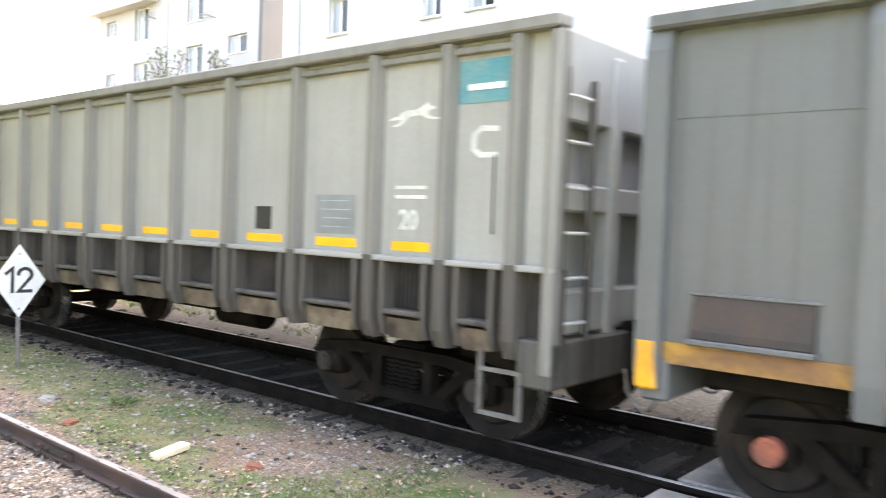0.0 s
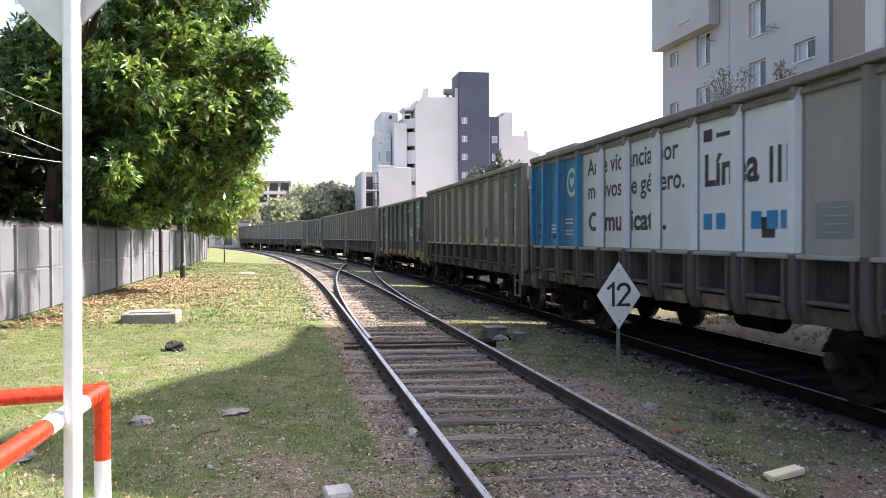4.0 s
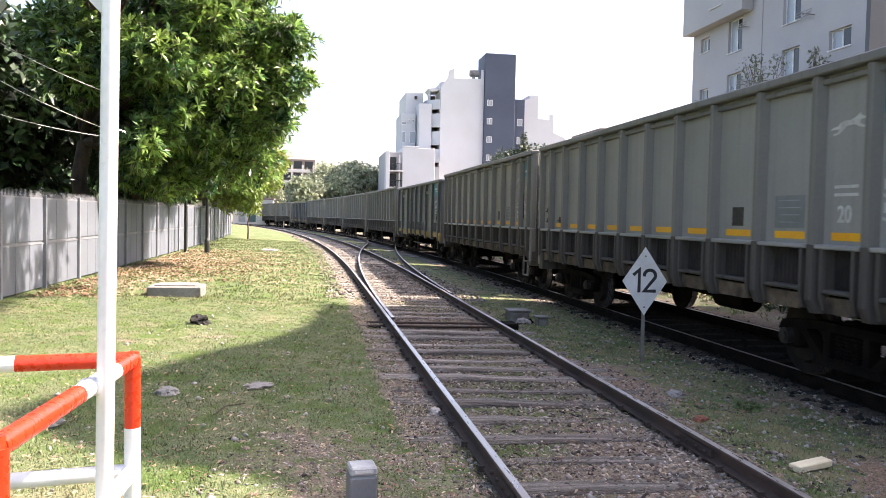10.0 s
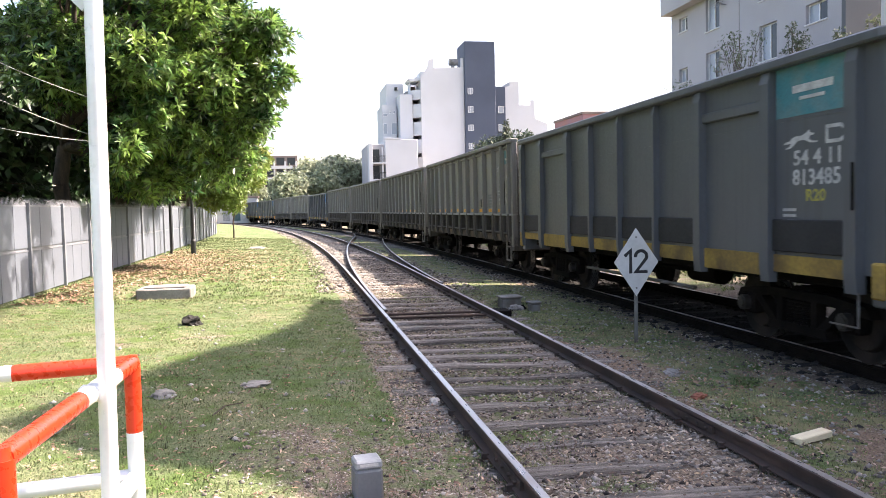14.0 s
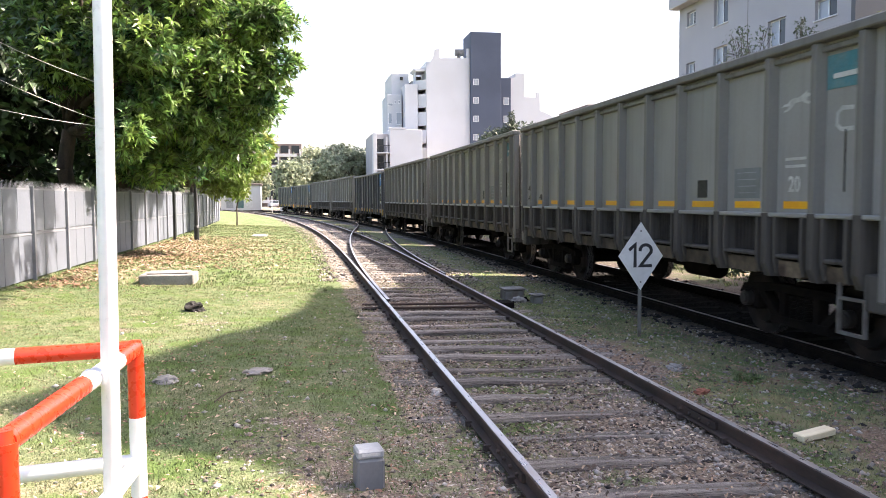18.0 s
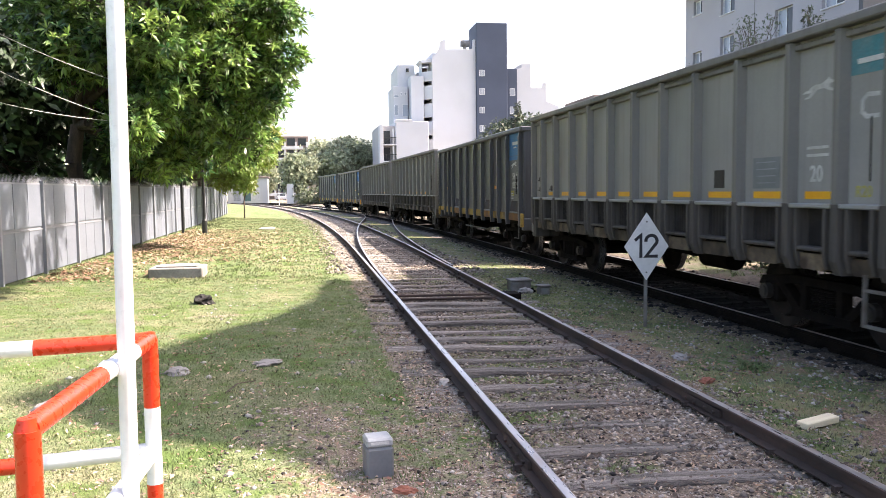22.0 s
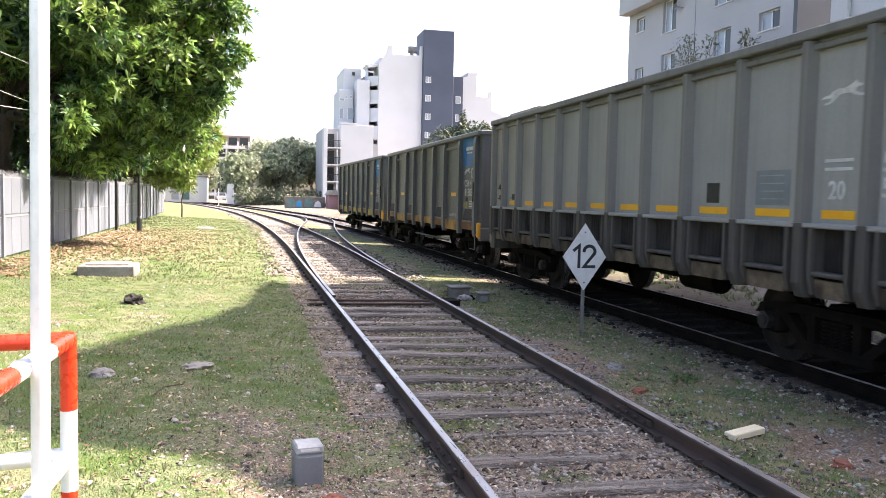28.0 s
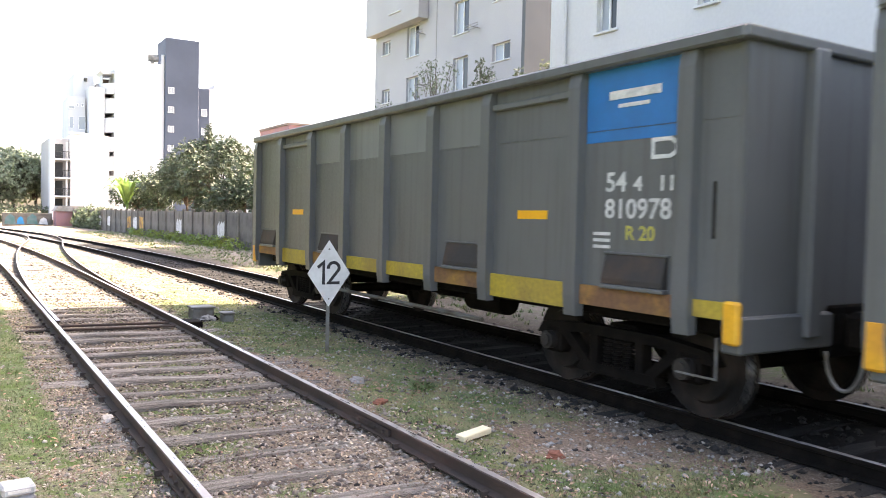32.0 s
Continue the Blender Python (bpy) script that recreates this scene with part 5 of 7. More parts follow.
def dark_wagon(label, paint, ribs, emblem, doors=(), low_band=False, pockets=(0, 2, 5, 7), cap=None, edge=YELLOW_OLD, over=0.13, slim_ribs=False):
    """An older wagon: flat ribs, a yellow lower edge, scoop pockets; doors: bays with a cross bar and a deeper sill."""
    w = thing("gondola_wagon", (0, 0, 0), label, "freight wagon", "wagons of the freight train")
    sheet = HALF - 0.1
    front = -BODY / 2 - over
    for s_ in (-1, 1):
        a, b = sorted((s_ * (sheet - 0.03), s_ * sheet))
        part("side_wall", Shape().box(a, b, front + 0.04, BODY / 2 - 0.04, 0.98, D_TOP - 0.05), paint, w)
        a, b = sorted((s_ * (sheet - 0.05), s_ * (HALF + 0.03)))
        part("top_rail", Shape().rbox(a, b, front, BODY / 2, D_TOP - 0.11, D_TOP, 0.02), paint, w)
        for i, d in enumerate(ribs):
            y = BODY / 2 - d
            strong = i in (0, len(ribs) - 1) or any(i in (k, k + 1) for k in doors) or not low_band
            hw = 0.045 if slim_ribs else (0.085 if strong else 0.035)
            z0 = 0.8 if strong else 0.86
            part("rib", Shape().prism([(s_ * (sheet - 0.02), z0), (s_ * (HALF - 0.02), z0), (s_ * HALF, z0 + 0.2), (s_ * HALF, 3.0), (s_ * (HALF - 0.03), 3.14), (s_ * (sheet - 0.02), 3.14)], "y", y - hw, y + hw), paint, w)
        edges = [0.04] + ribs[1:] + [BODY + over - 0.04]
        for i, (d0, d1) in enumerate(zip(edges, edges[1:])):
            y0, y1 = BODY / 2 - d1 + 0.08, BODY / 2 - d0 - 0.08
            if y1 - y0 < 0.25:
                continue
            a, b = sorted((s_ * (sheet - 0.025), s_ * (sheet + 0.03)))
            rusty = not low_band and i in pockets
            if 0 < i < len(edges) - 2:
                deep = 0.1 if i in doors else 0.0
                n = len(edges) - 1
                part("lower_edge", Shape().prism([(y0, 0.92 - deep * 0.6), (y1, 0.92 - deep * 0.6), (y1, 1.11), (y0, 1.11)], "x", a, b), EDGE_RUST if rusty else edge, w, "rusty lower edge" if rusty else "dirty yellow lower edge")
            else:
                part("lower_edge", Shape().box(a, b, y0, y1, 0.96, 1.1), EDGE_RUST if rusty else edge, w, "rusty lower edge" if rusty else "dirty yellow lower edge")
            if low_band and i not in doors:
                a2, b2 = sorted((s_ * (sheet + 0.001), s_ * (sheet + 0.05)))
                part("lower_band", Shape().rbox(a2, b2, y0, y1, 1.15, 1.5, 0.012), DARK_BAND, w, "sooty lower band")
            if i in doors:
                a2, b2 = sorted((s_ * (sheet - 0.001), s_ * (sheet + 0.06)))
                zb = 2.72 if low_band else 2.92
                part("door_bar", Shape().rbox(a2, b2, y0, y1, zb, zb + (0.12 if low_band else 0.07), 0.012), paint, w)
            elif not low_band and i in pockets:
                ym = (y0 + y1) / 2 - (0.1 if i else 0)
                p = part("pocket", Shape().prism([(s_ * (sheet + 0.0), 1.14), (s_ * (sheet + 0.07), 1.15), (s_ * (sheet + 0.07), 1.2), (s_ * (sheet + 0.02), 1.42), (s_ * sheet, 1.42)], "y", ym - 0.37, ym + 0.37), POCKET_RUST, w, "sooty rusty hatch pocket")
                part("pocket_lip", Shape().rbox(*sorted((s_ * (sheet - 0.005), s_ * (sheet + 0.03))), ym - 0.39, ym + 0.39, 1.421, 1.442, 0.005), paint, p, "thin steel lip")
                part("pocket_ledge", Shape().rbox(*sorted((s_ * (sheet - 0.005), s_ * (sheet + 0.085))), ym - 0.39, ym + 0.39, 1.105, 1.145, 0.008), paint, p, "thin steel ledge")
            part("seam", Shape().box(*sorted((s_ * sheet, s_ * (sheet + 0.006))), y0, y1, 2.56, 2.572), paint, w)
    part("floor", Shape().box(-sheet + 0.03, sheet - 0.03, -5.6, 5.6, 1.0, 1.08), GRIME, w)
    for s_ in (-1, 1):
        dark_end(w, s_, paint, YELLOW if edge in (YELLOW_OLD, YELLOW_OLIVE) else edge, front)
        part("side_sill", Shape().rbox(s_ * (sheet - 0.25) - 0.06, s_ * (sheet - 0.25) + 0.06, -5.4, 5.4, 0.8, 1.0, 0.02), GRIME, w)
    part("brake_rod", Shape().tube((-1.15, -1.8, 0.5), (-1.15, 2.4, 0.5), 0.028, 8), POST_GREY, w)
    running_gear(w, 4.05, cap, front)
    part("corner_step", Shape().box(-HALF + 0.02, -HALF + 0.035, -5.56, -5.545, 0.48, 0.82).box(-HALF + 0.02, -HALF + 0.035, -5.56, -5.15, 0.48, 0.495), POST_GREY, w, "thin pale corner step")
    part("grab_iron", Shape().tube((-HALF - 0.03, -BODY / 2 + 0.22, 1.6), (-HALF - 0.03, -BODY / 2 + 0.22, 2.05), 0.013, 7), GRIME, w)
    x = -sheet
    d0, d1 = ribs[-2] + 0.1, ribs[-1] - 0.1
    em = plaque(w, "emblem_panel", x, d0, d1, 2.46 if emblem is BLUE else 2.6, 3.13, emblem, "painted blue emblem panel")
    x -= 0.007
    plaque(w, "emblem_bar", x, d0 + 0.3, d1 - 0.25, 2.84, 2.92, WHITE_STENCIL, "white bar of the emblem")
    plaque(w, "emblem_bar", x, d0 + 0.42, d1 - 0.38, 2.76, 2.795, WHITE_STENCIL, "white bar of the emblem")
    return w


HOUND = [(0, 5), (9, 9), (18, 9), (24, 14), (36, 17), (48, 16), (58, 19), (66, 22), (70, 25), (73, 21), (84, 18), (83, 16), (73, 15), (70, 10), (79, 6), (91, 5), (92, 3), (78, 3), (66, 6), (60, 9), (48, 9), (38, 8), (32, 3), (20, -3), (8, -4), (7, -2), (19, 1), (22, 5), (9, 5)]


def dark_marks(w, ribs, rows, mark_bays, dog, boxed=False):
    x = -(HALF - 0.1) - 0.002
    d0 = ribs[-2] + 0.37
    z = 2.3
    if dog:
        sh = Shape().prism([(BODY / 2 - d0 + 0.14 - 0.0062 * a, z - 0.02 + 0.0062 * b) for a, b in HOUND], "x", x - 0.004, x)
        part("animal_emblem", sh, WHITE_STENCIL, w, "white running animal emblem")
    if boxed:
        ribbon(w, "stencil_mark", [(d0 + a, b) for a, b in ((0.54, 2.18), (0.54, 2.39), (0.82, 2.39), (0.82, 2.18), (0.54, 2.18))], 0.04, x, WHITE_STENCIL, "worn white stencilled frame")
        ribbon(w, "stencil_mark", [(d0 + a, b) for a, b in ((0.63, 2.235), (0.63, 2.33), (0.72, 2.33), (0.72, 2.235), (0.63, 2.235))], 0.03, x, WHITE_STENCIL, "worn white stencilled mark")
    else:
        ribbon(w, "stencil_mark", [(d0 + a, b) for a, b in ((0.78, 2.29), (0.58, 2.29), (0.58, 2.44), (0.78, 2.44), (0.85, 2.4), (0.85, 2.33), (0.78, 2.29))], 0.036, x, WHITE_STENCIL, "worn white stencilled mark")
    for text, dd, zz, size, mat, wd in rows:
        letters(w, text, x, d0 + dd, zz, size, mat, "stencilled_number", 0.85, 0.004, width=wd)
    if boxed:
        plaque(w, "dark_square", x + 0.002, d0 + 0.06, d0 + 0.24, 1.61, 1.7, DARK_BAND, "small sooty square")
    for k in range(3):
        s0 = 0.39 if boxed else -0.14
        plaque(w, "data_line", x + 0.001, d0 + s0, d0 + s0 + (0.34 if boxed else 0.22), 1.47 + 0.06 * k, 1.5 + 0.06 * k, WHITE_STENCIL, "faded line of small print")
    for i in mark_bays:
        m = (ribs[i] + ribs[i + 1]) / 2
        plaque(w, "reflective_mark", x + 0.001, m - 0.22, m + 0.28, 1.73, 1.82, MARK, "yellow reflective mark")


LIGHT_LABEL = "light grey ribbed steel gondola wagon with grimy skirt"
first_light = light_wagon(LIGHT_LABEL)
TRAIN = {}
NUMBERS = {1: ("", "", ""), 2: ("542", "5634", ""), 4: ("5421", "5523", "R20"), 6: ("542", "55", ""), 7: ("542", "5690", ""), 9: ("542", "56", ""),
           10: ("", "", ""), 11: ("542", "56", ""), 12: ("", "", "R20"), 14: ("542", "57", "R20"), 15: ("54", "57", "")}
for k in (1, 2, 4, 6, 7, 9, 10, 11, 12, 14, 15):
    TRAIN[k] = first_light if k == 1 else copy_thing(first_light, Matrix())
for k, row in NUMBERS.items():
    light_numbers(TRAIN[k], *row)

# the wagon with the printed banner
ban = light_wagon("grey gondola wagon with a blue and white printed banner", banner=True)
TRAIN[3] = ban
x = -LEDGE
bays = list(zip(LIGHT_RIBS, LIGHT_RIBS[1:]))
for i, (d0, d1) in enumerate(bays[:9]):
    blue = i < 3
    plaque(ban, "banner_sheet", x, d0 + 0.05, d1 - 0.05, L_BELT + 0.01, 3.24, SKY_BLUE if blue else BANNER, "blue printed banner sheet" if blue else "white printed banner sheet", 0.004)
for i, d in enumerate(LIGHT_RIBS[:10]):
    blue = i < 4
    sh = Shape().prism([(-HALF - 0.003, L_BELT + 0.01), (-HALF - 0.0, L_BELT + 0.01), (-HALF, 3.1), (-HALF - 0.003, 3.1)], "y", BODY / 2 - d - 0.056, BODY / 2 - d + 0.056)
    sh.box(-HALF - 0.002, -LEDGE, BODY / 2 - d - 0.059, BODY / 2 - d - 0.0555, L_BELT + 0.01, 3.08).box(-HALF - 0.002, -LEDGE, BODY / 2 - d + 0.0555, BODY / 2 - d + 0.059, L_BELT + 0.01, 3.08)
    sh.prism([(-HALF - 0.004, 3.1), (-HALF, 3.098), (-LEDGE - 0.05, 3.238), (-LEDGE - 0.054, 3.24)], "y", BODY / 2 - d - 0.057, BODY / 2 - d + 0.057)
    for o in (-0.058, 0.056):
        sh.prism([(-HALF, 3.08), (-LEDGE, 3.08), (-LEDGE, 3.24), (-LEDGE - 0.05, 3.238), (-HALF, 3.098)], "y", BODY / 2 - d + o, BODY / 2 - d + o + 0.003)
    part("rib_wrap", sh, SKY_BLUE if blue else BANNER, ban, "banner sheet wrapped over a rib")
xt = x - 0.0045
letters(ban, "Ante violencia por", xt, 3.0, 2.78, 0.4, INK, "banner_text", 0.86, 0.006, "black printed words", 3.28)
letters(ban, "motivos de género.", xt, 3.0, 2.37, 0.4, INK, "banner_text", 0.86, 0.006, "black printed words", 3.45)
letters(ban, "Comunicate.", xt, 3.03, 1.82, 0.44, INK, "banner_text", 0.92, 0.014, "bold black printed word", 2.9)
letters(ban, "Línea", xt, 6.95, 2.35, 0.56, INK, "banner_text", 0.9, 0.014, "bold black printed word", 1.2)
for d in (8.35, 8.5, 8.65):
    plaque(ban, "printed_bar", xt, d, d + 0.06, 2.3, 2.7, INK, "black printed bar")
for d in (6.95, 7.25, 7.6, 8.0, 8.3, 8.55):
    plaque(ban, "printed_bar", xt, d, d + 0.2, 1.8, 2.0, SKY_BLUE, "blue printed bar")
plaque(ban, "printed_bar", xt, 6.95, 7.15, 2.9, 3.05, INK, "black printed box")
plaque(ban, "printed_bar", xt, 7.25, 7.6, 2.93, 2.98, INK, "black printed bar")
m = words("Argentina", 0.22, BANNER, "banner_text", 0.9, 0.004)
part("banner_text", m, BANNER, ban, "white upright printed word", at=Matrix.Translation((xt, BODY / 2 - 0.55, 2.28)) @ Matrix.Rotation(radians(-90), 4, "X"))
for d, w_, zs in ((1.05, 0.32, (1.78, 1.85, 1.92)), (1.85, 0.4, (1.74, 1.81, 1.95, 2.02))):
    for z in zs:
        plaque(ban, "printed_bar", xt, d, d + w_, z, z + 0.03, BANNER, "white printed line")
ring, heart = Shape(), Shape()
for k in range(28):
    a0, a1 = 2 * math.pi * k / 28, 2 * math.pi * (k + 1) / 28
    yc, zc = BODY / 2 - 2.2, 2.72
    ring.add([(xt - 0.003, yc + r * math.cos(a), zc + r * math.sin(a)) for a in (a0, a1) for r in (0.19, 0.27)], [(0, 1, 3, 2)])
hp = []
for k in range(24):
    a = 2 * math.pi * k / 24
    hp.append((yc + 0.0075 * 16 * math.sin(a) ** 3, zc + 0.0075 * (13 * math.cos(a) - 5 * math.cos(2 * a) - 2 * math.cos(3 * a) - math.cos(4 * a))))
heart.add([(xt - 0.003, *p) for p in hp], [tuple(range(24))])
part("printed_ring", ring, BANNER, ban, "white printed ring")
part("printed_heart", heart, BANNER, ban, "white printed heart")

# the older dark wagons
A_RIBS = [0.07, 1.5, 3.2, 4.4, 5.68, 7.0, 8.28, 9.8, 11.2]
C_RIBS = [0.07, 1.2, 1.95, 2.75, 4.0, 5.05, 6.2, 7.25, 8.4, 9.2, 10.1, 11.35]
TRAIN[5] = dark_wagon("dark blue grey gondola wagon with graffiti and yellow edge", DARK_BLUE, A_RIBS, TEAL, doors=(1, 6), low_band=True, edge=YELLOW_GRIMY)
dark_marks(TRAIN[5], A_RIBS, (("M54A 4", 0.02, 2.08, 0.22, WHITE_STENCIL, 0.72), ("8139", 0.14, 1.86, 0.22, WHITE_STENCIL, 0.5), ("R20", 0.06, 1.68, 0.18, YELLOW_STENCIL, 0.3)), (1, 6), True)
tag = Shape()
tx = -(HALF - 0.1) - 0.003
pts = [(0, 0.1), (0.1, 0.42), (0.2, 0.12), (0.1, 0.05), (0.28, 0.35), (0.33, 0.1), (0.42, 0.36), (0.47, 0.12), (0.56, 0.38), (0.75, 0.4), (0.62, 0.22), (0.8, 0.18), (0.6, 0.02), (0.3, 0.02), (0.85, 0.12), (0.98, 0.3)]
for (a, b), (c, d) in zip(pts, pts[1:]):
    tag.tube((tx, BODY / 2 - 8.6 - a, 1.72 + b), (tx, BODY / 2 - 8.6 - c, 1.72 + d), 0.009, 5)
part("graffiti", tag, GRAFFITI, TRAIN[5], "white scrawled graffiti lines")
TRAIN[8] = dark_wagon("dark grey gondola wagon with teal emblem and sooty band", DARK_BLUE, A_RIBS, TEAL, doors=(1, 6), low_band=True, edge=YELLOW_GRIMY)
dark_marks(TRAIN[8], A_RIBS, (("54 4 11", 0.03, 2.08, 0.22, WHITE_STENCIL, 0.75), ("813485", 0.02, 1.87, 0.23, WHITE_STENCIL, 0.76), ("R20", 0.24, 1.7, 0.17, YELLOW_STENCIL, 0.32)), (), True)
TRAIN[13] = dark_wagon("dark grey gondola wagon with blue emblem and yellow edge", SLATE_PAINT, C_RIBS, BLUE, pockets=(3, 7, 10), edge=YELLOW_GRIMY, slim_ribs=True)
dark_marks(TRAIN[13], C_RIBS, (("54 4 11", 0.0, 1.97, 0.23, WHITE_STENCIL, 0.75), ("813543", 0.0, 1.74, 0.24, WHITE_STENCIL, 0.78), ("R20", -0.16, 1.56, 0.17, YELLOW_STENCIL, 0.3)), (1, 8), True)
TRAIN[16] = dark_wagon("dark grey gondola wagon with white animal emblem", DARK_PAINT, A_RIBS, BLUE, doors=(1, 6))
dark_marks(TRAIN[16], A_RIBS, (("C54 4 11", -0.08, 1.97, 0.23, WHITE_STENCIL, 0.88), ("813857", -0.04, 1.74, 0.25, WHITE_STENCIL, 0.8), ("R20", -0.14, 1.45, 0.18, YELLOW_STENCIL, 0.33)), (1, 6), True, True)
letters(TRAIN[16], "F.Fdo./COMP. BAJO", -(HALF - 0.1) - 0.002, 8.68, 1.21, 0.1, WHITE_STENCIL, "stencilled_line", 0.9, 0.001)
TRAIN[17] = dark_wagon("dark grey last gondola wagon of the train", DARK_PAINT, B_RIBS, BLUE, doors=(1, 6), over=0.0, edge=YELLOW_OLIVE)
dark_marks(TRAIN[17], B_RIBS, (("54", 0.0, 2.0, 0.25, WHITE_STENCIL, 0.27), ("4   11", 0.36, 2.0, 0.18, WHITE_STENCIL, 0.46), ("810978", 0.0, 1.755, 0.25, WHITE_STENCIL, 0.81), ("R 20", 0.27, 1.56, 0.18, YELLOW_STENCIL, 0.36)), (1, 6), False)
for i in (2, 3, 4, 5):
    y0, y1 = BODY / 2 - B_RIBS[i + 1] + 0.09, BODY / 2 - B_RIBS[i] - 0.09
    part("upper_sheet", Shape().box(-HALF + 0.094, -HALF + 0.1, y0, y1, 2.575, 3.13), UPPER_PAINT, TRAIN[17], "lighter repainted upper sheet")
TRAIN[0] = dark_wagon("grey gondola wagon with yellow corner guards", DARK_PAINT, B_RIBS, BLUE, doors=(1, 6), cap=AXLEBOX_RED)


def wagon_pose(k, t):
    """Wagon k stands with its two bogies on the far track."""
    rear = 12.5 * k - travelled(t)
    mid = rear - BODY / 2
    ends = [Vector(at_track(U_B, mid + o)[:2]) for o in (-4.2, 4.2)]
    c, d = (ends[0] + ends[1]) / 2, ends[1] - ends[0]
    sway = 0.12 * math.sin(1.7 * t + k * 2.1)
    return pose(c.x, c.y, TOP_B + 0.003, 0, sway, math.degrees(math.atan2(-d.x, d.y)))


def motions():
    times = [0.5 * i for i in range(65)]
    for k, w in TRAIN.items():
        walk(w, [(t, wagon_pose(k, t)) for t in times])
    # the wheels roll with the train
    for k, w in TRAIN.items():
        for ob in [o for o in w.children if o.name.startswith("wheelset")]:
            y = ob.location.y
            rows = []
            for i in range(321):
                a = -math.degrees(travelled(i / 10) / WHEEL_R) % 360
                rows.append((i / 10, pose(0, y, WHEEL_R, -a if a else 0)))
            walk(ob, rows)


# ---- things beside the tracks ----
def stroke(line, width, y0, y1):
    """A flat painted line of even width through points (x, z)."""
    ps = [Vector((*p, 0)) for p in line]
    left, right = [], []
    for k, p in enumerate(ps):
        a = (p - ps[k - 1]).normalized() if k else (ps[1] - p).normalized()
        b = (ps[k + 1] - p).normalized() if k < len(ps) - 1 else a
        m = (a + b).normalized()
        n = Vector((-m.y, m.x, 0)) * (width / 2 / max(0.5, m.dot(a)))
        left.append((p + n)[:2])
        right.append((p - n)[:2])
    sh = Shape()
    for k in range(len(ps) - 1):
        sh.prism([left[k], left[k + 1], right[k + 1], right[k]], "y", y0, y1)
    return sh


def speed_sign():
    t = thing("speed_sign", pose(3.03, 7.0, 0, 0, 0, -5), "white diamond speed sign with black figures on a thin post", "sign")
    z = -0.09
    part("post", Shape().rbox(-0.022, 0.022, 0.0, 0.03, z - 0.1, 1.2, 0.004), POST_GREY, t)
    sh = Shape().prism([(0, 0.515), (0.295, 0.957), (0, 1.398), (-0.295, 0.957)], "y", -0.012, -0.004)
    part("plate", sh, SIGN_WHITE, t, "white diamond plate")
    one = [(-0.155, 1.035), (-0.075, 1.105), (-0.075, 0.81)]
    two = [(0.045 + 0.075 * math.cos(a) + 0.02, 1.03 + 0.072 * math.sin(a)) for a in [math.pi * (1.05 - 0.13 * k) for k in range(10)]] + [(-0.005, 0.83), (0.15, 0.83)]
    for line in (one, two):
        part("figure", stroke(line, 0.042, -0.0145, -0.012), SIGN_BLACK, t, "black painted figure")
    for zz in (0.62, 1.28):
        part("bolt", Shape().tube((0, -0.02, zz), (0, 0.0, zz), 0.012, 8), POST_GREY, t)


speed_sign()


def barrier():
    """Red and white tube barrier of a foot crossing, with its white pole."""
    t = thing("pedestrian_barrier", (0, 0, 0), "red and white striped steel tube barrier", "barrier")
    r = 0.037
    P, Q = Vector((-2.06, 1.22, 1.03)), Vector((-2.14, -0.2, 1.03))
    R = Vector((-3.4, 0.98, 1.03))
    low = 0.5

    def striped(a, b, cuts, first):
        """Segments of a tube that change colour at the cuts."""
        ks = [0.0] + cuts + [1.0]
        for i, (k0, k1) in enumerate(zip(ks, ks[1:])):
            red = (i % 2 == 0) == first
            part("rail_tube", Shape().tube(a.lerp(b, k0), a.lerp(b, k1), r, 16), RED if red else WHITE, t, "red tube section" if red else "white tube section", smooth=True)

    striped(P, Q, [0.2, 0.52], True)
    striped(P, R, [0.36, 0.68], True)
    striped(Vector((P.x, P.y, 1.03)), Vector((P.x, P.y, 0.0)), [0.31, 0.67], True)
    striped(Vector((Q.x, Q.y, 1.03)), Vector((Q.x, Q.y, 0.0)), [0.6], True)
    striped(Vector((R.x, R.y, 1.03)), Vector((R.x, R.y, 0.05)), [0.31, 0.67], True)
    striped(Vector((P.x, P.y, low)), Vector((R.x, R.y, low)), [0.4, 0.8], False)
    striped(Vector((P.x, P.y, low)), Vector((Q.x, Q.y, low)), [0.7], False)
    for p in (P, Q, R):
        part("bend", Shape().tube(p - Vector((0, 0, 0.02)), p + Vector((0, 0, 0.036)), r, 16, r * 0.7), RED, t, "red tube bend", smooth=True)
    pole = thing("crossing_pole", (0, 0, 0), "white painted pole with a white panel at its top", "pole")
    bx, by = -2.045, 0.62
    part("shaft", Shape().tube((bx, by, 0.0), (bx + 0.03, by, 3.3), 0.034, 16), WHITE, pole, smooth=True)
    part("clamp", Shape().rbox(bx - 0.09, bx + 0.03, by - 0.03, by + 0.03, 1.0, 1.06, 0.008), WHITE, pole)
    part("panel", Shape().prism([(bx - 0.03, 2.5), (bx - 0.62, 3.12), (bx - 0.03, 3.77), (bx + 0.55, 3.12)], "y", by + 0.04, by + 0.06), SIGN_WHITE, pole, "white panel seen from behind")


barrier()

# grey cabinet stub
cab = thing("marker_box", pose(-0.925, 2.03, ground_z(-0.925, 2.03), 0, 0, 6), "small grey painted box standing in the grass", "box")
part("body", Shape().rbox(-0.083, 0.083, -0.08, 0.08, -0.03, 0.175, 0.014), BOX_GREY, cab)
part("cap", Shape().rbox(-0.081, 0.081, -0.078, 0.078, 0.176, 0.23, 0.012), CAP_GREY, cab, "worn pale cap")
part("data_line", Shape().box(-0.055, 0.055, -0.0795, -0.0785, 0.196, 0.212), WHITE_STENCIL, cab, "worn pale line of print")

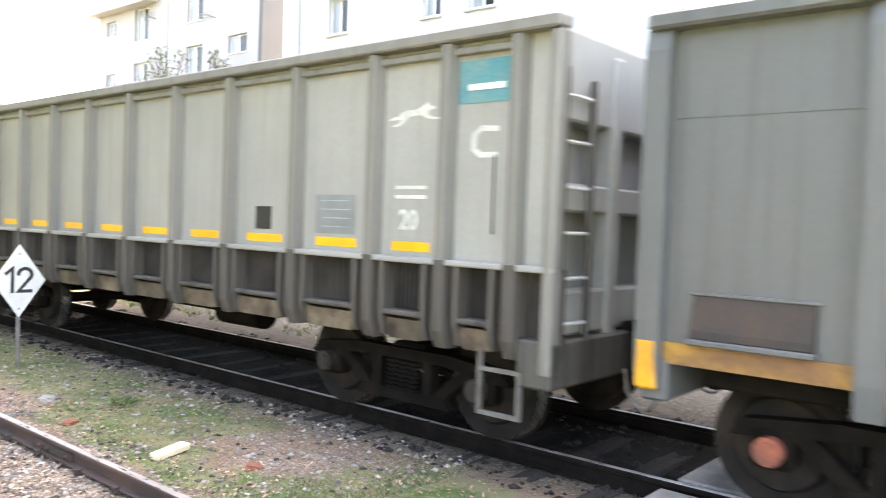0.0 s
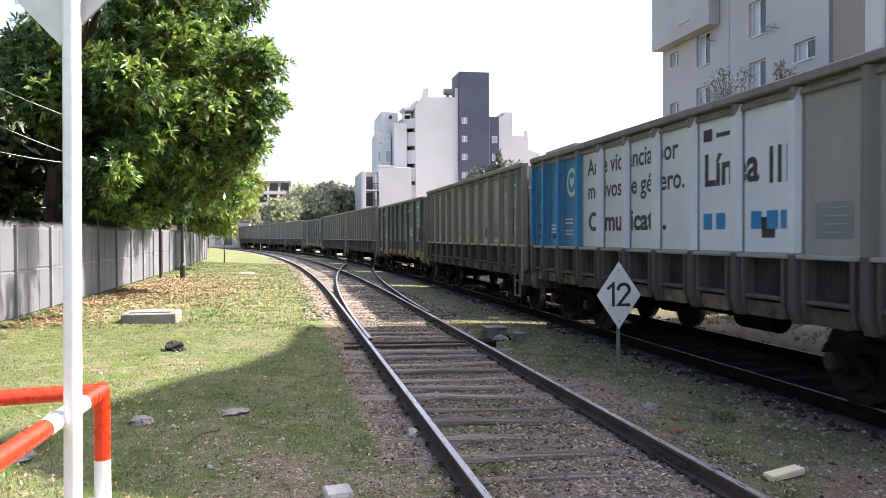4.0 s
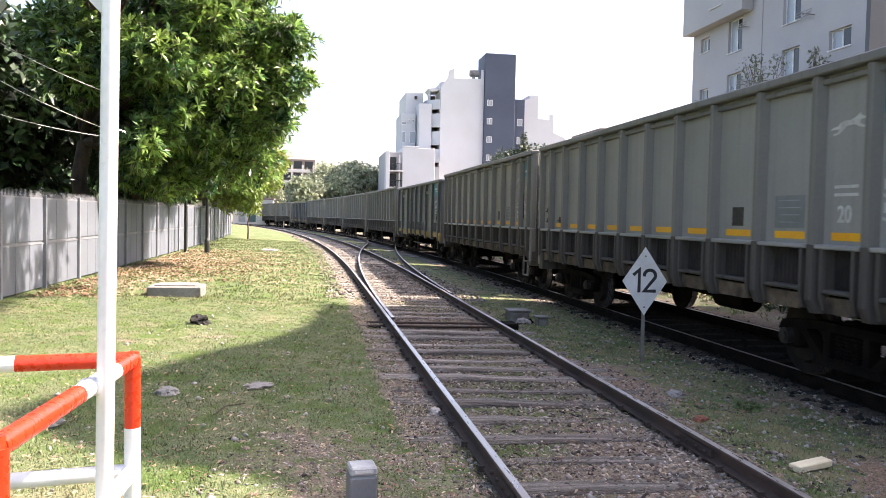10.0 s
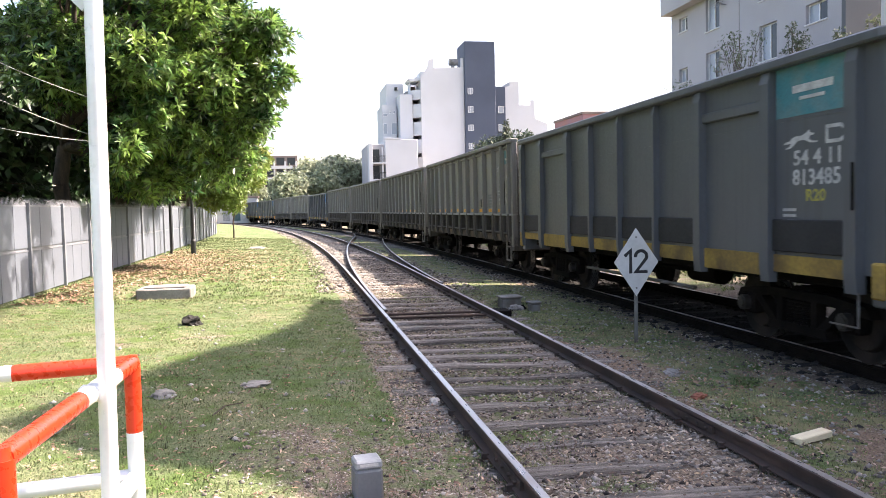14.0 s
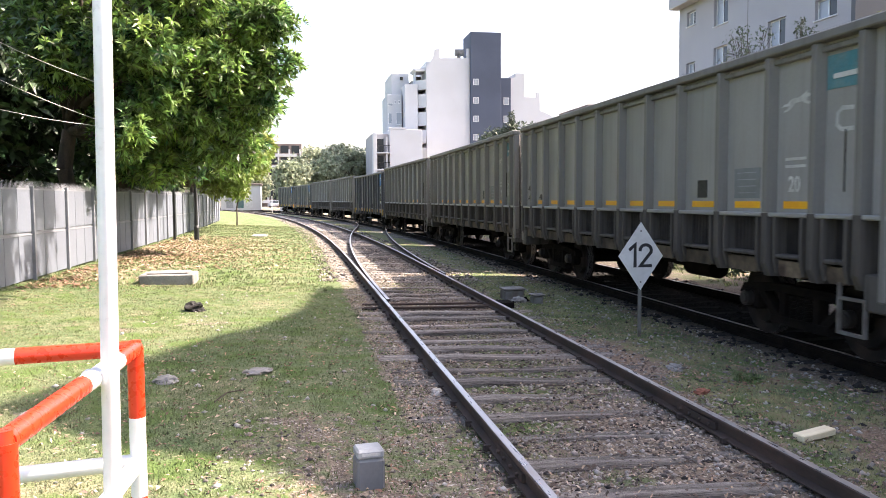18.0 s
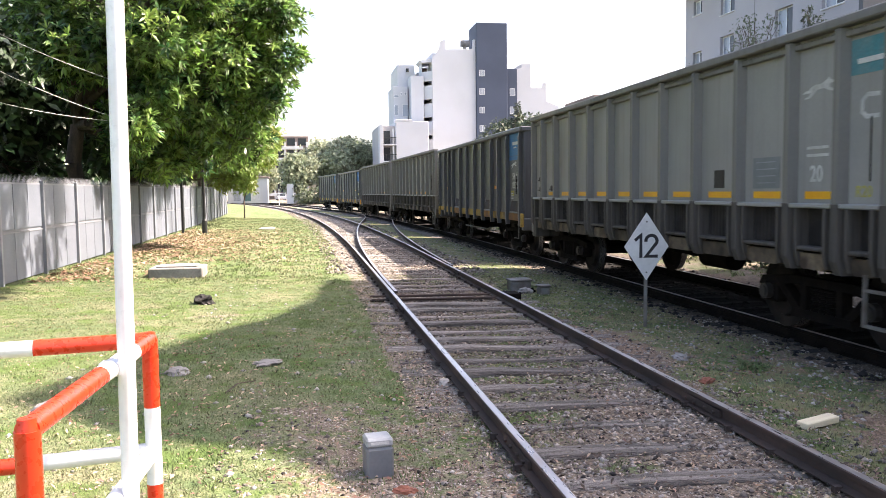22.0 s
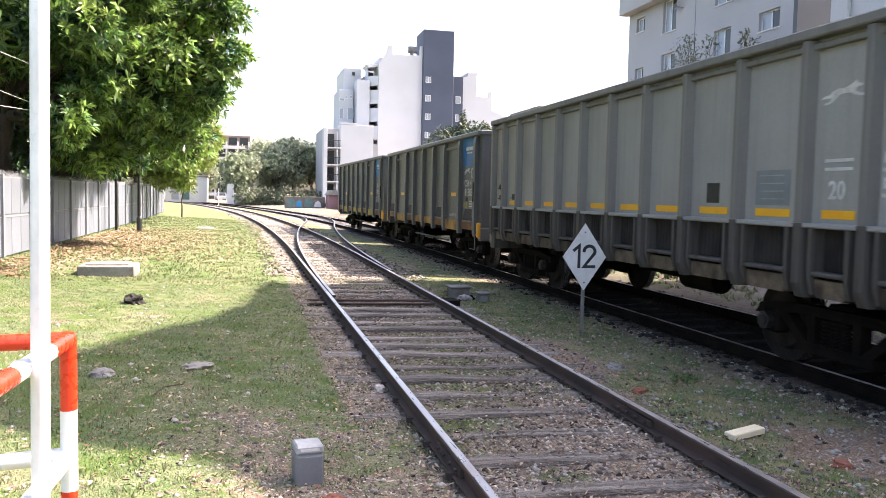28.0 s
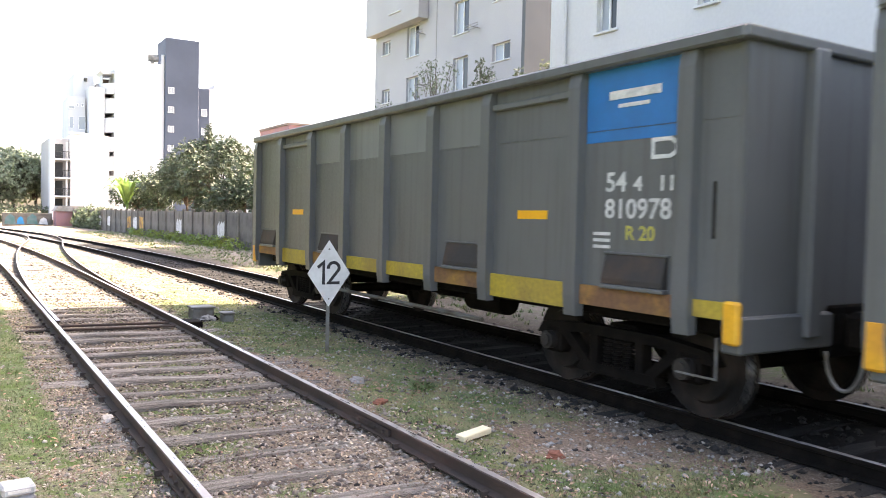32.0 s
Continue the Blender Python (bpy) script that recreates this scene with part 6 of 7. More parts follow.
# manhole chambers
def chamber(x0, x1, y0, y1, h, label):
    z = min(ground_z(x, y) for x in (x0, x1) for y in (y0, y1))
    t = thing("manhole_chamber", (0, 0, 0), label, "manhole")
    part("kerb", Shape().rbox(x0, x1, y0, y1, z - 0.05, z + h, 0.02), CONCRETE, t)
    part("lid", Shape().rbox(x0 + 0.12, x1 - 0.12, y0 + 0.12, y1 - 0.12, z + h, z + h + 0.03, 0.01), CONCRETE, t)
    return t


chamber(-4.27, -3.28, 12.9, 13.7, 0.2, "low concrete manhole chamber in the grass")
chamber(-3.5, -2.7, 33.0, 35.0, 0.03, "far concrete manhole cover in the grass")


def lump(name, x, y, r, mat, label, category, seed, flat=0.7):
    rnd = random.Random(seed)
    bm = bmesh.new()
    bmesh.ops.create_icosphere(bm, subdivisions=3, radius=r)
    for v in bm.verts:
        k = 1 + 0.5 * noise.noise(v.co * (1.6 / r) + Vector((seed, 0, 0))) + 0.3 * noise.noise(v.co * (4.1 / r) + Vector((0, seed, 0)))
        v.co = Vector((v.co.x * k * 1.25, v.co.y * k, v.co.z * k * flat))
    me = bpy.data.meshes.new(name)
    bm.to_mesh(me)
    bm.free()
    me.materials.append(mat)
    ob = new(name, me)
    ob.matrix_basis = pose(x, y, ground_z(x, y) + r * flat * 0.35, 0, 0, rnd.uniform(0, 360))
    return tagged(ob, label, category)


lump("rock", -2.83, 9.35, 0.14, DARKSTONE, "dark stone lying in the grass", "rock", 3, 0.65)
lump("rock", -1.72, 5.1, 0.12, CONCRETE, "pale flat stone in the grass", "rock", 5, 0.22)
lump("rock", -2.5, 4.75, 0.1, CONCRETE, "pale crumpled stone in the grass", "rock", 6, 0.4)
lump("rock", 2.52, 5.0, 0.075, CONCRETE, "grey stone between the tracks", "rock", 8, 0.6)
lump("brick_lump", 2.28, 4.0, 0.06, BRICK, "broken red brick between the tracks", "brick", 10, 0.6)
lump("brick_lump", 2.7, 1.9, 0.06, BRICK, "broken red brick on bare soil", "brick", 12, 0.6)
lump("brick_lump", -0.8, 1.72, 0.05, BRICK, "broken red brick beside the box", "brick", 11, 0.5)
lump("rock", -0.13, 4.25, 0.055, PALE, "small pale stone beside the rail", "rock", 13, 0.8)
lump("rock", -3.2, 3.6, 0.12, CONCRETE, "grey stone behind the barrier", "rock", 14, 0.5)
lump("rock", 2.38, 10.5, 0.1, CONCRETE, "pale stone beside the switch box", "rock", 15, 0.7)
solid("wood_offcut", Shape().rbox(-0.175, 0.175, -0.05, 0.05, 0, 0.05, 0.006), PINE, "short pale sawn wood offcut on the ground", "wood",
      at=pose(2.41, 2.58, ground_z(2.41, 2.58) + 0.012, 3, -2, 17))
for i, (x, y, a) in enumerate(((1.2, 3.9, 35), (0.9, 4.3, 20), (-1.9, 4.1, 60))):
    solid("twig", Shape().tube((-0.2, 0, 0), (0.0, 0.02, 0.03), 0.006, 5).tube((0, 0.02, 0.03), (0.2, -0.02, 0.01), 0.005, 5), BARK, "thin dry twig on the ground", "twig", at=pose(x, y, ground_z(x, y) + 0.03, 0, 0, a))

# concrete crossing slabs at the far track, out by the foot crossing
for i, (x, y) in enumerate(((4.1, -1.15), (5.4, -1.15))):
    solid("crossing_slab", Shape().rbox(-0.3 if i == 0 else -0.7, 0.3 if i == 0 else 0.7, -0.55, 0.55, -0.12, 0.0, 0.015), CONCRETE, "pale concrete crossing slab beside the rail", "slab", at=(x, y, -0.02))


# ---- fence along the left ----
def fence_x(y):
    return -6.3 - max(0.0, y - 25) ** 2 * 0.0007


def build_fence():
    t = thing("sheet_fence", (0, 0, 0), "grey sheet steel fence with posts and a spiked top", "fence", kind="structure")
    z0 = 0.16
    ys = [4.6 + 2.25 * i for i in range(25)]
    post = Shape().rbox(-0.035, 0.035, -0.035, 0.035, 0, 1.86, 0.006).mesh("post", FENCE_POST)
    one = {}
    for key, (za, zb) in {"low": (0.08, 0.93), "high": (0.97, 1.76)}.items():
        one[key] = Shape().rbox(-0.008, 0.008, -0.355, 0.355, za, zb, 0.003).mesh("sheet", FENCE)
    comb = Shape()
    for k in range(36):
        yy = -1.1 + 2.2 * k / 35
        comb.add([(0.0, yy - 0.014, 1.78), (0.0, yy + 0.014, 1.78), (0.0, yy, 1.93), (0.012, yy, 1.78)], [(0, 1, 2), (1, 3, 2), (3, 0, 2)])
    comb.box(-0.012, 0.012, -1.12, 1.12, 1.755, 1.785)
    comb = comb.mesh("spike_strip", FENCE_POST)
    rail = Shape().box(-0.03, -0.012, -1.12, 1.12, 0.915, 0.985).box(-0.009, 0.02, -1.12, 1.12, 0.905, 0.926).mesh("mid_rail", FENCE_POST)
    for a, b in zip(ys, ys[1:]):
        x0, x1 = fence_x(a), fence_x(b)
        yaw = math.degrees(math.atan2(-(x1 - x0), b - a))
        part("post", post, FENCE_POST, t, at=pose(x0 + 0.03, a, z0 - 0.03))
        m = pose((x0 + x1) / 2, (a + b) / 2, z0, 0, 0, yaw)
        for k in (-1, 0, 1):
            for key in one:
                part("sheet", one[key], FENCE, t, at=m @ Matrix.Translation((0, k * 0.73, 0)))
        part("mid_rail", rail, FENCE_POST, t, at=m)
        part("spike_strip", comb, FENCE_POST, t, at=m)


build_fence()


def lamp_post(x, y):
    z = ground_z(x, y)
    t = thing("lamp_post", (x, y, z), "slim black lamp post standing in the grass", "lamp post", "lamp posts along the fence")
    part("base", Shape().tube((0, 0, -0.03), (0, 0, 0.5), 0.1, 12).tube((0, 0, 0.5), (0, 0, 0.58), 0.1, 12, 0.06), LAMP_BLACK, t, smooth=True)
    part("shaft", Shape().tube((0, 0, 0.55), (0, 0, 4.2), 0.055, 10, 0.045), LAMP_BLACK, t, smooth=True)
    part("lantern", Shape().tube((0, 0, 4.2), (0, 0, 4.6), 0.1, 10, 0.2), LAMP_BLACK, t, smooth=True)


lamp_post(-5.12, 28.6)
slim = thing("steel_pole", (-5.92, 28.6, ground_z(-5.92, 28.6)), "thin dark steel pole beside the fence", "pole")
part("shaft", Shape().tube((0, 0, -0.03), (0, 0, 5.0), 0.05, 10), LAMP_BLACK, slim, smooth=True)


# ---- trees ----
def leaf_cloud(centres, n, size, rs, mat, name, slim=0.3, rosette=6, droop=0.05):
    """Leaves in rosettes on the shells of overlapping clumps (x, y, z, rx, ry, rz)."""
    c = np.array([q[:3] for q in centres])
    r = np.array([q[3:] for q in centres])
    weight = r[:, 0] * r[:, 1] + r[:, 1] * r[:, 2] + r[:, 0] * r[:, 2]
    pick = rs.choice(len(c), n, p=weight / weight.sum())
    d = rs.normal(size=(n, 3))
    d /= np.linalg.norm(d, axis=1, keepdims=True)
    rad = 1 + rs.normal(-0.06, 0.26, (n, 1))
    pos = c[pick] + d * r[pick] * rad
    out = d + np.array([0, 0, 0.25]) + rs.normal(0, 0.35, (n, 3))
    out /= np.linalg.norm(out, axis=1, keepdims=True)
    k = rosette
    pos = np.repeat(pos, k, 0)
    out = np.repeat(out, k, 0)
    N = n * k
    side = rs.normal(size=(N, 3))
    side -= (side * out).sum(1, keepdims=True) * out
    side /= np.linalg.norm(side, axis=1, keepdims=True)
    ax = out * rs.uniform(0.2, 1.1, (N, 1)) + side
    ax /= np.linalg.norm(ax, axis=1, keepdims=True)
    ax[:, 2] -= droop * rs.rand(N)
    wide = np.cross(ax, out)
    wide /= np.linalg.norm(wide, axis=1, keepdims=True) + 1e-6
    L = size * rs.uniform(0.65, 1.25, (N, 1))
    p0 = pos
    p1 = pos + ax * L * 0.5 + wide * L * slim * 0.5 + np.array([0, 0, 0.04]) * L
    p2 = pos + ax * L - np.array([0, 0, 0.08]) * L
    p3 = pos + ax * L * 0.5 - wide * L * slim * 0.5 + np.array([0, 0, 0.04]) * L
    V = np.stack([p0, p1, p2, p3], 1).reshape(-1, 3)
    F = np.arange(4 * N).reshape(-1, 4)
    return raw_mesh(name, V, F, mat)


def limb_path(sh, a, b, r0, r1, rnd, bends=3):
    a, b = Vector(a), Vector(b)
    last, lr = a, r0
    for i in range(1, bends + 1):
        k = i / bends
        p = a.lerp(b, k) + Vector((rnd.uniform(-1, 1), rnd.uniform(-1, 1), rnd.uniform(-0.4, 0.6))) * (b - a).length * 0.07 * (1 if i < bends else 0)
        r = r0 + (r1 - r0) * k
        sh.tube(last, p, lr, 9, r)
        last, lr = p, r


def tree(name, x, y, height, clumps, n, size, mat, label, seed, trunk_r=0.16, slim=0.3, rosette=6, fork=0.35, limbs=None):
    """clumps are given from the foot of the trunk: (x, y, z, rx, ry, rz)."""
    rnd, rs = random.Random(seed), np.random.RandomState(seed)
    t = thing(name, (x, y, ground_z(x, y)), label, "tree")
    sh = Shape()
    top = Vector((rnd.uniform(-0.15, 0.15), rnd.uniform(-0.15, 0.15), height * fork))
    limb_path(sh, (0, 0, -0.1), top, trunk_r, trunk_r * 0.75, rnd)
    part("trunk", sh, BARK, t, smooth=True)
    high = Vector((0.2, 0.1, height * 0.68))
    if limbs:
        leader = Shape()
        limb_path(leader, top, high, trunk_r * 0.7, trunk_r * 0.5, rnd)
        part("limb", leader, BARK, t, smooth=True)
    low = top
    for i, q in enumerate(clumps):
        limb = Shape()
        end = Vector(q[:3])
        top = high if limbs and i >= limbs else low
        limb_path(limb, top, end, trunk_r * 0.5, trunk_r * 0.12, rnd, 4)
        for k in range(4):
            tip = end + Vector((rnd.uniform(-1, 1) * q[3], rnd.uniform(-1, 1) * q[4], rnd.uniform(-0.6, 0.9) * q[5])) * 0.75
            limb_path(limb, top.lerp(end, rnd.uniform(0.5, 0.95)), tip, trunk_r * 0.16, 0.01, rnd, 3)
        part("limb", limb, BARK, t, smooth=True)
    part("crown", leaf_cloud(clumps, n, size, rs, mat, "crown", slim, rosette), mat, t)
    return t


def random_clumps(rnd, n, cx, cy, cz, sx, sy, sz, r0, r1):
    out = []
    for _ in range(n):
        while True:
            a, b, c = (rnd.uniform(-1, 1) for _ in range(3))
            if a * a + b * b + c * c < 1:
                break
        r = rnd.uniform(r0, r1)
        out.append((cx + a * sx, cy + b * sy, cz + c * sz, r, r, r * 0.8))
    return out


rnd = random.Random(21)
BIG = random_clumps(rnd, 62, 2.7, -0.5, 6.3, 3.3, 3.6, 4.0, 0.45, 0.95) + [(5.7, -2.0, 5.3, 0.7, 0.5, 0.3), (5.4, -2.0, 4.7, 0.6, 0.5, 0.35), (5.4, -2.0, 6.4, 0.6, 0.5, 0.4), (5.0, -2.0, 4.0, 0.6, 0.5, 0.4)] + [(2.2 + 0.6 * math.sin(2.3 * k), -4.0 + 0.9 * k, 3.1 + 0.6 * math.sin(1.7 * k), 0.45, 0.5, 0.5) for k in range(13)]
tree("broadleaf_tree", -7.6, 22.0, 10, BIG, 15000, 0.25, LEAF_DARK, "large dark glossy broadleaf tree overhanging the fence", 31, 0.26, 0.24, 12)
# The high clumps lie out of view, added to shade trees and fence.
tree("broadleaf_tree", -8.6, 15.5, 12, random_clumps(rnd, 18, -1.9, -1.4, 5.2, 1.9, 2.6, 3.0, 0.9, 1.4) + random_clumps(rnd, 28, 5.0, -2.5, 10.4, 3.8, 3.6, 0.9, 1.1, 1.6) + random_clumps(rnd, 14, 10.6, -2.0, 10.0, 1.2, 3.8, 0.8, 0.3, 0.55), 9800, 0.27, LEAF_SHADED, "large dark broadleaf tree with an added unseen shading canopy", 32, 0.2, 0.3, 8, limbs=18)
# Here too the upper clumps are unseen, added to dapple the fence.
tree("broadleaf_tree", -9.4, 9.5, 12, random_clumps(rnd, 14, -1.7, 0, 5.2, 2.0, 3.0, 3.0, 1.0, 1.5) + random_clumps(rnd, 26, 5.4, 0, 9.9, 4.0, 4.6, 1.0, 1.1, 1.6) + random_clumps(rnd, 15, 11.4, 0, 9.8, 1.2, 3.6, 0.8, 0.3, 0.55), 8800, 0.34, LEAF_SHADED, "dark broadleaf tree, unseen overhead clumps added for shade", 33, 0.2, 0.3, 8, limbs=14)
tree("broadleaf_tree", -8.2, 31.0, 10, random_clumps(rnd, 22, 0.5, 0, 5.8, 3.0, 3.4, 3.4, 1.0, 1.6), 4200, 0.42, LEAF_SHADED, "dark broadleaf tree beyond the fence", 34, 0.24, 0.32, 8)
for i, (x, y) in enumerate(((-14, 13), (-14.5, 21), (-14, 30), (-13, 41), (-15, 5))):
    tree("shade_tree", x, y, 10, random_clumps(rnd, 16, 0, 0, 5.0, 3.2, 3.8, 4.2, 1.3, 2.0), 2400, 0.55, LEAF_SHADED, "dense dark tree behind the fence", 40 + i, 0.25, 0.4, 6)
for i, (x, y, h) in enumerate(((-6.9, 36.5, 7.4), (-7.1, 43, 7.8), (-7.4, 50, 8.0), (-8.6, 60, 8.2))):
    tree("street_tree", x, y, h, random_clumps(rnd, 22, 2.3, 0, h * 0.6, 1.9, 2.6, h * 0.34, 0.4, 0.8), 3400, 0.24, LEAF_YELLOW, "light yellow green tree with drooping leaves", 60 + i, 0.13, 0.3, 6, 0.3)
tree("sapling", -5.0, 47.0, 2.6, random_clumps(rnd, 4, 0, 0, 2.2, 0.5, 0.5, 0.6, 0.3, 0.5), 160, 0.22, LEAF_YELLOW, "thin sapling in the grass", 70, 0.05, 0.3, 5, 0.6)
# ---- trees and wall beyond the train ----
def concrete_wall():
    t = thing("concrete_wall", (0, 0, 0), "old concrete panel wall with graffiti patches", "wall", kind="structure")
    post = Shape().rbox(-0.09, 0.09, -0.09, 0.09, -0.1, 1.95, 0.015).mesh("post", WALL_GREY)
    panel = Shape().rbox(-0.04, 0.04, -0.98, 0.98, -0.05, 1.82, 0.012).mesh("panel", WALL_GREY)
    patch_rnd = random.Random(4)
    # Panels before y = 22 are unseen, added to shade ground behind the train.
    for i in range(-4, 34):
        y = 22 + 2.1 * i
        x = 11.4 - (y - 22) * 0.022
        m = pose(x, y, ground_z(x, y), 0, 0, 1.3)
        part("post", post, WALL_GREY, t, at=m)
        part("panel", panel, WALL_GREY, t, at=m @ Matrix.Translation((0.02, 1.05, 0)))
        if 7 < i < 26 and patch_rnd.random() < 0.55:
            y0 = patch_rnd.uniform(0.2, 0.5)
            sh = Shape()
            for k in range(3):
                a = y0 + 0.42 * k
                sh.prism([(a, 0.5), (a + 0.38, 0.45), (a + 0.4, 1.25 + patch_rnd.uniform(-0.2, 0.2)), (a + 0.05, 1.35)], "x", -0.031, -0.024)
            part("graffiti_patch", sh, GRAFFITI if patch_rnd.random() < 0.75 else YELLOW_OLD, t, "pale graffiti patch", at=m)


concrete_wall()
rnd = random.Random(77)
RIGHT_TREES = [
    (13.6, 55, 8.0, LEAF_DULL, 12, 1.0, 2.6), (14.0, 49, 7.3, LEAF_DULL, 16, 2.6, 2.4), (13.6, 43.5, 5.8, LEAF_DULL, 12, 2.2, 1.9), (14.2, 60, 6.4, LEAF_DULL, 14, 2.2, 2.2),
    (13.4, 66, 5.4, LEAF_DULL, 12, 2.2, 1.9), (13.2, 73, 5.0, LEAF_DULL, 12, 2.0, 1.7), (14.5, 37.5, 4.6, LEAF_DULL, 10, 2.0, 1.6), (15, 31, 4.2, LEAF_DULL, 10, 1.9, 1.5)]
for i, (x, y, h, mat, n, sp, sz) in enumerate(RIGHT_TREES):
    tree("garden_tree", x, y, h, random_clumps(rnd, n, 0, 0, h * 0.62, sp, sp, sz * 0.8, 0.7, 1.1), 2000, 0.26, mat, "garden tree behind the concrete wall", 80 + i, 0.12, 0.36, 5, 0.35)
# a narrow dark conifer among them
spire = [(0.15 * math.sin(3 * k), 0.15 * math.cos(2 * k), 1.6 + 0.75 * k, 1.15 - 0.125 * k, 1.15 - 0.125 * k, 0.5) for k in range(9)]
tree("conifer", 14.5, 55, 8.0, spire, 2600, 0.24, LEAF_DULL, "narrow dark conifer with a spiky top", 95, 0.12, 0.2, 6, 0.3)
# trees before the grey flats: sparse broadleaf ones and small bushy conifers
for i, (x, y, h, sp, n) in enumerate(((18.5, 30.4, 9.8, 1.6, 1100), (18.3, 33.4, 8.1, 1.5, 700), (18.2, 36.4, 7.5, 1.4, 600))):
    tree("thin_tree", x, y, h, random_clumps(rnd, 22, 0, 0, h * 0.74, sp, sp * 1.25, h * 0.22, 0.3, 0.65), n, 0.085, LEAF_GREY, "sparse thin tree before the grey flats", 100 + i, 0.06, 0.45, 5, 0.45)
for i, (x, y, h, mat) in enumerate(((18.5, 26.1, 8.8, LEAF_DULL), (18.6, 23.7, 8.1, LEAF_DULL), (18.6, 21.7, 8.3, LEAF_GREY))):
    bush = [(0.2 * math.sin(2.4 * k + i), 0.25 * math.cos(1.9 * k + i), h - 0.35 - 0.42 * k, 0.18 + 0.11 * k, 0.2 + 0.12 * k, 0.34) for k in range(9)]
    tree("conifer", x, y, h, bush, 1500, 0.13, mat, "small bushy conifer before the grey flats", 110 + i, 0.07, 0.35, 5, 0.35)


def banana(x, y, h, seed):
    rnd = random.Random(seed)
    t = thing("banana_plant", (x, y, ground_z(x, y)), "banana plant with long arching leaves", "plant")
    part("stem", Shape().tube((0, 0, -0.05), (0.05, 0, h * 0.6), 0.13, 10, 0.08), LEAF_PALM, t, smooth=True)
    for k in range(11):
        a, reach = 2 * math.pi * k / 11 + rnd.uniform(-0.2, 0.2), rnd.uniform(1.3, 2.1)
        sh = Shape()
        ring = []
        for i in range(7):
            q = i / 6
            d = reach * q
            z = h * 0.6 + h * 0.45 * math.sin(q * 2.2) * rnd.uniform(0.9, 1.1)
            wd = 0.22 * math.sin(math.pi * min(1, q + 0.08)) + 0.01
            c = Vector((d * math.cos(a), d * math.sin(a), z))
            s_ = Vector((-math.sin(a), math.cos(a), 0))
            ring += [c - s_ * wd - Vector((0, 0, 0.06)), c, c + s_ * wd - Vector((0, 0, 0.06))]
        f = [(3 * i + j, 3 * i + j + 1, 3 * i + j + 4, 3 * i + j + 3) for i in range(6) for j in (0, 1)]
        part("leaf", sh.add(ring, f), LEAF_PALM, t)


banana(11.0, 67, 4.2, 3)
banana(11.5, 70, 3.8, 4)


def hedge(name, cl, n, size, mat, label, seed):
    rs = np.random.RandomState(seed)
    return tagged(new(name, leaf_cloud(cl, n, size, rs, mat, name, 0.4, 5)), label, "shrub")


hedge("shrub", [(10.6 + 0.3 * math.sin(k), 76 + 1.7 * k, 0.9, 1.1, 1.3, 0.9) for k in range(7)], 1800, 0.3, LEAF_GREY, "low pale shrubs at the end of the wall", 5)
hedge("shrub", [(-1.5 + 1.4 * k, 113 + 1.5 * math.sin(k), 1.0, 1.2, 1.0, 1.1) for k in range(8)], 2200, 0.3, LEAF_GREY, "dark bushes beyond the bend", 7)
# Weed row added to block the sunlit ground beyond the train.
hedge("weeds", [(8.7 + 0.3 * math.sin(2.1 * k), 12.5 + 0.8 * k, 0.25, 0.45, 0.6, 0.42 + 0.15 * math.sin(1.3 * k)) for k in range(16)], 1500, 0.14, LEAF_DULL, "weeds added to hide and shade ground behind the main track", 8)
hedge("weeds", [(2.95 + 0.09 * math.sin(2.6 * k), 4.35 + 0.08 * math.cos(1.9 * k), -0.08, 0.06, 0.06, 0.05) for k in range(5)], 60, 0.05, GRASS, "low green weed between the tracks", 9)
hedge("weeds", [(10.6, 36 + 3.1 * k, 0.15, 0.5, 1.4, 0.3) for k in range(9)], 1200, 0.16, LEAF_YELLOW, "weeds at the foot of the concrete wall", 6)

# the dark trees beyond the bend
for i, (x, y, h, sp) in enumerate(((2.2, 134, 11.2, 3.2), (6.4, 131, 11.4, 3.6), (9.6, 135, 10.4, 2.4), (3.6, 126, 8.2, 3.0), (-2.2, 121, 7.6, 2.2), (-10, 140, 8, 3.5), (-17, 128, 8, 3.5), (-20, 112, 8, 3.5))):
    tree("far_tree", x, y, h, random_clumps(rnd, 15, 0, 0, h * 0.62, sp, sp, h * 0.28, 1.2, 2.0), 1900, 0.5, LEAF_HAZED, "broad dense tree beyond the bend", 120 + i, 0.3, 0.5, 5, 0.3)


# ---- buildings ----
def window(parent, m, w, h, name="window", panes=2, glass_mat=None, sill=True, depth=0.12):
    """A window in the wall's plane: x along the wall, y out of it, its foot in the middle at m."""
    f = Shape()
    t = 0.06
    for x0, x1, z0, z1 in ((-w / 2, w / 2, 0, t), (-w / 2, w / 2, h - t, h), (-w / 2, -w / 2 + t, t, h - t), (w / 2 - t, w / 2, t, h - t)):
        f.box(x0, x1, -depth + 0.02, -depth + 0.07, z0, z1)
    for k in range(1, panes):
        x = -w / 2 + w * k / panes
        f.box(x - t / 2, x + t / 2, -depth + 0.02, -depth + 0.07, t, h - t)
    fr = part(name, f, FRAME_WHITE, parent, "white framed window", at=m)
    for k in range(panes):
        a, b = -w / 2 + w * k / panes + 0.03, -w / 2 + w * (k + 1) / panes - 0.03
        part("pane", Shape().box(a, b, -depth + 0.03, -depth + 0.04, 0.05, h - 0.05), glass_mat or (GLASS_SKY if k % 2 else GLASS_DARK), fr)
    if sill:
        part("sill", Shape().rbox(-w / 2 - 0.06, w / 2 + 0.06, -depth, 0.06, -0.06, 0.0, 0.01), PLASTER_WHITE, fr)
    return fr


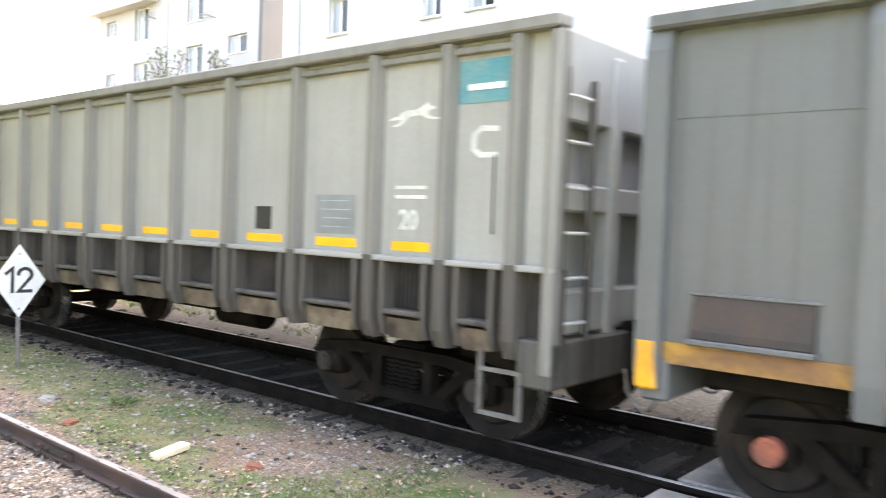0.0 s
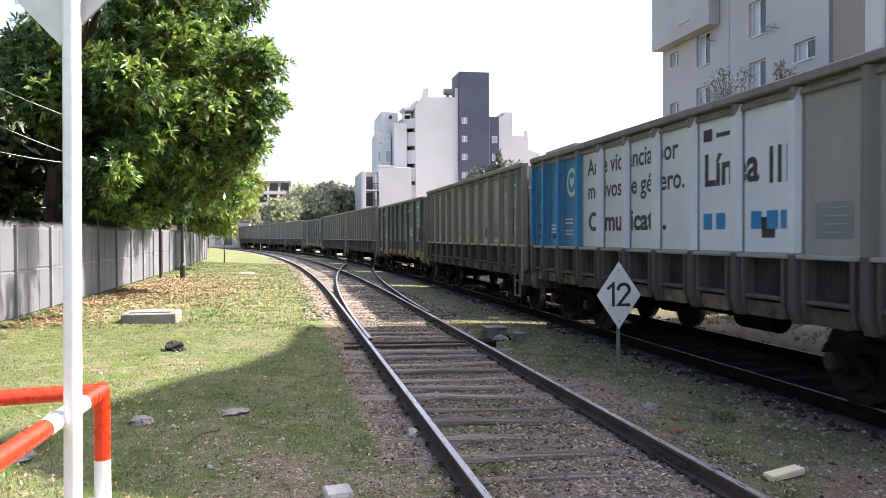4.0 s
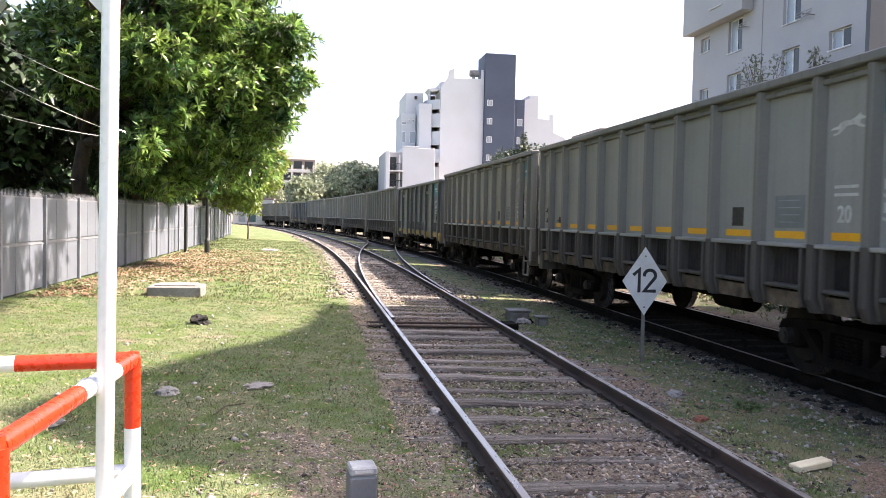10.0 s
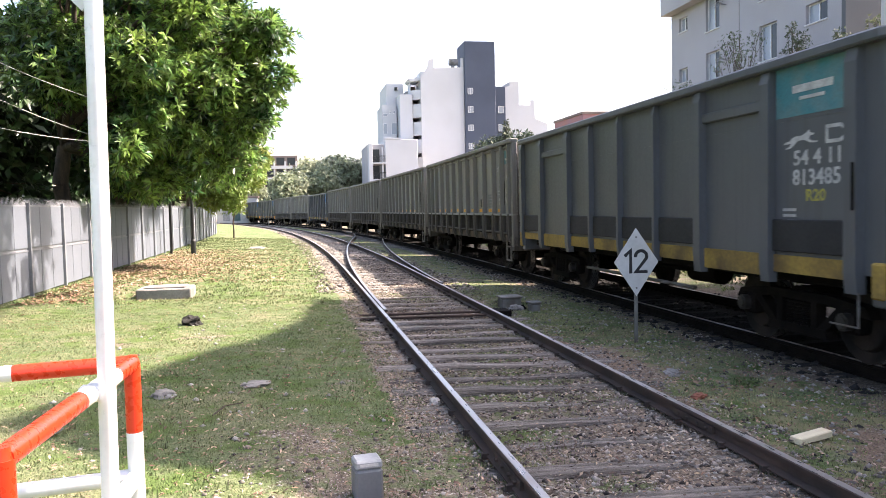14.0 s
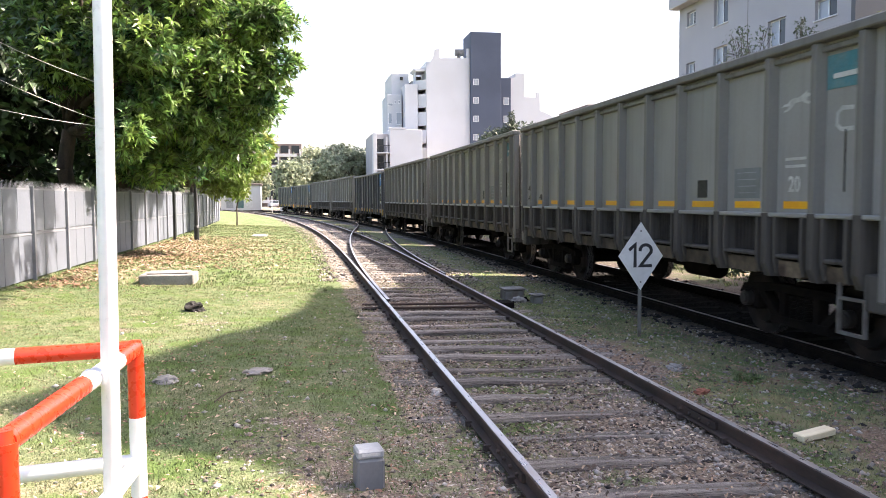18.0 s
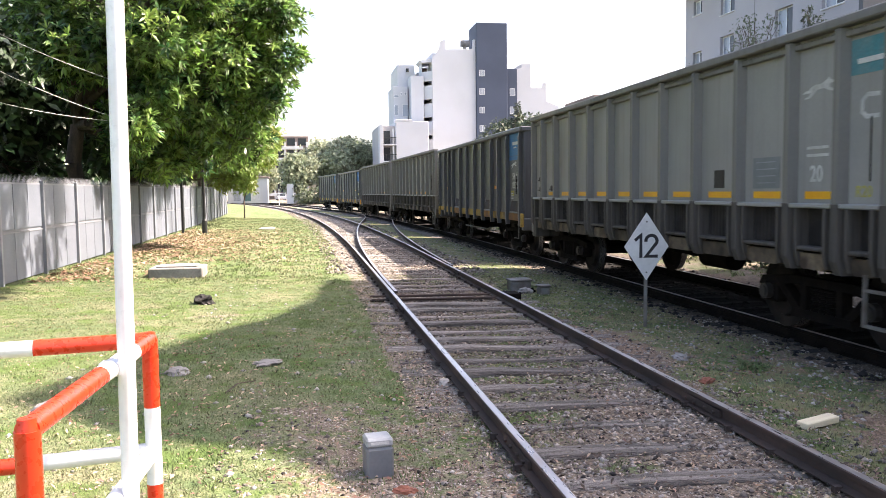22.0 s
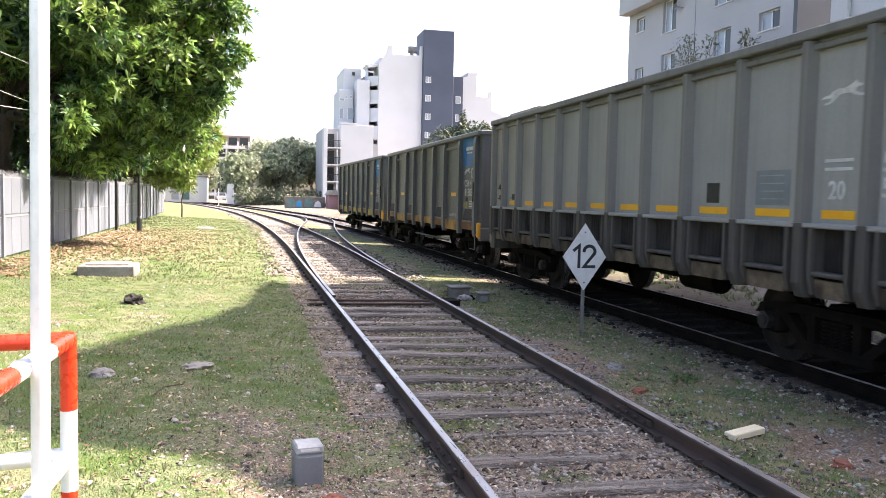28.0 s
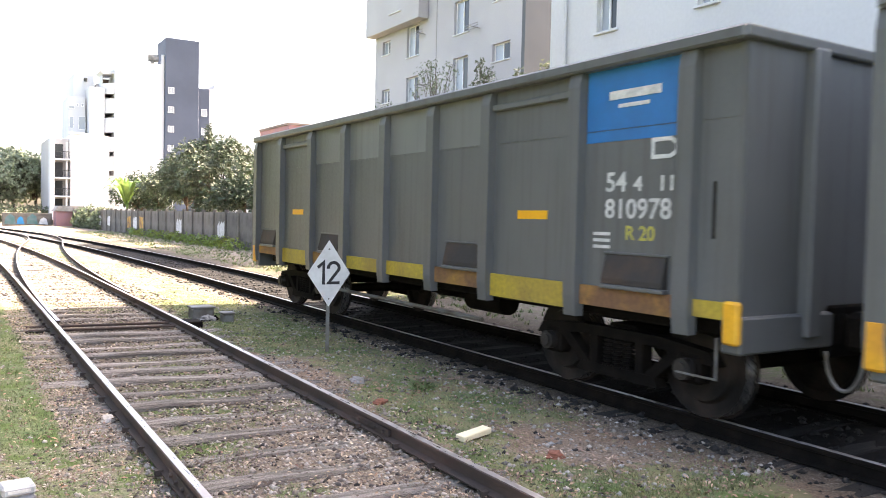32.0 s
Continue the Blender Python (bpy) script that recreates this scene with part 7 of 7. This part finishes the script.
def wall_with_holes(x0, x1, z0, z1, holes, thick):
    """A wall in the x-z plane, its outside at y = 0 and its body at y < 0, with openings (x0, x1, z0, z1) cut through."""
    xs = sorted({x0, x1, *[q for h in holes for q in h[:2]]})
    zs = sorted({z0, z1, *[q for h in holes for q in h[2:]]})
    nx, nz = len(xs), len(zs)
    full = [[not any(h[0] < (xs[i] + xs[i + 1]) / 2 < h[1] and h[2] < (zs[j] + zs[j + 1]) / 2 < h[3] for h in holes) for j in range(nz - 1)] for i in range(nx - 1)]

    def at(i, j, back):
        return (back * nz + j) * nx + i

    v = [(x, y, z) for y in (0, -thick) for z in zs for x in xs]
    f = []
    for i in range(nx - 1):
        for j in range(nz - 1):
            if not full[i][j]:
                continue
            f += [(at(i, j, 0), at(i + 1, j, 0), at(i + 1, j + 1, 0), at(i, j + 1, 0)), (at(i, j, 1), at(i, j + 1, 1), at(i + 1, j + 1, 1), at(i + 1, j, 1))]
            for di, dj, p, q in ((-1, 0, (0, 0), (0, 1)), (1, 0, (1, 0), (1, 1)), (0, -1, (0, 0), (1, 0)), (0, 1, (0, 1), (1, 1))):
                a, b = i + di, j + dj
                if not (0 <= a < nx - 1 and 0 <= b < nz - 1 and full[a][b]):
                    f.append((at(i + p[0], j + p[1], 0), at(i + q[0], j + q[1], 0), at(i + q[0], j + q[1], 1), at(i + p[0], j + p[1], 1)))
    return Shape().add(v, f)


def grey_flats():
    t = thing("apartment_building", (0, 0, 0), "grey rendered apartment block with sliding windows", "building")
    floors = [2.0 + 2.9 * k for k in range(5)]
    holes, wins = [], []
    for z in floors:
        for y, w, h, dz in ((40.15, 1.0, 0.8, 0.84), (36.9, 1.4, 1.75, 0.22), (31.85, 1.4, 1.7, 0.58), (28.3, 1.45, 0.85, 1.55)):
            holes.append((-y - w / 2, -y + w / 2, z + dz, z + dz + h))
            wins.append((y, w, h, z + dz))
    holes = [q for q in holes if q[3] < 16.6]
    wins = [q for q in wins if q[3] + q[2] < 16.6]
    wall = wall_with_holes(-41.4, -26.7, 0, 17.6, holes, 0.25)
    out = Matrix(((0, -1, 0, 21), (-1, 0, 0, 0), (0, 0, 1, 0), (0, 0, 0, 1)))
    part("facade", Shape().add([out @ Vector(p) for p in wall.v], wall.f), PLASTER_GREY, t)
    for y, w, h, z in wins:
        window(t, Matrix.Translation((21, y, z)) @ Matrix.Rotation(radians(90), 4, "Z"), w, h, panes=2, depth=0.22)
    part("return_wall", Shape().box(21.0, 33, 26.45, 26.7, 0, 17.6), PLASTER_SHADED, t)
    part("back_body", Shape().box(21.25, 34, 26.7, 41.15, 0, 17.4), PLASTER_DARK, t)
    part("end_wall", Shape().box(21.0, 34, 41.4, 41.6, 0, 17.6), PLASTER_GREY, t)
    part("roof", Shape().box(20.9, 34, 26.4, 41.7, 17.6, 17.8), PLASTER_GREY, t)
    # projecting upper blocks
    part("upper_block", wall_block(20.35, 20.98, 35.2, 41.7, 12.7, 17.6), PLASTER_GREY, t)
    for y, z in ((37.9, 13.5),):
        window(t, Matrix.Translation((20.33, y, z)) @ Matrix.Rotation(radians(90), 4, "Z"), 1.3, 1.3, panes=2)
    part("upper_block", wall_block(20.35, 20.98, 27.0, 33.6, 14.2, 17.6), PLASTER_GREY, t)
    # expansion joint, air brackets
    part("joint", Shape().box(20.985, 21.0, 34.28, 34.32, 0.5, 14.0), PLASTER_DARK, t)
    for y, z in ((35.6, 8.95), (30.6, 11.2), (36.0, 11.9)):
        sh = Shape()
        for k in range(3):
            sh.tube((20.99, y - 0.5 + 0.3 * k, z + 0.1 * k), (20.75, y - 0.5 + 0.3 * k, z + 0.1 * k), 0.02, 5)
            sh.tube((20.75, y - 0.6, z + 0.12 * k), (20.75, y + 0.5, z + 0.12 * k), 0.018, 5)
        part("wall_bracket", sh, PLASTER_DARK, t)


def wall_block(x0, x1, y0, y1, z0, z1):
    return Shape().rbox(x0, x1, y0, y1, z0, z1, 0.02)


grey_flats()


def white_house():
    t = thing("apartment_building", (0, 0, 0), "white rendered building with small deep windows", "building")
    X, y1 = 12.5, 13.9
    holes, wins = [], []
    for z, row in ((6.45, ((12.0, 0.7, 0.9), (8.9, 0.55, 0.9), (7.5, 0.7, 0.9), (4.1, 0.7, 0.9))), (3.6, ((12.0, 0.7, 0.9), (8.9, 0.55, 0.9), (4.1, 0.7, 0.9))), (9.3, ((12.0, 0.7, 0.9), (7.5, 0.7, 0.9)))):
        for y, w, h in row:
            holes.append((-y - w / 2, -y + w / 2, z, z + h))
            wins.append((y, w, h, z))
    # unseen roof line, stepped to cast the grass shadow: low far end, higher nearer
    wall = wall_with_holes(-y1, 20, 0, 14.55, holes, 0.3)
    out = Matrix(((0, -1, 0, X), (-1, 0, 0, 0), (0, 0, 1, 0), (0, 0, 0, 1)))
    part("facade", Shape().add([out @ Vector(p) for p in wall.v], wall.f), PLASTER_WHITE, t)
    for y, w, h, z in wins:
        window(t, Matrix.Translation((X, y, z)) @ Matrix.Rotation(radians(90), 4, "Z"), w, h, panes=2, depth=0.18)
        part("hood", Shape().rbox(X - 0.12, X + 0.02, y - w / 2 - 0.08, y + w / 2 + 0.08, z + h + 0.12, z + h + 0.18, 0.01), PLASTER_GREY, t)
    part("end_wall", Shape().box(X, 26, y1, y1 + 0.25, 0, 14.55), PLASTER_WHITE, t)
    part("body", Shape().box(X + 0.3, 26, -20, y1, 0, 14.4), PLASTER_WHITE, t)
    part("roof", Shape().prism([(UNSEEN_ROOF[0][0], 14.3)] + UNSEEN_ROOF + [(UNSEEN_ROOF[-1][0], 14.3)], "x", X, X + 0.6), PLASTER_WHITE, t)
    part("downpipe", Shape().tube((X - 0.06, 13.5, 0), (X - 0.06, 13.5, 14.4), 0.05, 8), PLASTER_WHITE, t)
    part("flue", Shape().tube((X - 0.02, 12.75, 7.75), (X - 0.2, 12.75, 7.75), 0.05, 8).tube((X - 0.2, 12.75, 7.75), (X - 0.2, 12.75, 8.1), 0.05, 8).tube((X - 0.2, 12.75, 8.1), (X - 0.2, 12.75, 8.15), 0.09, 8), FRAME_WHITE, t, "small white wall flue")


# the unseen roof's profile, worked back from its shadow: distance along the facade, height
UNSEEN_ROOF = [(13.88, 14.6), (11.15, 14.9), (9.57, 15.5), (8.14, 16.45), (6.05, 17.4), (5.6, 17.6), (4.4, 16.2), (3.96, 15.3), (3.5, 14.9), (3.0, 14.6)]
white_house()


def tower_group():
    t = thing("apartment_building", (0, 0, 0), "white apartment slab with balconies and a slate blue tower", "building", "white buildings beyond the train")
    Y = 119.0
    gable = [(18.4, 0), (18.4, 21.8), (19.5, 23.5), (19.7, 24.6), (20.5, 24.8), (20.5, 23.35), (24.75, 23.45), (24.8, 24.9), (25.2, 24.9), (25.2, 0)]
    part("slab", Shape().prism(gable, "y", Y, Y + 0.4).box(18.4, 25.2, Y + 0.4, Y + 14, 0, 22.8), PLASTER_PALE, t)
    part("balcony_wall", Shape().rbox(16.6, 18.38, Y + 4.2, Y + 9, 0, 20.4, 0.03), PLASTER_GREY, t, "shaded wall behind the balconies")
    for k in range(8):
        z = 0.85 + 2.76 * (k - 1) + 1.15
        top = z + (1.5 if k == 7 else 2.1)
        plan = [(16.9, Y + 1.7), (18.38, Y + 0.2), (18.38, Y + 0.4), (17.06, Y + 1.8), (17.06, Y + 4.18), (16.9, Y + 4.18)]
        b = part("balcony", Shape().prism(plan, "z", z, top), PLASTER_PALE, t, "white angled balcony parapet")
        part("side_screen", Shape().box(16.92, 17.06, Y + 1.82, Y + 4.16, top + 0.01, z + 2.7), PLASTER_PALE, b)
        part("floor_slab", Shape().prism([(17.07, Y + 1.82), (18.37, Y + 0.42), (18.37, Y + 4.17), (17.07, Y + 4.17)], "z", z + 0.02, z + 0.2), PLASTER_GREY, b)
        part("balcony_door", Shape().box(17.2, 18.2, Y + 4.1, Y + 4.16, z + 0.24, z + 2.5), PLASTER_BROWN, b)
    part("roof_canopy", Shape().prism([(16.5, 21.7), (18.38, 21.9), (18.38, 21.5), (17.0, 21.3)], "y", Y + 0.6, Y + 5), PLASTER_PALE, t)
    part("tower", Shape().rbox(25.25, 30.1, Y - 0.6, Y + 5, 0, 27.4, 0.05), PLASTER_NAVY, t, "slate blue tower")
    part("tower_side", Shape().rbox(30.1, 31.9, Y + 0.2, Y + 4, 0, 20.6, 0.04), PLASTER_NAVY, t, "slate blue side stair")
    for k in range(7):
        z = 2.25 + 2.83 * k
        window(t, Matrix.Translation((26.05, Y - 0.6, z)) @ Matrix.Rotation(math.pi, 4, "Z"), 0.85, 0.95, panes=2, glass_mat=GLASS_SKY, sill=False, depth=-0.06)
        if k < 6:
            window(t, Matrix.Translation((31.1, Y + 0.2, z)) @ Matrix.Rotation(math.pi, 4, "Z"), 0.85, 1.1, panes=1, glass_mat=GLASS_SKY, sill=False, depth=-0.06)
    part("roof_tank", Shape().tube((23.9, Y + 2, 23.4), (23.9, Y + 2, 24.1), 0.3, 8).tube((23.3, Y + 2, 24.6), (24.7, Y + 2, 24.6), 0.55, 14), CONCRETE, t, smooth=True)
    g = thing("apartment_building", (0, 0, 0), "white stepped gable building beside the tower", "building", "white buildings beyond the train")
    part("wall", Shape().prism([(31.9, 0), (31.9, 20.5), (32.7, 20.8), (32.7, 21.4), (34.2, 21.4), (34.2, 17.7), (36.1, 17.6), (36.1, 18.5), (36.7, 18.5), (36.8, 15.6), (38.8, 14.8), (38.8, 0)], "y", Y + 0.5, Y + 8), PLASTER_PALE, g)
    b = thing("apartment_building", (0, 0, 0), "low white block with dark balconies", "building", "white buildings beyond the train")
    part("side_block", Shape().rbox(11.85, 16.6, 112, 124, 0, 11.75, 0.04), PLASTER_PALE, b)
    part("parapet", Shape().rbox(11.8, 14.2, 111.95, 112.2, 11.76, 12.0, 0.02), PLASTER_PALE, b)
    part("upper_block", Shape().rbox(15.2, 17.2, 120, 131, 0, 19.4, 0.04), PLASTER_PALE, b)
    part("upper_block", Shape().rbox(13.6, 16.4, 124.2, 134, 0, 21.7, 0.04), PLASTER_PALE, b)
    part("upper_block", Shape().rbox(12.7, 15.0, 122.5, 130, 0, 18.1, 0.04), PLASTER_PALE, b)
    for x, z, w, h in ((14.55, 13.4, 0.95, 1.9), (14.6, 16.7, 0.35, 0.5), (13.95, 16.7, 0.3, 0.45), (13.15, 13.5, 0.6, 1.7), (13.2, 16.3, 0.8, 0.45)):
        window(b, Matrix.Translation((x, 122.48, z)) @ Matrix.Rotation(math.pi, 4, "Z"), w, h, panes=1, glass_mat=GLASS_SKY, sill=False, depth=-0.04)
    part("roof_lamp", Shape().tube((15.2, 124.1, 20.6), (15.2, 124.1, 21.1), 0.25, 10), LAMP_BLACK, b)
    part("front_block", Shape().rbox(9.4, 11.83, 113.5, 124, 0, 11.2, 0.04), PLASTER_GREY, b)
    part("fin_wall", Shape().rbox(9.4, 9.95, 111.5, 113.5, 0, 11.2, 0.03), PLASTER_PALE, b)
    for k in range(4):
        z = 1.1 + 2.42 * k
        part("slab_edge", Shape().rbox(9.96, 11.83, 111.6, 113.48, z - 0.1, z + 0.1, 0.02), PLASTER_PALE, b)
        part("column", Shape().box(11.3, 11.5, 111.75, 111.95, z + 0.11, z + 2.3), PLASTER_PALE, b)
        part("door_glass", Shape().box(10.15, 11.1, 113.42, 113.48, z + 0.12, z + 2.1), GLASS_DARK, b)
        rail = part("balcony_rail", Shape().box(9.96, 11.83, 111.6, 111.68, z + 0.98, z + 1.06), LAMP_BLACK, b)
        for q in range(10):
            part("baluster", Shape().box(9.98 + 0.19 * q, 10.01 + 0.19 * q, 111.62, 111.66, z + 0.1, z + 0.978), LAMP_BLACK, rail)


tower_group()

red = thing("house", (0, 0, 0), "pinkish red rendered house top", "building")
part("wall", Shape().rbox(28.0, 33.6, 75, 84, 0, 11.0, 0.04), ROOF_RED, red)
part("parapet", Shape().rbox(27.9, 33.7, 74.9, 84.1, 11.0, 11.25, 0.02), PLASTER_BROWN, red)
window(red, Matrix.Translation((28.8, 75, 8.9)) @ Matrix.Rotation(math.pi, 4, "Z"), 0.7, 1.1, panes=1, depth=-0.05)

far = thing("apartment_building", (0, 0, 0), "far brown and white apartment block with recessed balconies", "building")
part("wall", Shape().rbox(-14, -0.3, 190.6, 200, 0, 15.0, 0.05), PLASTER_BROWN, far)
for k in range(5):
    z = 1.2 + 2.75 * k
    part("slab_edge", Shape().rbox(-13.8, -1.5, 190.0, 190.6, z - 0.35, z + 0.35, 0.03), PLASTER_WHITE, far)
    for q in range(5):
        x = -12.9 + 2.55 * q
        part("recess", Shape().box(x, x + 1.9, 190.5, 190.58, z + 0.6, z + 2.3), GLASS_DARK, far)
for q in range(6):
    part("pier", Shape().rbox(-13.6 + 2.55 * q, -13.2 + 2.55 * q, 190.1, 190.6, 0, 13.6, 0.02), PLASTER_WHITE, far)

# the road crossing beyond the bend: low walls, shed, parked cars
shed = thing("shed", (0, 0, 0), "white low building with a painted wall beyond the bend", "building")
part("wall", Shape().rbox(-13.5, -7.2, 128, 132, 0, 4.0, 0.03), PLASTER_WHITE, shed)
part("roof", Shape().rbox(-13.7, -7.0, 127.8, 132.2, 4.0, 4.3, 0.03), PLASTER_BROWN, shed)
for i, x in enumerate((-12.6, -11.0, -9.6)):
    part("painted_patch", Shape().rbox(x, x + 1.1, 127.95, 127.99, 0.4, 2.6, 0.008), (CAP_GREY, TARP, GRAFFITI)[i], shed, "faded painted patch")
lowwall = thing("boundary_wall", (0, 0, 0), "pale low boundary wall with a white gate pier", "wall")
part("wall", Shape().rbox(-3.0, 0.6, 118, 118.3, 0, 1.3, 0.02), CONCRETE, lowwall)
part("pier", Shape().rbox(-4.0, -3.0, 117.9, 118.5, 0, 2.9, 0.03), PLASTER_WHITE, lowwall)
shack = thing("shack", (0, 0, 0), "low red brick shack with a tin roof", "shed")
part("wall", Shape().rbox(8.2, 11.2, 92, 95, -0.1, 1.6, 0.03), ROOF_RED, shack)
part("roof", Shape().prism([(8.0, 1.6), (11.4, 1.6), (10.9, 2.2), (8.4, 2.2)], "y", 91.8, 95.2), CONCRETE, shack)
mural = thing("painted_wall", (0, 0, 0), "low dark wall with teal and blue graffiti under the trees", "wall")
part("wall", Shape().rbox(3.2, 8.0, 94.0, 94.25, -0.1, 1.35, 0.03), WALL_GREY, mural)
for x0, x1, z1, mat in ((3.4, 4.5, 1.2, TARP), (4.55, 5.3, 1.0, SKY_BLUE), (5.5, 6.6, 1.25, TARP), (6.7, 7.6, 0.9, GRAFFITI)):
    part("graffiti_patch", Shape().prism([(x0, 0.15), (x1, 0.1), (x1 - 0.15, z1 * 0.8), ((x0 + x1) / 2, z1), (x0 + 0.1, z1 * 0.7)], "y", 93.985, 93.995), mat, mural, "faded graffiti patch")


def car(x, y, yaw, label):
    t = thing("car", pose(x, y, 0.02, 0, 0, yaw), label, "car", "cars parked beyond the bend")
    part("body", Shape().prism([(-2.1, 0.3), (2.1, 0.3), (2.1, 0.75), (1.5, 0.9), (-2.0, 0.92), (-2.1, 0.75)], "x", -0.85, 0.85), PAINT_CAR, t)
    part("cabin", Shape().prism([(-1.7, 0.92), (1.0, 0.92), (0.35, 1.42), (-1.25, 1.42)], "x", -0.75, 0.75), GLASS_DARK, t)
    part("roof", Shape().rbox(-0.72, 0.72, -1.22, 0.32, 1.42, 1.46, 0.01), PAINT_CAR, t)
    for sx in (-0.8, 0.8):
        for yy in (-1.3, 1.3):
            part("wheel", Shape().tube((sx - 0.1, yy, 0.3), (sx + 0.1, yy, 0.3), 0.3, 14), LAMP_BLACK, t)


car(-3.6, 165, 12, "parked silver car beyond the bend")
car(-6.4, 168, 8, "parked grey car beyond the bend")
car(9.6, 98, 85, "parked white car behind the shack")
for i, (x, y) in enumerate(((-4.9, 110),)):
    sp = thing("signal_post", (x, y, 0), "thin white signal post beyond the bend", "post")
    part("shaft", Shape().tube((0, 0, -0.1), (0, 0, 2.6), 0.04, 8), WHITE, sp, smooth=True)
    part("head", Shape().rbox(-0.16, 0.16, -0.05, 0.05, 2.2, 2.9, 0.02), LAMP_BLACK, sp)

# overhead wires before the dark trees
for i, (z0, z1) in enumerate(((6.4, 3.6), (4.9, 3.5), (6.9, 4.5))):
    cu = Shape()
    n = 14
    pts = []
    for k in range(n + 1):
        q = k / n
        pts.append(Vector((-9.5 + 3.6 * q, 9.0 + 9 * q, z0 + (z1 - z0) * q - 0.5 * math.sin(math.pi * q))))
    cu.pipe(pts, 0.009, 6)
    solid("overhead_wire", cu, WIRE, "thin pale overhead wire before the trees", "wire")

motions()
